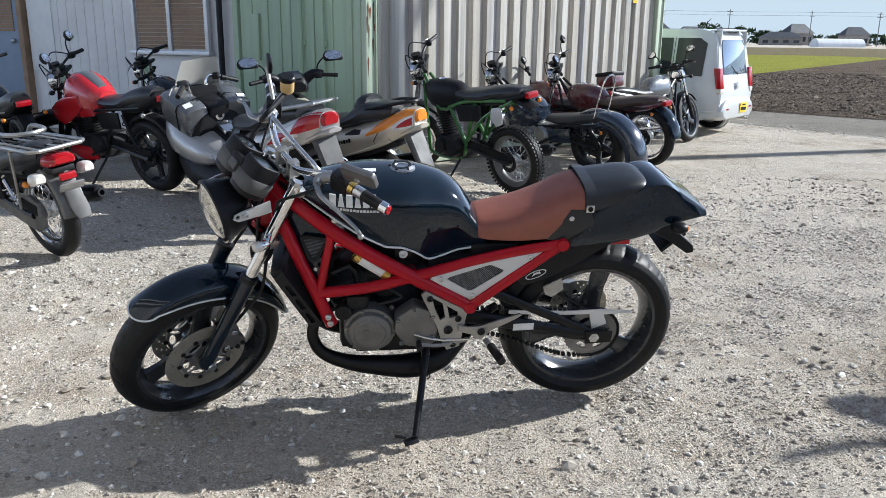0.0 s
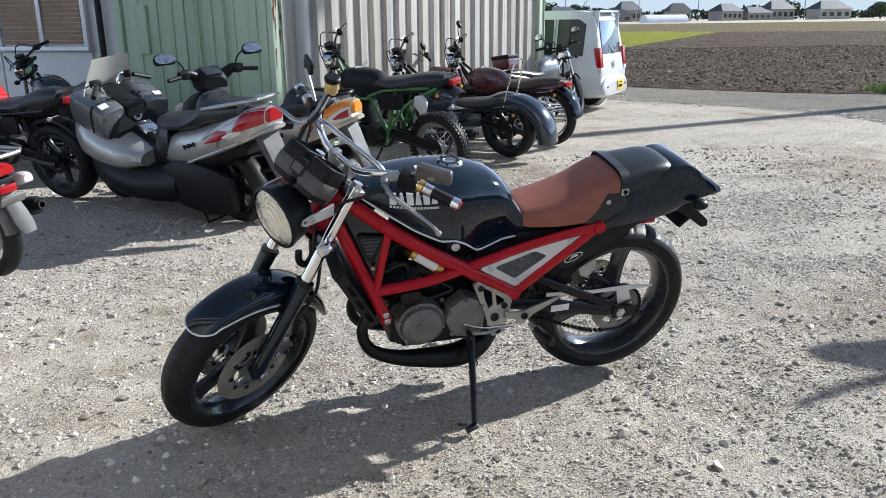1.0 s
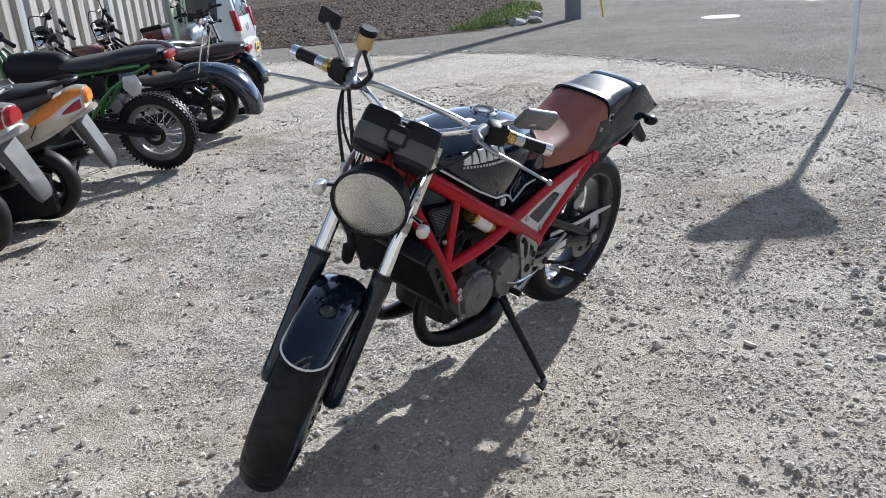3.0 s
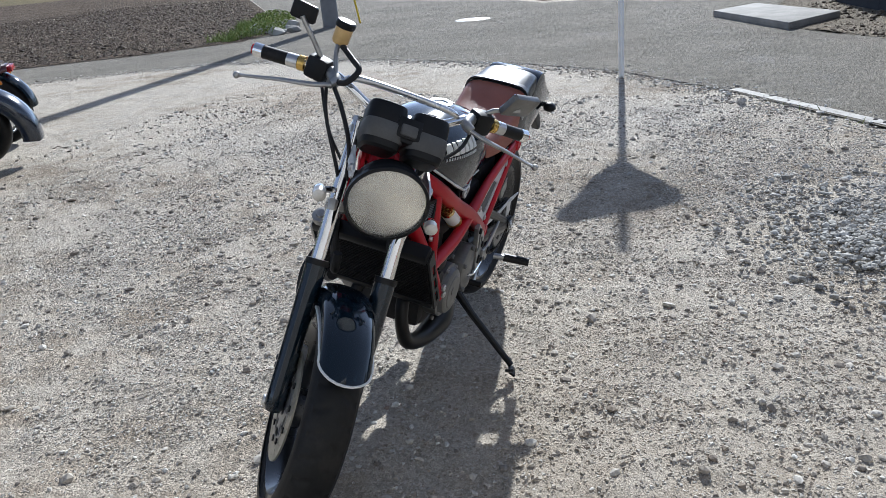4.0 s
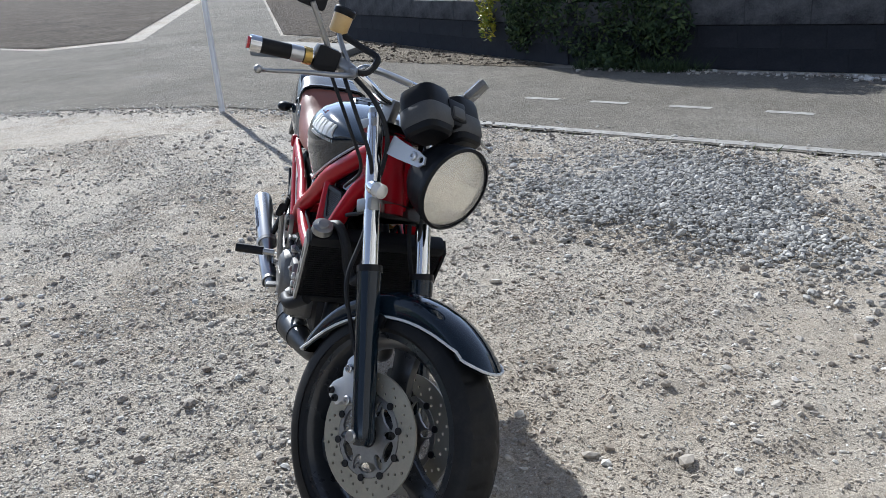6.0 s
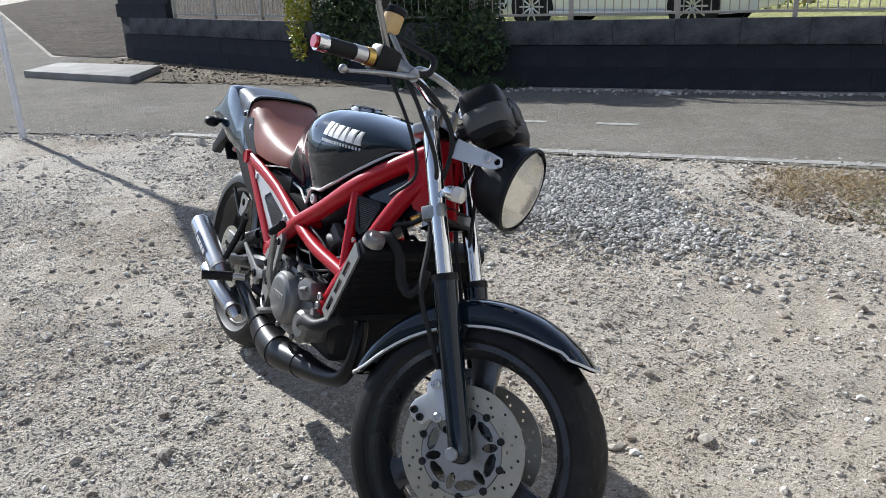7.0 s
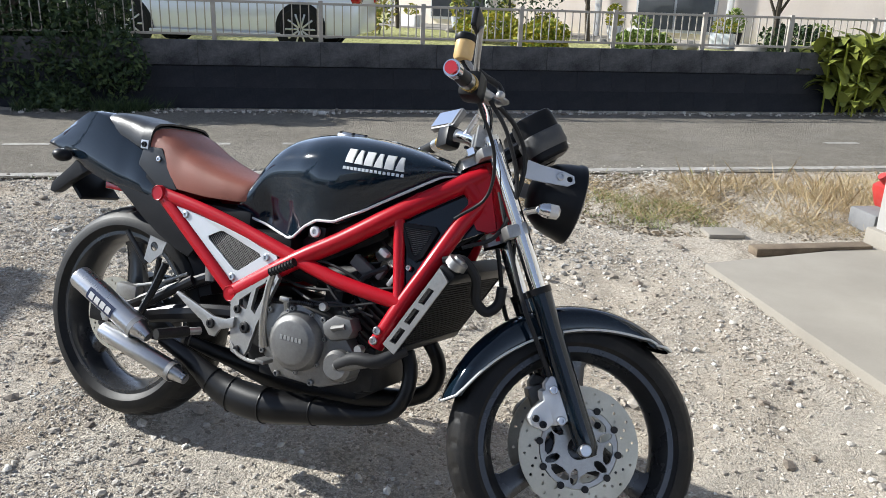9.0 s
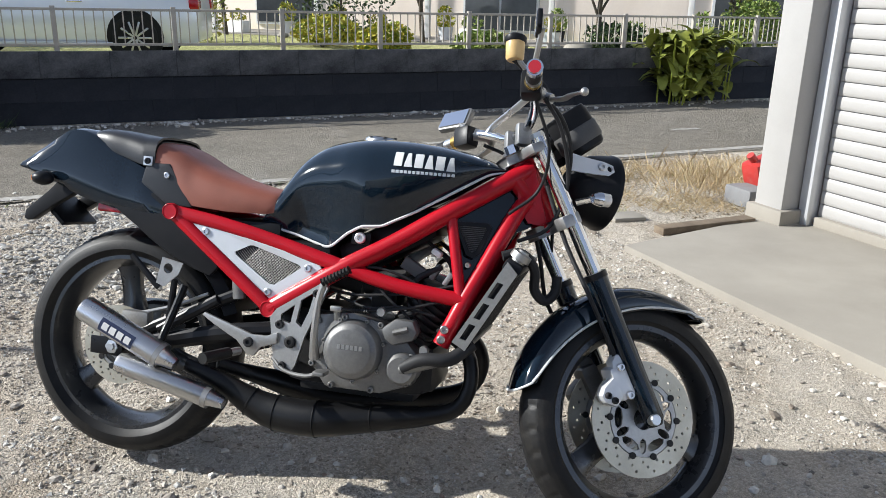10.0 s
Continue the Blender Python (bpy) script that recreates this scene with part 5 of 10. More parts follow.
    for pts in ([(0.62, -0.125, 0.505), (0.70, -0.150, 0.49), (0.78, -0.150, 0.50), (0.86, -0.140, 0.485)], [(0.70, -0.13, 0.56), (0.74, -0.14, 0.52), (0.80, -0.145, 0.475), (0.83, -0.13, 0.43)], [(0.66, -0.12, 0.58), (0.72, -0.135, 0.585), (0.80, -0.13, 0.56), (0.85, -0.125, 0.52)]):
        part("cable", tube(pts, 0.0035, 6, 6), "hose", bike)
    for x, z in ((0.735, 0.485), (0.80, 0.455), (0.845, 0.405)):
        part("hose_clip", lathe([(0.0, 0.010), (0.010, 0.010), (0.012, 0.0), (0.010, -0.010), (0.0, -0.010)], (x, -0.155, z), 14), "alloy", bike)

    # side stand
    st = part("side_stand", tube([(0.575, 0.120, 0.285), (0.590, 0.190, 0.228), (0.628, 0.355, 0.118)], [0.015, 0.012, 0.010], 10), "black_metal", bike, "black side stand, extended")
    part("stand_foot", block((0.640, 0.362, 0.108), (0.050, 0.024, 0.009), 0.004, pose(0, 0, 0, -30, 0, 20)), "black_metal", st)
    part("stand_hook", tube([(0.66, 0.350, 0.115), (0.69, 0.372, 0.14)], 0.006, 8), "black_metal", st)
    part("stand_spring", tube([(0.575 + 0.010 * math.cos(k), 0.135 + 0.0011 * k, 0.275 - 0.0013 * k + 0.010 * math.sin(k)) for k in range(44)], 0.0022, 5), "dark_alloy", st)
    narrowed(bike)
    front_end(bike)
    return bike


def in_poly(x, y, poly):
    hit = False
    for (x1, y1), (x2, y2) in zip(poly, poly[1:] + poly[:1]):
        if (y1 > y) != (y2 > y) and x < (x2 - x1) * (y - y1) / (y2 - y1) + x1:
            hit = not hit
    return hit


def front_end(bike):
    """Fork, wheel, lamp, clocks and bars, built straight ahead and turned on the steering axis."""
    S = STEER
    C = (1.335, 0, 0.270)
    fw = wheel(bike, C, 0.287, 0.115, 0.221, S, 3, name="front_wheel", seg=72, tread=32)
    for s in (1, -1):
        brake_disc(fw, (C[0], s * 0.060, C[2]), 0.136, S, 0.66)
        leg = part("fork_leg", tube([(1.185, s * 0.088, 0.585), (1.178, s * 0.088, 0.598)], 0.029, 20), "black_metal", bike, "black fork leg with chrome stanchion", xf=S)
        part("fork_slider", tube([(1.183, s * 0.088, 0.588), (1.205, s * 0.088, 0.545), (1.325, s * 0.088, 0.312), (1.345, s * 0.088, 0.272), (1.352, s * 0.088, 0.258)], [0.028, 0.0265, 0.025, 0.026, 0.018], 18), "black_paint", leg, xf=S)
        part("stanchion", tube([(1.195, s * 0.088, 0.565), (1.020, s * 0.088, 0.905)], 0.0185, 20), "chrome", leg, "chrome fork tube", xf=S)
        part("fork_cap", tube([(1.022, s * 0.088, 0.900), (1.014, s * 0.088, 0.916)], 0.017, 6), "aluminium", leg, xf=S)
        part("axle_end", lathe([(0, 0.03), (0.012, 0.03), (0.014, 0.026), (0.014, 0.0)], (C[0], 0, C[2]), 18), "aluminium", leg, xf=S @ Matrix.Translation((0, s * 0.088 + (0 if s > 0 else 0), 0)) @ (I4 if s > 0 else Matrix.Scale(-1, 4, (0, 1, 0))))
        cal_bm = joined(plate([(1.215, 0.300), (1.245, 0.292), (1.268, 0.320), (1.292, 0.330), (1.300, 0.352), (1.280, 0.385), (1.262, 0.412), (1.238, 0.414), (1.228, 0.395), (1.236, 0.362), (1.212, 0.335), (1.205, 0.315)], s * 0.064, s * 0.096, 0.006),
                        block((1.262, s * 0.070, 0.352), (0.050, 0.056, 0.085), 0.014, pose(0, 0, 0, 0, -28, 0)))
        cal = part("brake_caliper", cal_bm, "silver_paint" if s < 0 else "grey_alloy", bike, "silver front brake caliper", xf=S)
        for dx, dz in ((-0.042, -0.035), (-0.024, -0.045)):
            bolt(cal, (1.262 + dx, s * 0.096, 0.352 + dz), 0.008, S, s, "dark_alloy")
        for dx, dz in ((-0.014, 0.032), (0.014, -0.030)):
            bolt(cal, (1.262 + dx, s * 0.098, 0.352 + dz), 0.010, S, s)
        part("brake_hose", tube([(1.245, s * 0.085, 0.40), (1.20, s * 0.10, 0.47), (1.15, s * 0.11, 0.55), (1.11, s * 0.075, 0.66), (1.06, s * 0.06, 0.80)], 0.0055, 8, 6), "hose", cal, xf=S)
    part("front_axle", tube([(C[0], -0.085, C[2]), (C[0], 0.085, C[2])], 0.010, 10), "aluminium", fw, xf=S)
    # mudguard
    def guard(r0, a, y, d):
        return (C[0] + (r0 + d) * math.cos(a), y, C[2] + (r0 + d) * math.sin(a))
    round_end = lambda q: math.sqrt(max(0.0, 1 - q * q))
    rows = []
    n = 30
    for k in range(n + 1):
        t = k / n
        a = radians(61 + (167 - 61) * t)
        edge = 0.012 + 0.040 * math.sin(math.pi * min(1, max(0, (t - 0.03) / 0.97))) ** 0.7
        w = 0.060 + 0.004 * math.sin(math.pi * t)
        half = [(1.0, -edge), (1.0, -0.014), (0.975, -0.008), (0.90, -0.002), (0.78, 0.003), (0.58, 0.0075), (0.30, 0.0113)]
        sect = [(-w * q, d) for q, d in half] + [(0, 0.0125)] + [(w * q, d) for q, d in reversed(half)]
        bow = -radians(9) * (1 - t) ** 5 + radians(5) * t ** 5
        outer = [guard(0.306, a + bow * round_end(y / w), y, d) for y, d in sect]
        inner = [guard(0.302, a + bow * round_end(y / w), y * 0.955, d - (0.0 if abs(y) == w and d == -edge else 0.003)) for y, d in reversed(sect)]
        rows.append(outer + inner)
    fend = part("front_mudguard", rings(bmesh.new(), rows), "black_paint", bike, "glossy black front mudguard with white edge", xf=S, sharp=50)
    for s in (1, -1):
        pts = []
        for k in range(n + 1):
            t = k / n
            a = radians(61 + 106 * t)
            edge = 0.012 + 0.040 * math.sin(math.pi * min(1, max(0, (t - 0.03) / 0.97))) ** 0.7
            pts.append(guard(0.306, a, s * (0.061 + 0.004 * math.sin(math.pi * t)), -edge + 0.002))
        part("pinstripe", tube(pts, 0.003, 6), "white_trim", fend, xf=S)
    for a, bow in ((radians(61), -radians(9)), (radians(167), radians(5))):
        part("pinstripe", tube([guard(0.306, a + bow * round_end(q), 0.060 * q, d + 0.001) for q, d in ((-1, -0.013), (-0.975, -0.008), (-0.90, -0.002), (-0.78, 0.003), (-0.58, 0.0075), (-0.30, 0.0113), (0, 0.0125), (0.30, 0.0113), (0.58, 0.0075), (0.78, 0.003), (0.90, -0.002), (0.975, -0.008), (1, -0.013))], 0.003, 6), "white_trim", fend, xf=S)
    for s in (1, -1):
        part("mudguard_brace", block((1.235, s * 0.066, 0.50), (0.05, 0.012, 0.03), 0.004), "black_metal", fend, xf=S)
    # triple clamps
    for (x, z), depth in (((1.110, 0.716), 0.030), ((1.022, 0.882), 0.024)):
        yoke = plate([(-0.025, -0.106), (0.02, -0.106), (0.028, -0.09), (0.0, -0.04), (-0.03, -0.035), (-0.062, -0.028), (-0.062, 0.028), (-0.03, 0.035), (0.0, 0.04), (0.028, 0.09), (0.02, 0.106), (-0.025, 0.106), (-0.032, 0.09), (-0.032, -0.09)], -depth / 2, depth / 2, 0.005, plane="xy")
        part("fork_yoke", yoke, "alloy", bike, "cast alloy fork yoke", xf=S @ Matrix.Translation((x, 0, z)) @ pose(0, 0, 0, 0, -27, 0))
    part("steering_nut", tube([(0.995, 0, 0.885), (0.985, 0, 0.905)], 0.017, 6), "chrome", bike, xf=S)
    # headlamp
    lamp_pose = S @ Matrix.Translation((1.232, 0, 0.823)) @ pose(0, 0, 0, 0, 6, 0) @ Matrix.Scale(0.90, 4)
    shell = part("headlamp_shell", lathe([(0.0, -0.108), (0.040, -0.104), (0.068, -0.088), (0.090, -0.058), (0.1, -0.024), (0.104, 0.0), (0.108, 0.006), (0.108, 0.018), (0.101, 0.022), (0.099, 0.012), (0.095, -0.024), (0.066, -0.078), (0.0, -0.094)], (0, 0, 0), 40, "x"), "black_plastic", bike, "round black headlamp", xf=lamp_pose)
    part("headlamp_lens", lathe([(0.0, 0.037), (0.03, 0.036), (0.06, 0.031), (0.085, 0.023), (0.099, 0.013), (0.100, 0.016), (0.085, 0.026), (0.06, 0.034), (0.03, 0.039), (0.0, 0.040)], (0, 0, 0), 40, "x"), "lens", shell, "ribbed clear headlamp glass", xf=lamp_pose)
    part("reflector", lathe([(0.0975, 0.010), (0.090, -0.015), (0.075, -0.042), (0.05, -0.064), (0.025, -0.075), (0.0, -0.078)], (0, 0, 0), 40, "x"), "reflector", shell, "bright lamp reflector", xf=lamp_pose)
    part("bulb", tube([(-0.076, 0, 0), (-0.03, 0, 0)], [0.012, 0.008], 12), "clear", shell, xf=lamp_pose)
    part("bulb_shield", lathe([(0.0, 0.004), (0.014, 0.0), (0.016, -0.018), (0.013, -0.018), (0.011, -0.002), (0.0, 0.0)], (-0.022, 0, 0), 20, "x"), "alloy", shell, xf=lamp_pose)
    bpy.data.objects["headlamp_lens"].visible_shadow = False
    ribs = bmesh.new()
    for k in range(-18, 19):
        y = 0.0051 * k
        h = math.sqrt(max(0.0, 0.094 ** 2 - y * y))
        for a, b in ((0.022, h), (-h, -0.050)):
            if b - a > 0.008:
                tube([(0.0345 - 0.023 * ((y * y + z * z) / 0.0100), y, z) for z in np.linspace(a, b, 6)], 0.0008, 5, 0, ribs)
    part("lens_rib", ribs, "lens", shell, xf=lamp_pose).visible_shadow = False
    for s in (1, -1):
        ear = part("lamp_bracket", plate([(-0.145, 0.048), (-0.145, 0.0), (-0.10, 0.004), (-0.03, 0.014), (-0.015, 0.028), (-0.022, 0.044), (-0.05, 0.048), (-0.11, 0.046)], s * 0.100, s * 0.106, 0.0, holes=[[(-0.030 + 0.008 * math.cos(b), 0.033 + 0.008 * math.sin(b)) for b in (2 * math.pi * j / 10 for j in range(10))]]), "silver_paint", bike, "alloy headlamp bracket", xf=lamp_pose)
        bolt(ear, (-0.055, s * 0.106, 0.032), 0.011, lamp_pose, s)
        # indicators on short stems
        ind = part("front_indicator", joined(tube([(1.118, s * 0.105, 0.758), (1.140, s * 0.135, 0.762)], 0.008, 8), lathe([(0.0, -0.022), (0.011, -0.020), (0.016, -0.008), (0.017, 0.003), (0.0, 0.003)], (1.160, s * 0.140, 0.763), 18, "x")), "chrome", bike, "small clear front indicator", xf=S)
        part("indicator_lens", lathe([(0.0165, 0.003), (0.0158, 0.022), (0.009, 0.027), (0.0, 0.028)], (1.160, s * 0.140, 0.763), 18, "x"), "clear", ind, xf=S)
    # clocks: two pods in one hood
    dash = S @ Matrix.Translation((1.126, 0, 0.956)) @ pose(0, 0, 0, 0, -38, 0)
    def clock_pod(cy, steps):
        """A rounded box round one clock: steps of (share of the outline, height)."""
        box = [(math.copysign(abs(math.cos(a)) ** 0.55, math.cos(a)), math.copysign(abs(math.sin(a)) ** 0.55, math.sin(a))) for a in (2 * math.pi * q / 36 for q in range(36))]
        return rings(bmesh.new(), [[(0.048 * r * x, cy + 0.047 * r * y, z) for x, y in box] for r, z in steps])
    pods = joined(*[clock_pod(s * 0.052, [(0.78, -0.066), (0.93, -0.060), (0.98, -0.044), (1.0, 0.006), (0.99, 0.028), (0.92, 0.042), (0.84, 0.044), (0.83, 0.036)]) for s in (1, -1)], block((0.008, 0, -0.012), (0.075, 0.05, 0.058), 0.012), block((0.040, 0, -0.006), (0.02, 0.060, 0.050), 0.006))
    pod = part("instrument_pod", pods, "black_plastic", bike, "black twin-clock instrument cluster", xf=dash)
    for s in (1, -1):
        part("clock_band", clock_pod(s * 0.052, [(0.98, -0.046), (1.04, -0.041), (1.05, -0.006), (1.0, -0.002)]), "grey_plastic", pod, "grey plastic lower shell of the clock", xf=dash)
    part("bridge_band", block((0.040, 0, -0.012), (0.030, 0.040, 0.028), 0.006), "grey_plastic", pod, xf=dash)
    for s in (1, -1):
        part("dial_glass", lathe([(0.0, 0.0375), (0.038, 0.0375)], (0, s * 0.052, 0), 28, "z"), "car_glass", pod, xf=dash)
    part("cluster_bracket", tube([(1.11, 0, 0.94), (1.06, 0, 0.895)], 0.018, 10), "black_metal", bike, xf=S)
    # handlebar, bridge, grips and controls
    bar = [(0.887, 0.352, 0.948), (0.935, 0.235, 0.970), (0.962, 0.175, 0.978), (0.990, 0.125, 0.965), (1.003, 0.075, 0.945), (1.005, 0.035, 0.940), (1.005, 0, 0.940)]
    sided = lambda pts, s: [(x, s * y, z + (0.085 * max(0.0, y - 0.10) if s > 0 else 0.0)) for x, y, z in pts]
    full = sided(bar, 1) + [(x, -y, z) for x, y, z in reversed(bar[:-1])]
    hb = part("handlebar", tube(full, 0.011, 14, 4), "chrome", bike, "chrome handlebar with cross brace", xf=S)
    part("bar_brace", tube([(0.975, -0.150, 0.976), (0.985, -0.12, 0.995), (0.990, 0, 1.000), (0.985, 0.12, 0.995), (0.975, 0.150, 0.976)], 0.0085, 12, 4), "aluminium", hb, xf=S)
    for s in (1, -1):
        part("bar_clamp", block((1.003, s * 0.035, 0.925), (0.036, 0.026, 0.055), 0.006), "alloy", hb, xf=S)
        g = part("grip", tube(sided([(0.890, 0.345, 0.9493), (0.925, 0.260, 0.9653)], s), 0.0165, 16), "rubber", hb, "black rubber grip", xf=S)
        part("grip_collar", tube(sided([(0.925, 0.260, 0.9653), (0.931, 0.245, 0.9681)], s), 0.019, 16), "gold", hb, xf=S)
        part("grip_band", tube(sided([(0.914, 0.287, 0.9602), (0.924, 0.262, 0.9650)], s), 0.0174, 16), "aluminium", hb, xf=S)
        part("bar_end", tube(sided([(0.890, 0.345, 0.9493), (0.881, 0.366, 0.9455)], s), 0.0175, 16), "chrome", hb, xf=S)
        part("bar_end_cap", tube(sided([(0.881, 0.366, 0.9455), (0.8785, 0.371, 0.9445)], s), 0.013, 14), "red_paint", hb, xf=S)
        part("switch_box", block((0.941, s * 0.214, 0.974 + (0.008 if s > 0 else 0)), (0.048, 0.056, 0.058), 0.012, pose(0, 0, 0, 0, 0, s * 25)), "black_plastic", hb, xf=S)
        part("lever_perch", joined(tube(sided([(0.955, 0.185, 0.978), (0.990, 0.170, 0.972), (1.005, 0.185, 0.965)], s), [0.017, 0.014, 0.012], 12, 3)), "alloy", hb, xf=S)
        lv = part("hand_lever", tube(sided([(1.005, 0.180, 0.965), (1.014, 0.225, 0.953), (0.995, 0.295, 0.932), (0.976, 0.360, 0.909), (0.979, 0.386, 0.904)], s), [0.008, 0.0085, 0.007, 0.0055, 0.006], 10, 5, flat=0.7), "alloy", hb, "alloy hand lever", xf=S)
        part("lever_ball", ball((0.980, s * 0.391, 0.903 + (0.025 if s > 0 else 0)), (0.009, 0.009, 0.009)), "alloy", lv, xf=S)
    res = part("fluid_reservoir", lathe([(0.0, -0.025), (0.017, -0.025), (0.021, -0.019), (0.022, 0.018), (0.0, 0.018)], (0.910, -0.184, 1.064), 24, "z"), "fluid", bike, "yellowed brake fluid reservoir with black cap", xf=S)
    part("reservoir_cap", lathe([(0.023, 0.016), (0.025, 0.019), (0.025, 0.029), (0.021, 0.033), (0.0, 0.033)], (0.910, -0.184, 1.064), 24, "z"), "black_plastic", res, xf=S)
    part("reservoir_bracket", tube([(0.975, -0.175, 0.985), (0.940, -0.186, 1.02), (0.915, -0.186, 1.045)], 0.006, 8, 3), "alloy", res, xf=S)
    part("reservoir_hose", tube([(0.910, -0.184, 1.042), (0.965, -0.150, 1.03), (1.005, -0.130, 1.02), (1.015, -0.150, 0.985), (0.995, -0.172, 0.972)], 0.0075, 10, 6), "hose", res, xf=S)
    # cables
    for pts, r in (([(0.985, -0.19, 0.962), (1.04, -0.17, 0.90), (1.09, -0.11, 0.80), (1.07, -0.06, 0.70), (1.0, -0.04, 0.66)], 0.0048), ([(0.99, -0.18, 0.97), (1.06, -0.14, 0.93), (1.10, -0.10, 0.86), (1.09, -0.07, 0.74)], 0.0055),
                   ([(0.985, 0.19, 0.962), (1.05, 0.16, 0.93), (1.08, 0.09, 0.86), (1.06, 0.05, 0.74), (0.98, 0.04, 0.66)], 0.0048), ([(0.96, -0.20, 0.95), (1.02, -0.15, 0.86), (1.03, -0.08, 0.78), (0.97, -0.05, 0.72)], 0.004),
                   ([(1.10, 0.02, 0.93), (1.11, 0.05, 0.86), (1.13, 0.05, 0.76), (1.16, 0.09, 0.60), (1.25, 0.10, 0.44), (1.32, 0.075, 0.32)], 0.0045)):
        part("control_cable", tube(pts, r, 8, 7), "hose", bike, xf=S)
    # mirrors low beside the grips
    for s, c, way in ((1, (0.936, 0.296, 1.056), (0.75, 0.50, -0.43)), (-1, (0.921, -0.285, 1.085), (0.94, -0.34, 0.0))):
        mm = S @ along(I4, c, Vector(c) + Vector(way)) @ Matrix.Scale(1.0 if s > 0 else 0.62, 4)
        house = part("mirror", plate([(-0.052, -0.028), (-0.045, -0.035), (0.045, -0.033), (0.052, -0.024), (0.050, 0.026), (0.043, 0.034), (-0.044, 0.035), (-0.052, 0.027)], -0.009, 0.009, 0.005, plane="yz"), "grey_alloy" if s > 0 else "black_plastic", bike, "rectangular bar mirror", xf=mm)
        part("mirror_glass", plate([(-0.044, -0.027), (0.044, -0.026), (0.043, 0.026), (-0.043, 0.027)], -0.0125, -0.0105, plane="yz"), "mirror", house, xf=mm)
        part("mirror_stem", tube([(0.945, s * 0.205, 0.985), (0.938, s * 0.235, 1.02), (c[0] + 0.008 * way[0], c[1] + 0.008 * way[1], c[2] - 0.01)], 0.0065, 8, 3), "alloy", house, xf=S)


main_motorcycle()


# ---------- ground, roads and fields ----------
ROAD = Vector((0.725, 0.689, 0)).normalized()
ACROSS = Vector((ROAD.y, -ROAD.x, 0))
ROW = Vector((-0.667, 0.745, 0)).normalized()
SIDE = Vector((0.745, 0.667, 0)).normalized()


def rq(s, q, z=0.0):
    """A place by its way along the road and across it."""
    p = ROAD * s + ACROSS * q
    return (p.x, p.y, z)


def lot_height(x, y):
    """Low swells and shallow ruts of the trodden lot, fading out far off."""
    z = np.zeros_like(x)
    rng = np.random.default_rng(4)
    for wave, amp in ((1.9, 0.006), (0.8, 0.005), (0.33, 0.005), (0.16, 0.0036), (0.09, 0.0024)):
        for _ in range(7):
            a, ph = rng.uniform(0, 6.28), rng.uniform(0, 6.28)
            z = z + amp / 3 * np.sin((x * np.cos(a) + y * np.sin(a)) * 6.28 / (wave * rng.uniform(0.7, 1.4)) + ph)
    fade = np.clip(1.7 - 0.28 * np.hypot(x - 0.6, y - 2.8), 0, 1)
    return np.clip(z * fade, -0.02, 0.012) - 0.004 - 0.008 * fade


def ground_sheet():
    def steps(lo, hi, fine):
        far = [60, 40, 26, 16, 10, 6, 3.5, 2, 1]
        a = [lo - sum(far[-k:]) * 3 for k in range(len(far), 0, -1)]
        b = [hi + sum(far[-k:]) * 3 for k in range(1, len(far) + 1)]
        return np.array([-2600, -1200, *a, *np.arange(lo, hi, fine), *b, 1200, 2600])
    xs, ys = steps(-3.0, 5.0, 0.025), steps(-0.6, 6.5, 0.025)
    gx, gy = np.meshgrid(xs, ys, indexing="ij")
    z = lot_height(gx, gy)
    n, m = gx.shape
    idx = np.arange(n * m).reshape(n, m)
    faces = np.stack([idx[:-1, :-1], idx[1:, :-1], idx[1:, 1:], idx[:-1, 1:]], -1).reshape(-1, 4)
    return arrays("ground", np.stack([gx, gy, z], -1).reshape(-1, 3), faces, "lot", "pale dusty gravel lot with loose stones", "ground", "structure", True)


ground_sheet()


def sheet(name, outline, z, material, label, category, thick=0.0, kind="structure", ragged=0.0):
    bm = bmesh.new()
    if ragged:
        wild, torn = random.Random(len(outline)), []
        for (x1, y1), (x2, y2) in zip(outline, list(outline[1:]) + [outline[0]]):
            k = max(1, int(math.hypot(x2 - x1, y2 - y1) / 0.05))
            torn += [(x1 + (x2 - x1) * i / k + wild.gauss(0, ragged * 0.35) + ragged * math.sin(3.1 * i + x1), y1 + (y2 - y1) * i / k + wild.gauss(0, ragged * 0.35) + ragged * math.cos(2.3 * i + y1)) for i in range(k)]
        outline = torn
    plate(outline, z - thick if thick else z, z, plane="xy", bm=bm) if thick else bm.faces.new([bm.verts.new((x, y, z)) for x, y in outline])
    if not thick:
        bmesh.ops.triangulate(bm, faces=bm.faces)
    ob = part(name, bm, material)
    return tagged(ob, label, category, "", kind)


road_edge = [(-40, -40.0), (-6, -7.8), (-0.4, -2.45), (2.2, 0.0), (4.94, 2.6), (5.9, 3.75), (6.5, 5.2), (6.9, 6.8), (7.1, 8.5), (6.9, 10.0), (6.2, 11.2), (4.9, 12.6), (-30, 47.5),
             (-28, 50), (5.9, 15.1), (8.1, 12.95), (9.6, 12.1), (11.0, 12.4), (13.0, 13.9), (90, 87), (94, 83), (15.2, 8.2), (15.8, 6.4), (60, 10.0), (60, 7.0), (14.2, 3.4), (12.6, 2.2), (7.9, 1.4), (6.7, 0.3), (-1.0, -7.0), (-36, -40.5)]
sheet("road", road_edge, 0.0012, "asphalt", "worn grey asphalt lane and junction", "road")
sheet("ploughed_field", [(5.9, 15.1), (8.1, 12.95), (9.6, 12.1), (11.0, 12.4), (13.0, 13.9), (60, 59.0), (40, 72), (12.5, 32.6), (-3, 24.5)], 0.012, "soil", "dark ploughed soil field", "field")
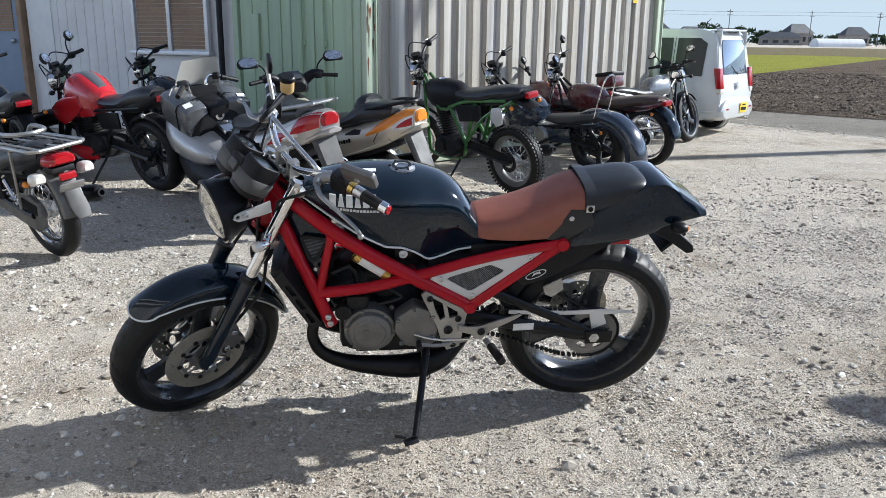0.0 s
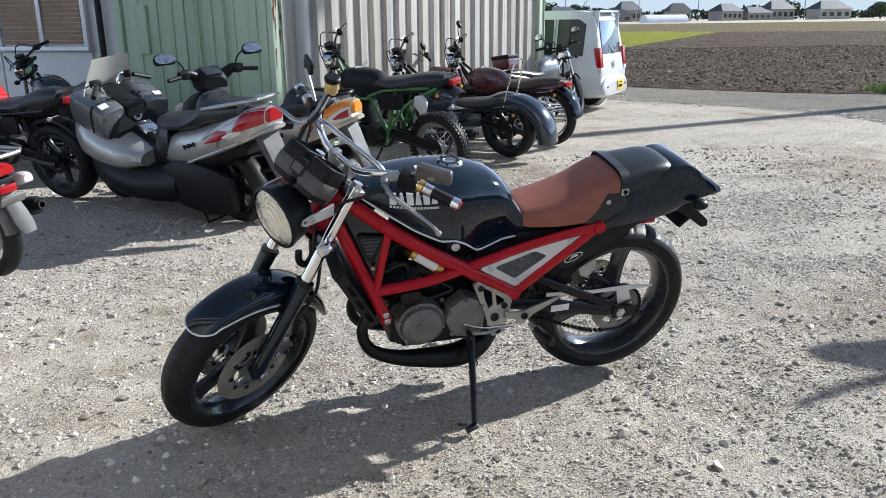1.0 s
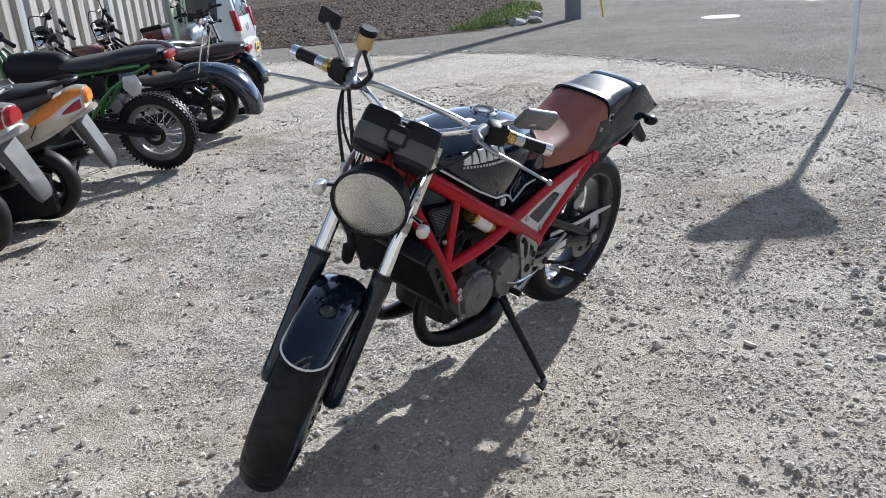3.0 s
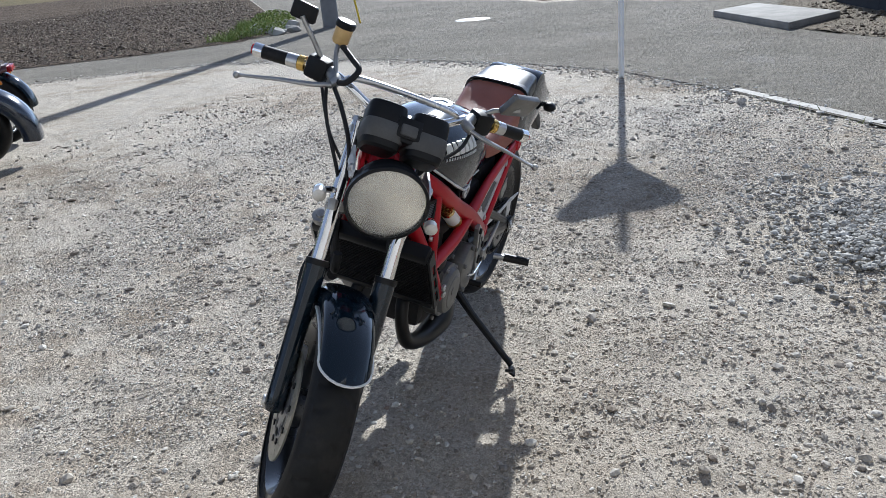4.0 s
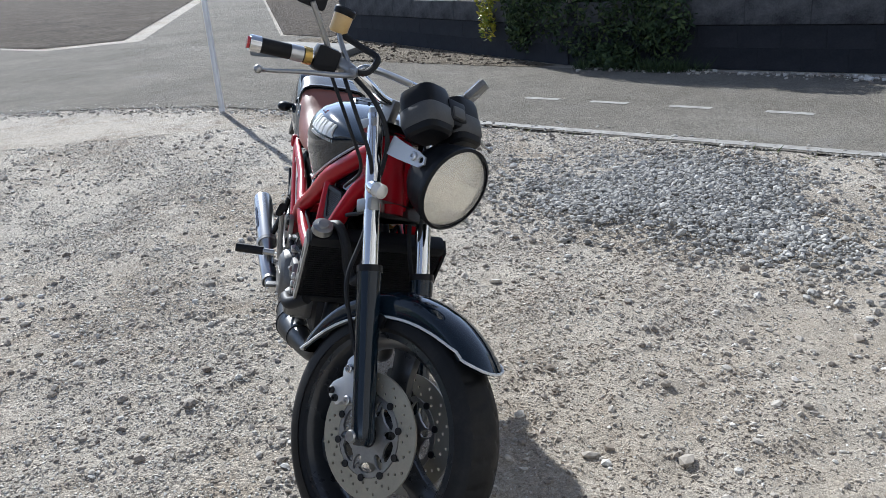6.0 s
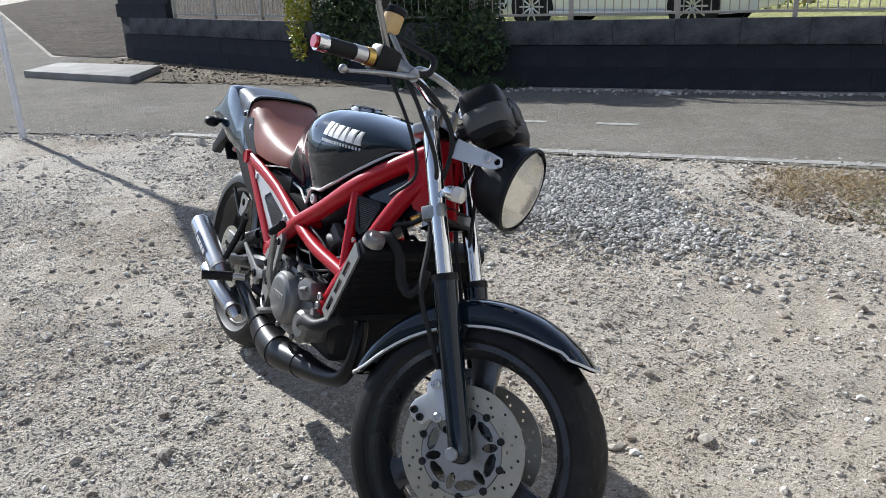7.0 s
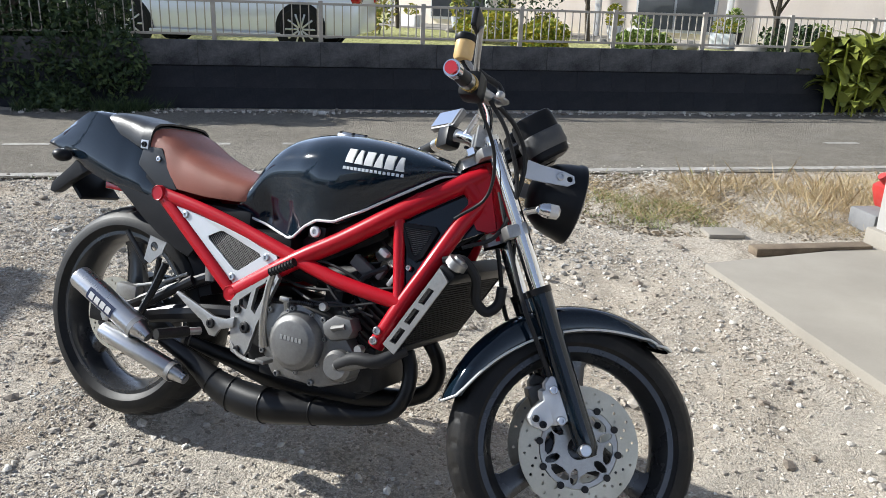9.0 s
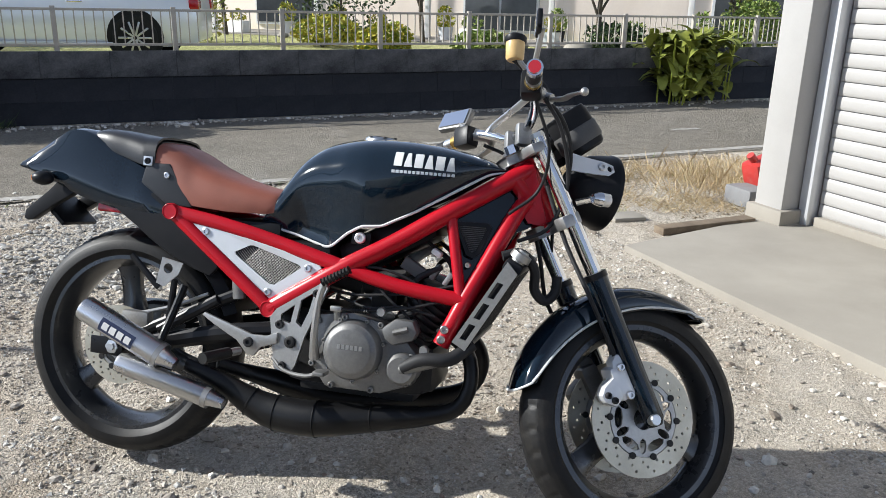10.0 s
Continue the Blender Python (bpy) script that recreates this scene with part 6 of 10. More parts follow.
sheet("green_field", [(-3, 24.5), (12.5, 32.6), (40, 72), (37, 80), (-60, 95), (-70, 60)], 0.010, "green_field", "bright green field", "field")
sheet("stubble_field", [(37, 80), (40, 72), (60, 59), (200, 190), (-200, 190), (-60, 95)], 0.008, "tan_field", "pale stubble field", "field")
sheet("far_field", [(16.5, 6.9), (60, 10.6), (220, 40), (220, 210), (96, 85), (15.9, 8.5)], 0.010, "brown_field", "brown field beyond the junction", "field")
sheet("side_field", [(13.0, 2.5), (14.4, 3.35), (60, 6.9), (120, 2), (120, -60), (26, -40), (13.5, -6)], 0.009, "brown_field", "brown field behind the wall corner", "field")
# edge line and centre dashes
sheet("edge_line", [rq(s, q)[:2] for s, q in ((-9, 1.60), (5.2, 1.54), (5.2, 1.63), (-9, 1.70))], 0.0045, "white_line", "faded pale edge line", "road marking")
for s in (-3.4, -0.6, 1.5, 2.25, 2.95, 3.6):
    sheet("centre_dash", [rq(s + a, q)[:2] for a, q in ((0, 2.60), (0.34, 2.60), (0.34, 2.68), (0, 2.68))], 0.0045, "white_line", "worn white road dash", "road marking")
tagged(part("manhole_cover", lathe([(0.0, 0.010), (0.30, 0.010), (0.33, 0.006), (0.34, 0.004)], (12.0, 8.4, 0), 28, "z"), "white_sticker"), "pale round manhole cover in the asphalt", "manhole", "", "structure")

# ---------- block wall, fence ----------
WALL_A, WALL_B, WALL_C = Vector((-5.0, -11.05, 0)), Vector((6.5, -0.12, 0)), Vector((12.4, 2.25, 0))


def block_wall():
    wall = tagged(new("wall_roadside"), "dark concrete block retaining wall with paler coping course", "wall", "", "structure")
    for a, b in ((WALL_A, WALL_B), (WALL_B, WALL_C)):
        m = along(I4, a, b)
        L = (b - a).length
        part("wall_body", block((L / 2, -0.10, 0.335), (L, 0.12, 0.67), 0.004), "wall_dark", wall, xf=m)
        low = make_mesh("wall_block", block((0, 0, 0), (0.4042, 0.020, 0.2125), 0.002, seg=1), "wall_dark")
        high = make_mesh("wall_block", block((0, 0, 0), (0.603, 0.040, 0.245), 0.003, seg=1), "wall_light")
        for row in range(2):
            for k in range(int(L / 0.405) + 1):
                x = 0.2 + 0.405 * k + (0.2 if row else 0)
                if x + 0.2 < L:
                    ob = new("block", low)
                    ob.parent = wall
                    ob.matrix_basis = m @ Matrix.Translation((x, -0.035 + 0.001 * random.uniform(-1, 1), 0.105 + 0.213 * row))
        for k in range(int(L / 0.605)):
            ob = new("block", high)
            ob.parent = wall
            ob.matrix_basis = m @ Matrix.Translation((0.3 + 0.605 * k, -0.030 + 0.003 * random.uniform(-1, 1), 0.555))
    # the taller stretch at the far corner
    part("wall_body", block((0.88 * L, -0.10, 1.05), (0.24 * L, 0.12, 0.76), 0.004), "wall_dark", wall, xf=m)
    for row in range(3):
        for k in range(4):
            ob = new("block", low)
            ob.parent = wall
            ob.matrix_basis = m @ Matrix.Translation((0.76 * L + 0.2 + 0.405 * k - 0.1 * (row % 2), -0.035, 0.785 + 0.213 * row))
    return wall


block_wall()


def fence(a, b, base, name="fence"):
    """A railing of square posts, two rails and many thin bars."""
    m = along(I4, a, b)
    L = (Vector(b) - Vector(a)).length
    ob = thing(name, I4, "pale beige metal railing on the block wall", "fence")
    for z in (0.06, 0.38):
        part("rail", block((L / 2, 0, base + z), (L, 0.020, 0.024), 0.003), "fence_paint", ob, xf=m)
    post = make_mesh("post", block((0, 0, base + 0.20), (0.045, 0.045, 0.42), 0.004), "fence_paint")
    bar = make_mesh("bar", block((0, 0, base + 0.22), (0.011, 0.009, 0.33), 0.0), "fence_paint")
    n = int(L / 1.0)
    for k in range(n + 1):
        o = new("post", post)
        o.parent, o.matrix_basis = ob, m @ Matrix.Translation((k * L / n, 0, 0))
    k, x = 0, 0.06
    while x < L:
        o = new("bar", bar)
        o.parent, o.matrix_basis = ob, m @ Matrix.Translation((x, 0, 0))
        x += 0.085
    return ob


off = ACROSS * 0.08
fence(WALL_A + off, WALL_B + off, 0.672)
turn_off = Vector((0.37, -0.93, 0)) * 0.1
fence(WALL_B + turn_off + Vector((0.15, 0.06, 0)), WALL_B.lerp(WALL_C, 0.74) + turn_off, 0.672)
sheet("garden_ground", [(-5.0, -11.15), (6.5, -0.26), (12.4, 2.1), (13.2, -6), (24, -40), (-30, -40), (-30, -34)], 0.28, "garden", "raised garden plot of soil and grass behind the wall", "ground")

# ---------- garage with column and slab ----------
def garage():
    e1, e2 = -ACROSS, -ROAD
    c = Vector((-0.490, 0.270, 0))
    q = lambda a, b: (c + e1 * a + e2 * b)
    bm = plate([tuple(q(a, b)[:2]) for a, b in ((0, 0.03), (5.0, 0.03), (5.0, 1.55), (-0.24, 1.55), (-0.17, 1.05))], -0.05, 0.026, 0.006, plane="xy")
    tagged(part("slab", bm, "concrete"), "smooth pale concrete apron before the garage", "slab", "", "structure")
    col = thing("column", I4, "white painted square column on a concrete foot", "column", "", "structure")
    m = along(I4, q(-0.24, 1.22), q(1.0, 1.22))
    part("foot", block((0.11, 0.0, 0.055), (0.27, 0.27, 0.11), 0.012), "concrete", col, xf=m)
    part("shaft", block((0.11, 0.0, 1.45), (0.205, 0.205, 2.70), 0.012), "shutter", col, xf=m)
    sh = thing("roller_shutter", I4, "white slatted roller shutter, closed", "shutter", "", "structure")
    part("guide_rail", block((0.255, 0.06, 1.4), (0.07, 0.08, 2.75), 0.006), "silver_paint", sh, xf=m)
    part("backing", block((2.6, 0.13, 1.4), (4.7, 0.03, 2.8)), "shutter", sh, xf=m)
    slat = make_mesh("slat", transformed(lathe([(0.0, -2.3), (0.036, -2.3), (0.036, 2.3), (0.0, 2.3)], (0, 0, 0), 12, "x"), Matrix.Diagonal((1, 0.20, 1, 1))), "shutter")
    for k in range(36):
        o = new("slat", slat)
        o.parent, o.matrix_basis = sh, m @ Matrix.Translation((2.6, 0.10, 0.115 + 0.076 * k))
    part("sill", block((2.6, 0.09, 0.052), (4.6, 0.06, 0.055), 0.004), "concrete", sh, xf=m)
    hdr = part("lintel", block((2.6, 0.0, 2.92), (5.4, 0.25, 0.26), 0.01), "panel_white", None, xf=m)
    tagged(hdr, "white lintel over the garage opening", "lintel", "", "structure")
    for nm, cc, ss in (("wall_garage_side", (0.06, 2.4, 1.5), (0.12, 4.5, 3.0)), ("wall_garage_far", (5.2, 2.4, 1.5), (0.12, 4.8, 3.0)), ("wall_garage_back", (2.6, 4.8, 1.5), (5.2, 0.12, 3.0)), ("roof_garage", (2.6, 2.3, 3.1), (5.6, 5.3, 0.1))):
        tagged(part(nm, block(cc, ss, 0.005), "panel_white", None, xf=m), "white clad garage " + nm.split("_")[0], "wall", "", "structure")


garage()

# ---------- container and shed ----------
CC = Vector((-0.75, 7.70, 0))


def container():
    ob = thing("shipping_container", I4, "old shipping container, green doors and weathered white corrugated side", "container")
    L, W, H = 4.85, 2.44, 2.6
    a = along(I4, CC, CC + SIDE)
    prof, x = [(0.12, 0.030), (0.165, 0.030), (0.175, 0.0), (0.235, 0.0), (0.255, 0.036), (0.30, 0.036), (0.32, 0.0)], 0.50
    while x < L - 0.15:
        for dx, d in ((0, 0.0), (0.016, 0.046), (0.088, 0.046), (0.104, 0.0)):
            prof.append((x + dx, d))
        x += 0.205
    bm = rings(bmesh.new(), [[(px, d, z) for px, d in prof] for z in (0.12, H - 0.1)], cap=False, closed=False)
    part("side_wall", bm, "white_steel", ob, "weathered white corrugated steel side", xf=a, sharp=20)
    for x in (0.06, L - 0.06):
        part("corner_post", block((x, 0.02, H / 2), (0.13, 0.14, H), 0.01), "pale_green_steel", ob, xf=a)
        part("post_lip", block((x + 0.045, -0.058, H / 2), (0.012, 0.020, H - 0.1), 0.003), "pale_green_steel", ob, xf=a)
    for z in (0.07, H - 0.05):
        part("side_rail", block((L / 2, 0.03, z), (L, 0.10, 0.12), 0.006), "pale_green_steel", ob, xf=a)
    rot = random.Random(6)
    for k in range(9):
        x, z, h = rot.uniform(0.01, 0.10), rot.uniform(0.9, 1.7), rot.uniform(0.05, 0.22)
        w = rot.uniform(0.004, 0.012)
        part("rust_streak", plate([(x - w, z), (x - w * 0.4, z - h * 0.6), (x, z - h), (x + w * 0.5, z - h * 0.5), (x + w, z), (x + w * 0.3, z + h * 0.2)], -0.0535, -0.0515), "rust", ob, xf=a)
    part("label", plate([(L - 0.62, 1.72), (L - 0.53, 1.72), (L - 0.53, 1.95), (L - 0.62, 1.95)], -0.004, -0.001), "yellow_plate", ob, "yellow sticker", xf=a)
    part("label", plate([(L - 0.75, 1.72), (L - 0.66, 1.72), (L - 0.66, 1.95), (L - 0.75, 1.95)], -0.004, -0.001), "alloy", ob, "grey sticker", xf=a)
    part("far_side", block((L / 2, W, H / 2), (L, 0.06, H - 0.02)), "white_steel", ob, xf=a)
    part("roof", block((L / 2, W / 2, H), (L, W, 0.06)), "white_steel", ob, xf=a)
    part("far_end", block((L, W / 2, H / 2), (0.06, W - 0.1, H - 0.1)), "green_steel", ob, xf=a)
    # door end: from the corner along the row direction
    e = along(I4, CC, CC + ROW)
    part("door_jamb", block((0.08, -0.01, 1.30), (0.12, 0.06, 2.5), 0.004), "green_steel", ob, xf=e)
    part("door_leaf", block((0.13 + 0.56, 0.01, 1.30), (1.10, 0.05, 2.42), 0.006), "green_steel", ob, xf=e)
    part("door_leaf", block((W - 0.13 - 0.56, 0.01, 1.30), (1.10, 0.05, 2.42), 0.006), "green_steel", ob, xf=e)
    for x in (0.45, 0.78, 1.05, 1.42, 1.68, 2.02):
        part("door_rib", block((x, 0.040, 1.30), (0.022, 0.016, 2.36), 0.004), "green_steel", ob, xf=e)
    for x in (0.58, 0.98):
        rod = part("lock_rod", tube([(x, 0.065, 0.15), (x, 0.065, 2.5)], 0.015, 8), "green_steel", ob, xf=e)
        for z in (0.5, 1.2, 2.0):
            part("rod_guide", block((x, 0.05, z), (0.07, 0.03, 0.05), 0.005), "green_steel", rod, xf=e)
    part("door_box", block((1.95, 0.05, 1.25), (0.20, 0.03, 0.5), 0.006), "green_steel", ob, xf=e)
    part("corner_post", block((W - 0.05, 0.0, H / 2), (0.12, 0.12, H), 0.01), "green_steel", ob, xf=e)
    for z in (0.07, H - 0.05):
        part("end_rail", block((W / 2, 0.0, z), (W, 0.10, 0.12), 0.006), "green_steel", ob, xf=e)
    return ob


container()


def shed():
    a = CC + ROW * 2.50
    m = along(I4, a, a + Vector((-0.902, 0.431, 0)))
    ob = thing("wall_shed", I4, "white clad shed with brown blinds and a blue door", "shed", "", "structure")
    part("cladding", block((4.0, -0.09, 1.45), (8.0, 0.10, 2.9)), "panel_white", ob, xf=m)
    for k in range(11):
        part("clad_panel", block((1.70 + 0.165 * k, -0.025, 1.45), (0.158, 0.022, 2.88), 0.004), "panel_white", ob, xf=m)
    # sunlight thrown back onto the shaded wall, put in as a white slab
    part("white_board", block((3.28, -0.012, 1.50), (0.46, 0.024, 1.45), 0.004), "white_sticker", ob, "patch of reflected sunlight painted as a white panel", xf=m)
    win = part("window", block((0.98, -0.02, 1.72), (1.16, 0.05, 1.34), 0.006), "silver_paint", ob, "aluminium window with brown blinds", xf=m)
    for x in (0.70, 1.26):
        part("pane_back", block((x, 0.006, 1.72), (0.50, 0.012, 1.26), 0), "panel_white", win, xf=m)
        for k in range(22 if x < 1 else 14):
            part("blind_slat", block((x, 0.016, 1.12 + 0.048 * k), (0.49, 0.014, 0.042), 0.0), "blind", win, xf=m)
    for x in (0.40, 0.98, 1.56):
        part("window_post", block((x, 0.022, 1.72), (0.055, 0.05, 1.36), 0.004), "silver_paint", win, xf=m)
    part("window_sill", block((0.98, 0.03, 1.05), (1.26, 0.09, 0.05), 0.005), "silver_paint", win, xf=m)
    part("low_panel", block((0.98, -0.012, 0.52), (1.20, 0.04, 1.0), 0.005), "panel_white", ob, xf=m)
    part("red_notice", plate([(0.62, 2.02), (0.76, 2.02), (0.76, 2.22), (0.62, 2.22)], 0.026, 0.030), "red_sign", ob, xf=m)
    part("downpipe", tube([(0.20, 0.03, 0.0), (0.20, 0.03, 2.8)], 0.035, 10), "dark_alloy", ob, xf=m)
    dr = part("door", block((4.15, 0.0, 1.02), (0.98, 0.06, 2.0), 0.006), "blue_door", ob, "blue-grey door with brown blind", xf=m)
    for k in range(20):
        part("blind_slat", block((4.15, 0.036, 1.30 + 0.035 * k), (0.80, 0.012, 0.030)), "blind", dr, xf=m)
    for x in (3.60, 4.70):
        part("door_post", block((x, 0.01, 1.1), (0.09, 0.10, 2.2), 0.006), "blind", dr, xf=m)
    part("door_knob", ball((3.76, 0.06, 1.16), (0.035, 0.035, 0.035)), "aluminium", dr, xf=m)
    part("roof_edge", block((4.0, 0.12, 2.95), (8.3, 0.6, 0.12), 0.01), "panel_white", ob, xf=m)


shed()


# ---------- sign pole, utility pole, small roadside things ----------
def sign_pole():
    ob = thing("sign_pole", pose(5.52, 3.58, 0), "white round steel pole carrying a triangular road sign", "road sign")
    part("pole", tube([(0, 0, -0.05), (0, 0, 2.62)], 0.027, 16), "pole_paint", ob)
    m = pose(0, 0, 0, 0, 0, math.degrees(math.atan2(ROAD.y, ROAD.x)) - 6)
    part("sign_board", plate([(0, 1.74), (0.33, 2.22), (0.35, 2.30), (0.31, 2.34), (-0.31, 2.34), (-0.35, 2.30), (-0.33, 2.22)], 0.040, 0.044, plane="yz"), "red_sign", ob, "red triangular sign board", xf=m)
    part("sign_bracket", block((0.02, 0, 2.2), (0.05, 0.30, 0.03), 0.004), "aluminium", ob, xf=m)


sign_pole()


def utility_pole():
    ob = thing("utility_pole", pose(11.75, 11.55, 0), "grey concrete utility pole at the field corner", "utility pole")
    part("shaft", tube([(0, 0, -0.1), (0, 0, 9.0)], [0.17, 0.12], 18), "pole_concrete", ob)
    part("guy_wire", tube([(0.55, -0.35, 0.0), (0.0, 0.0, 4.5)], 0.010, 6), "dark_alloy", ob)
    part("guy_cover", tube([(0.55, -0.35, 0.0), (0.43, -0.27, 1.0)], 0.022, 8), "yellow_plate", ob)
    part("crossarm", block((0, 0, 8.3), (1.6, 0.09, 0.09), 0.005), "dark_alloy", ob)


utility_pole()
kb = thing("ramp_slab", I4, "dirty concrete ramp slab over the roadside ditch", "slab")
part("slab", joined(plate([(8.80, 2.45), (10.75, 3.72), (11.7, 3.25), (10.0, 1.95)], -0.02, 0.095, 0.02, plane="xy")), "dirty_concrete", kb)
sheet("verge", [(6.7, 0.35), (7.9, 1.45), (8.9, 2.35), (10.0, 1.98), (11.4, 2.9), (13.0, 3.0), (12.6, 2.2), (6.55, -0.05)], 0.007, "verge", "bare soil shoulder below the wall", "ground", ragged=0.05)
pk = thing("plank", along(I4, (-0.655, -0.125, 0.022), (-1.12, -0.565, 0.022)), "weathered wooden plank lying on the ground", "plank")
part("board", block((0.32, 0, 0), (0.66, 0.085, 0.042), 0.006), "wood", pk)
fs = thing("flat_stone", pose(-0.43, -0.375, 0.012, 0, 0, 35), "flat pale concrete paver lying on gravel", "paver")
part("stone", block((0, 0, 0), (0.20, 0.15, 0.025), 0.006), "concrete", fs)
ca = thing("fuel_can", pose(-1.20, -1.20, 0, 0, 0, 40), "faded red plastic can lying by the column", "can")
part("body", block((0, 0, 0.21), (0.26, 0.17, 0.17), 0.04, pose(0, 0, 0, 0, 18, 0)), "red_plastic", ca)
part("cap", tube([(0.10, 0, 0.27), (0.14, 0, 0.31)], 0.025, 12), "red_plastic", ca)
bx = thing("grey_box", pose(-1.17, -1.10, 0, 0, 0, 40), "grey plastic box lid beside the column", "box")
part("body", block((0, 0, 0.06), (0.34, 0.24, 0.12), 0.02), "pole_concrete", bx)

# ---------- loose stones ----------
ICO = np.array([(0, 1, 1.618), (0, -1, 1.618), (0, 1, -1.618), (0, -1, -1.618), (1, 1.618, 0), (-1, 1.618, 0), (1, -1.618, 0), (-1, -1.618, 0), (1.618, 0, 1), (-1.618, 0, 1), (1.618, 0, -1), (-1.618, 0, -1)]) / 1.9
ICO_F = np.array([(0, 1, 8), (0, 8, 4), (0, 4, 5), (0, 5, 9), (0, 9, 1), (1, 6, 8), (8, 6, 10), (8, 10, 4), (4, 10, 2), (4, 2, 5), (5, 2, 11), (5, 11, 9), (9, 11, 7), (9, 7, 1), (1, 7, 6), (3, 6, 7), (3, 7, 11), (3, 11, 2), (3, 2, 10), (3, 10, 6)])


CHIP = np.array([(1, 0.1, 0), (0.2, 1, 0.1), (-1, -0.1, 0), (-0.2, -1, -0.1), (0.15, 0.1, 0.9), (-0.1, 0, -0.8)])
CHIP_F = np.array([(0, 1, 4), (1, 2, 4), (2, 3, 4), (3, 0, 4), (1, 0, 5), (2, 1, 5), (3, 2, 5), (0, 3, 5)])


DOME = np.array([(1, 0, -0.3), (-0.5, 0.87, -0.3), (-0.5, -0.87, -0.3), (0.62, 0.22, 0.62), (-0.48, 0.46, 0.62), (-0.14, -0.62, 0.62)])
DOME_F = np.array([(0, 1, 4), (0, 4, 3), (1, 2, 5), (1, 5, 4), (2, 0, 3), (2, 3, 5), (3, 4, 5)])
SHAPES = {"stone": (ICO, ICO_F), "chip": (CHIP, CHIP_F), "dome": (DOME, DOME_F)}


def stones(name, pos, size, material, label, category, seed, flat=0.6, sink=0.35, kind="stone"):
    """Broken stones at places (x, y, ground) of given radii, in one mesh; domes are bedded in and show their tops alone."""
    rng = np.random.default_rng(seed)
    n = len(pos)
    shape, shape_f = SHAPES[kind]
    v = shape[None] * rng.uniform(0.72, 1.22, (n, len(shape), 1))
    v = v * np.stack([rng.uniform(0.8, 1.35, n), rng.uniform(0.7, 1.1, n), flat * rng.uniform(0.7, 1.3, n)], -1)[:, None]
    if kind == "dome":
        v[:, 3:] += rng.uniform(-0.25, 0.25, (n, 3, 3))
    else:
        tilt = rng.normal(0, 0.35, n)
        c, s = np.cos(tilt)[:, None], np.sin(tilt)[:, None]
        v[..., 1], v[..., 2] = v[..., 1] * c - v[..., 2] * s, v[..., 1] * s + v[..., 2] * c
    a = rng.uniform(0, 6.283, n)
    c, s = np.cos(a)[:, None], np.sin(a)[:, None]
    v[..., 0], v[..., 1] = v[..., 0] * c - v[..., 1] * s, v[..., 0] * s + v[..., 1] * c
    v = v * size[:, None, None]
    if kind != "dome":
        v[..., 2] += (size * flat * (1 - 2 * sink))[:, None]
    v += pos[:, None]
    f = (shape_f[None] + len(shape) * np.arange(n)[:, None, None]).reshape(-1, 3)
    return arrays(name, v.reshape(-1, 3), f, material, label, category)


def inside_all(p, poly):
    poly = np.array(poly)
    hit = np.zeros(len(p), bool)
    for (x1, y1), (x2, y2) in zip(poly, np.roll(poly, -1, 0)):
        cross = (y1 > p[:, 1]) != (y2 > p[:, 1])
        hit ^= cross & (p[:, 0] < (x2 - x1) * (p[:, 1] - y1) / (y2 - y1 + 1e-12) + x1)
    return hit


def clumps(rng, n, lo, hi, seed):
    """Random places, denser in patches."""
    p = rng.uniform(lo, hi, (n * 3, 2))
    w = np.zeros(len(p))
    r2 = np.random.default_rng(seed)
    for wave in (2.2, 1.1, 0.5):
        for _ in range(5):
            a = r2.uniform(0, 6.28)
            w += np.sin((p[:, 0] * np.cos(a) + p[:, 1] * np.sin(a)) * 6.28 / (wave * r2.uniform(0.7, 1.4)) + r2.uniform(0, 6.28))
    keep = rng.uniform(0, 1, len(p)) < 1 / (1 + np.exp(-1.9 * w)) * 0.8
    return p[keep][:n]


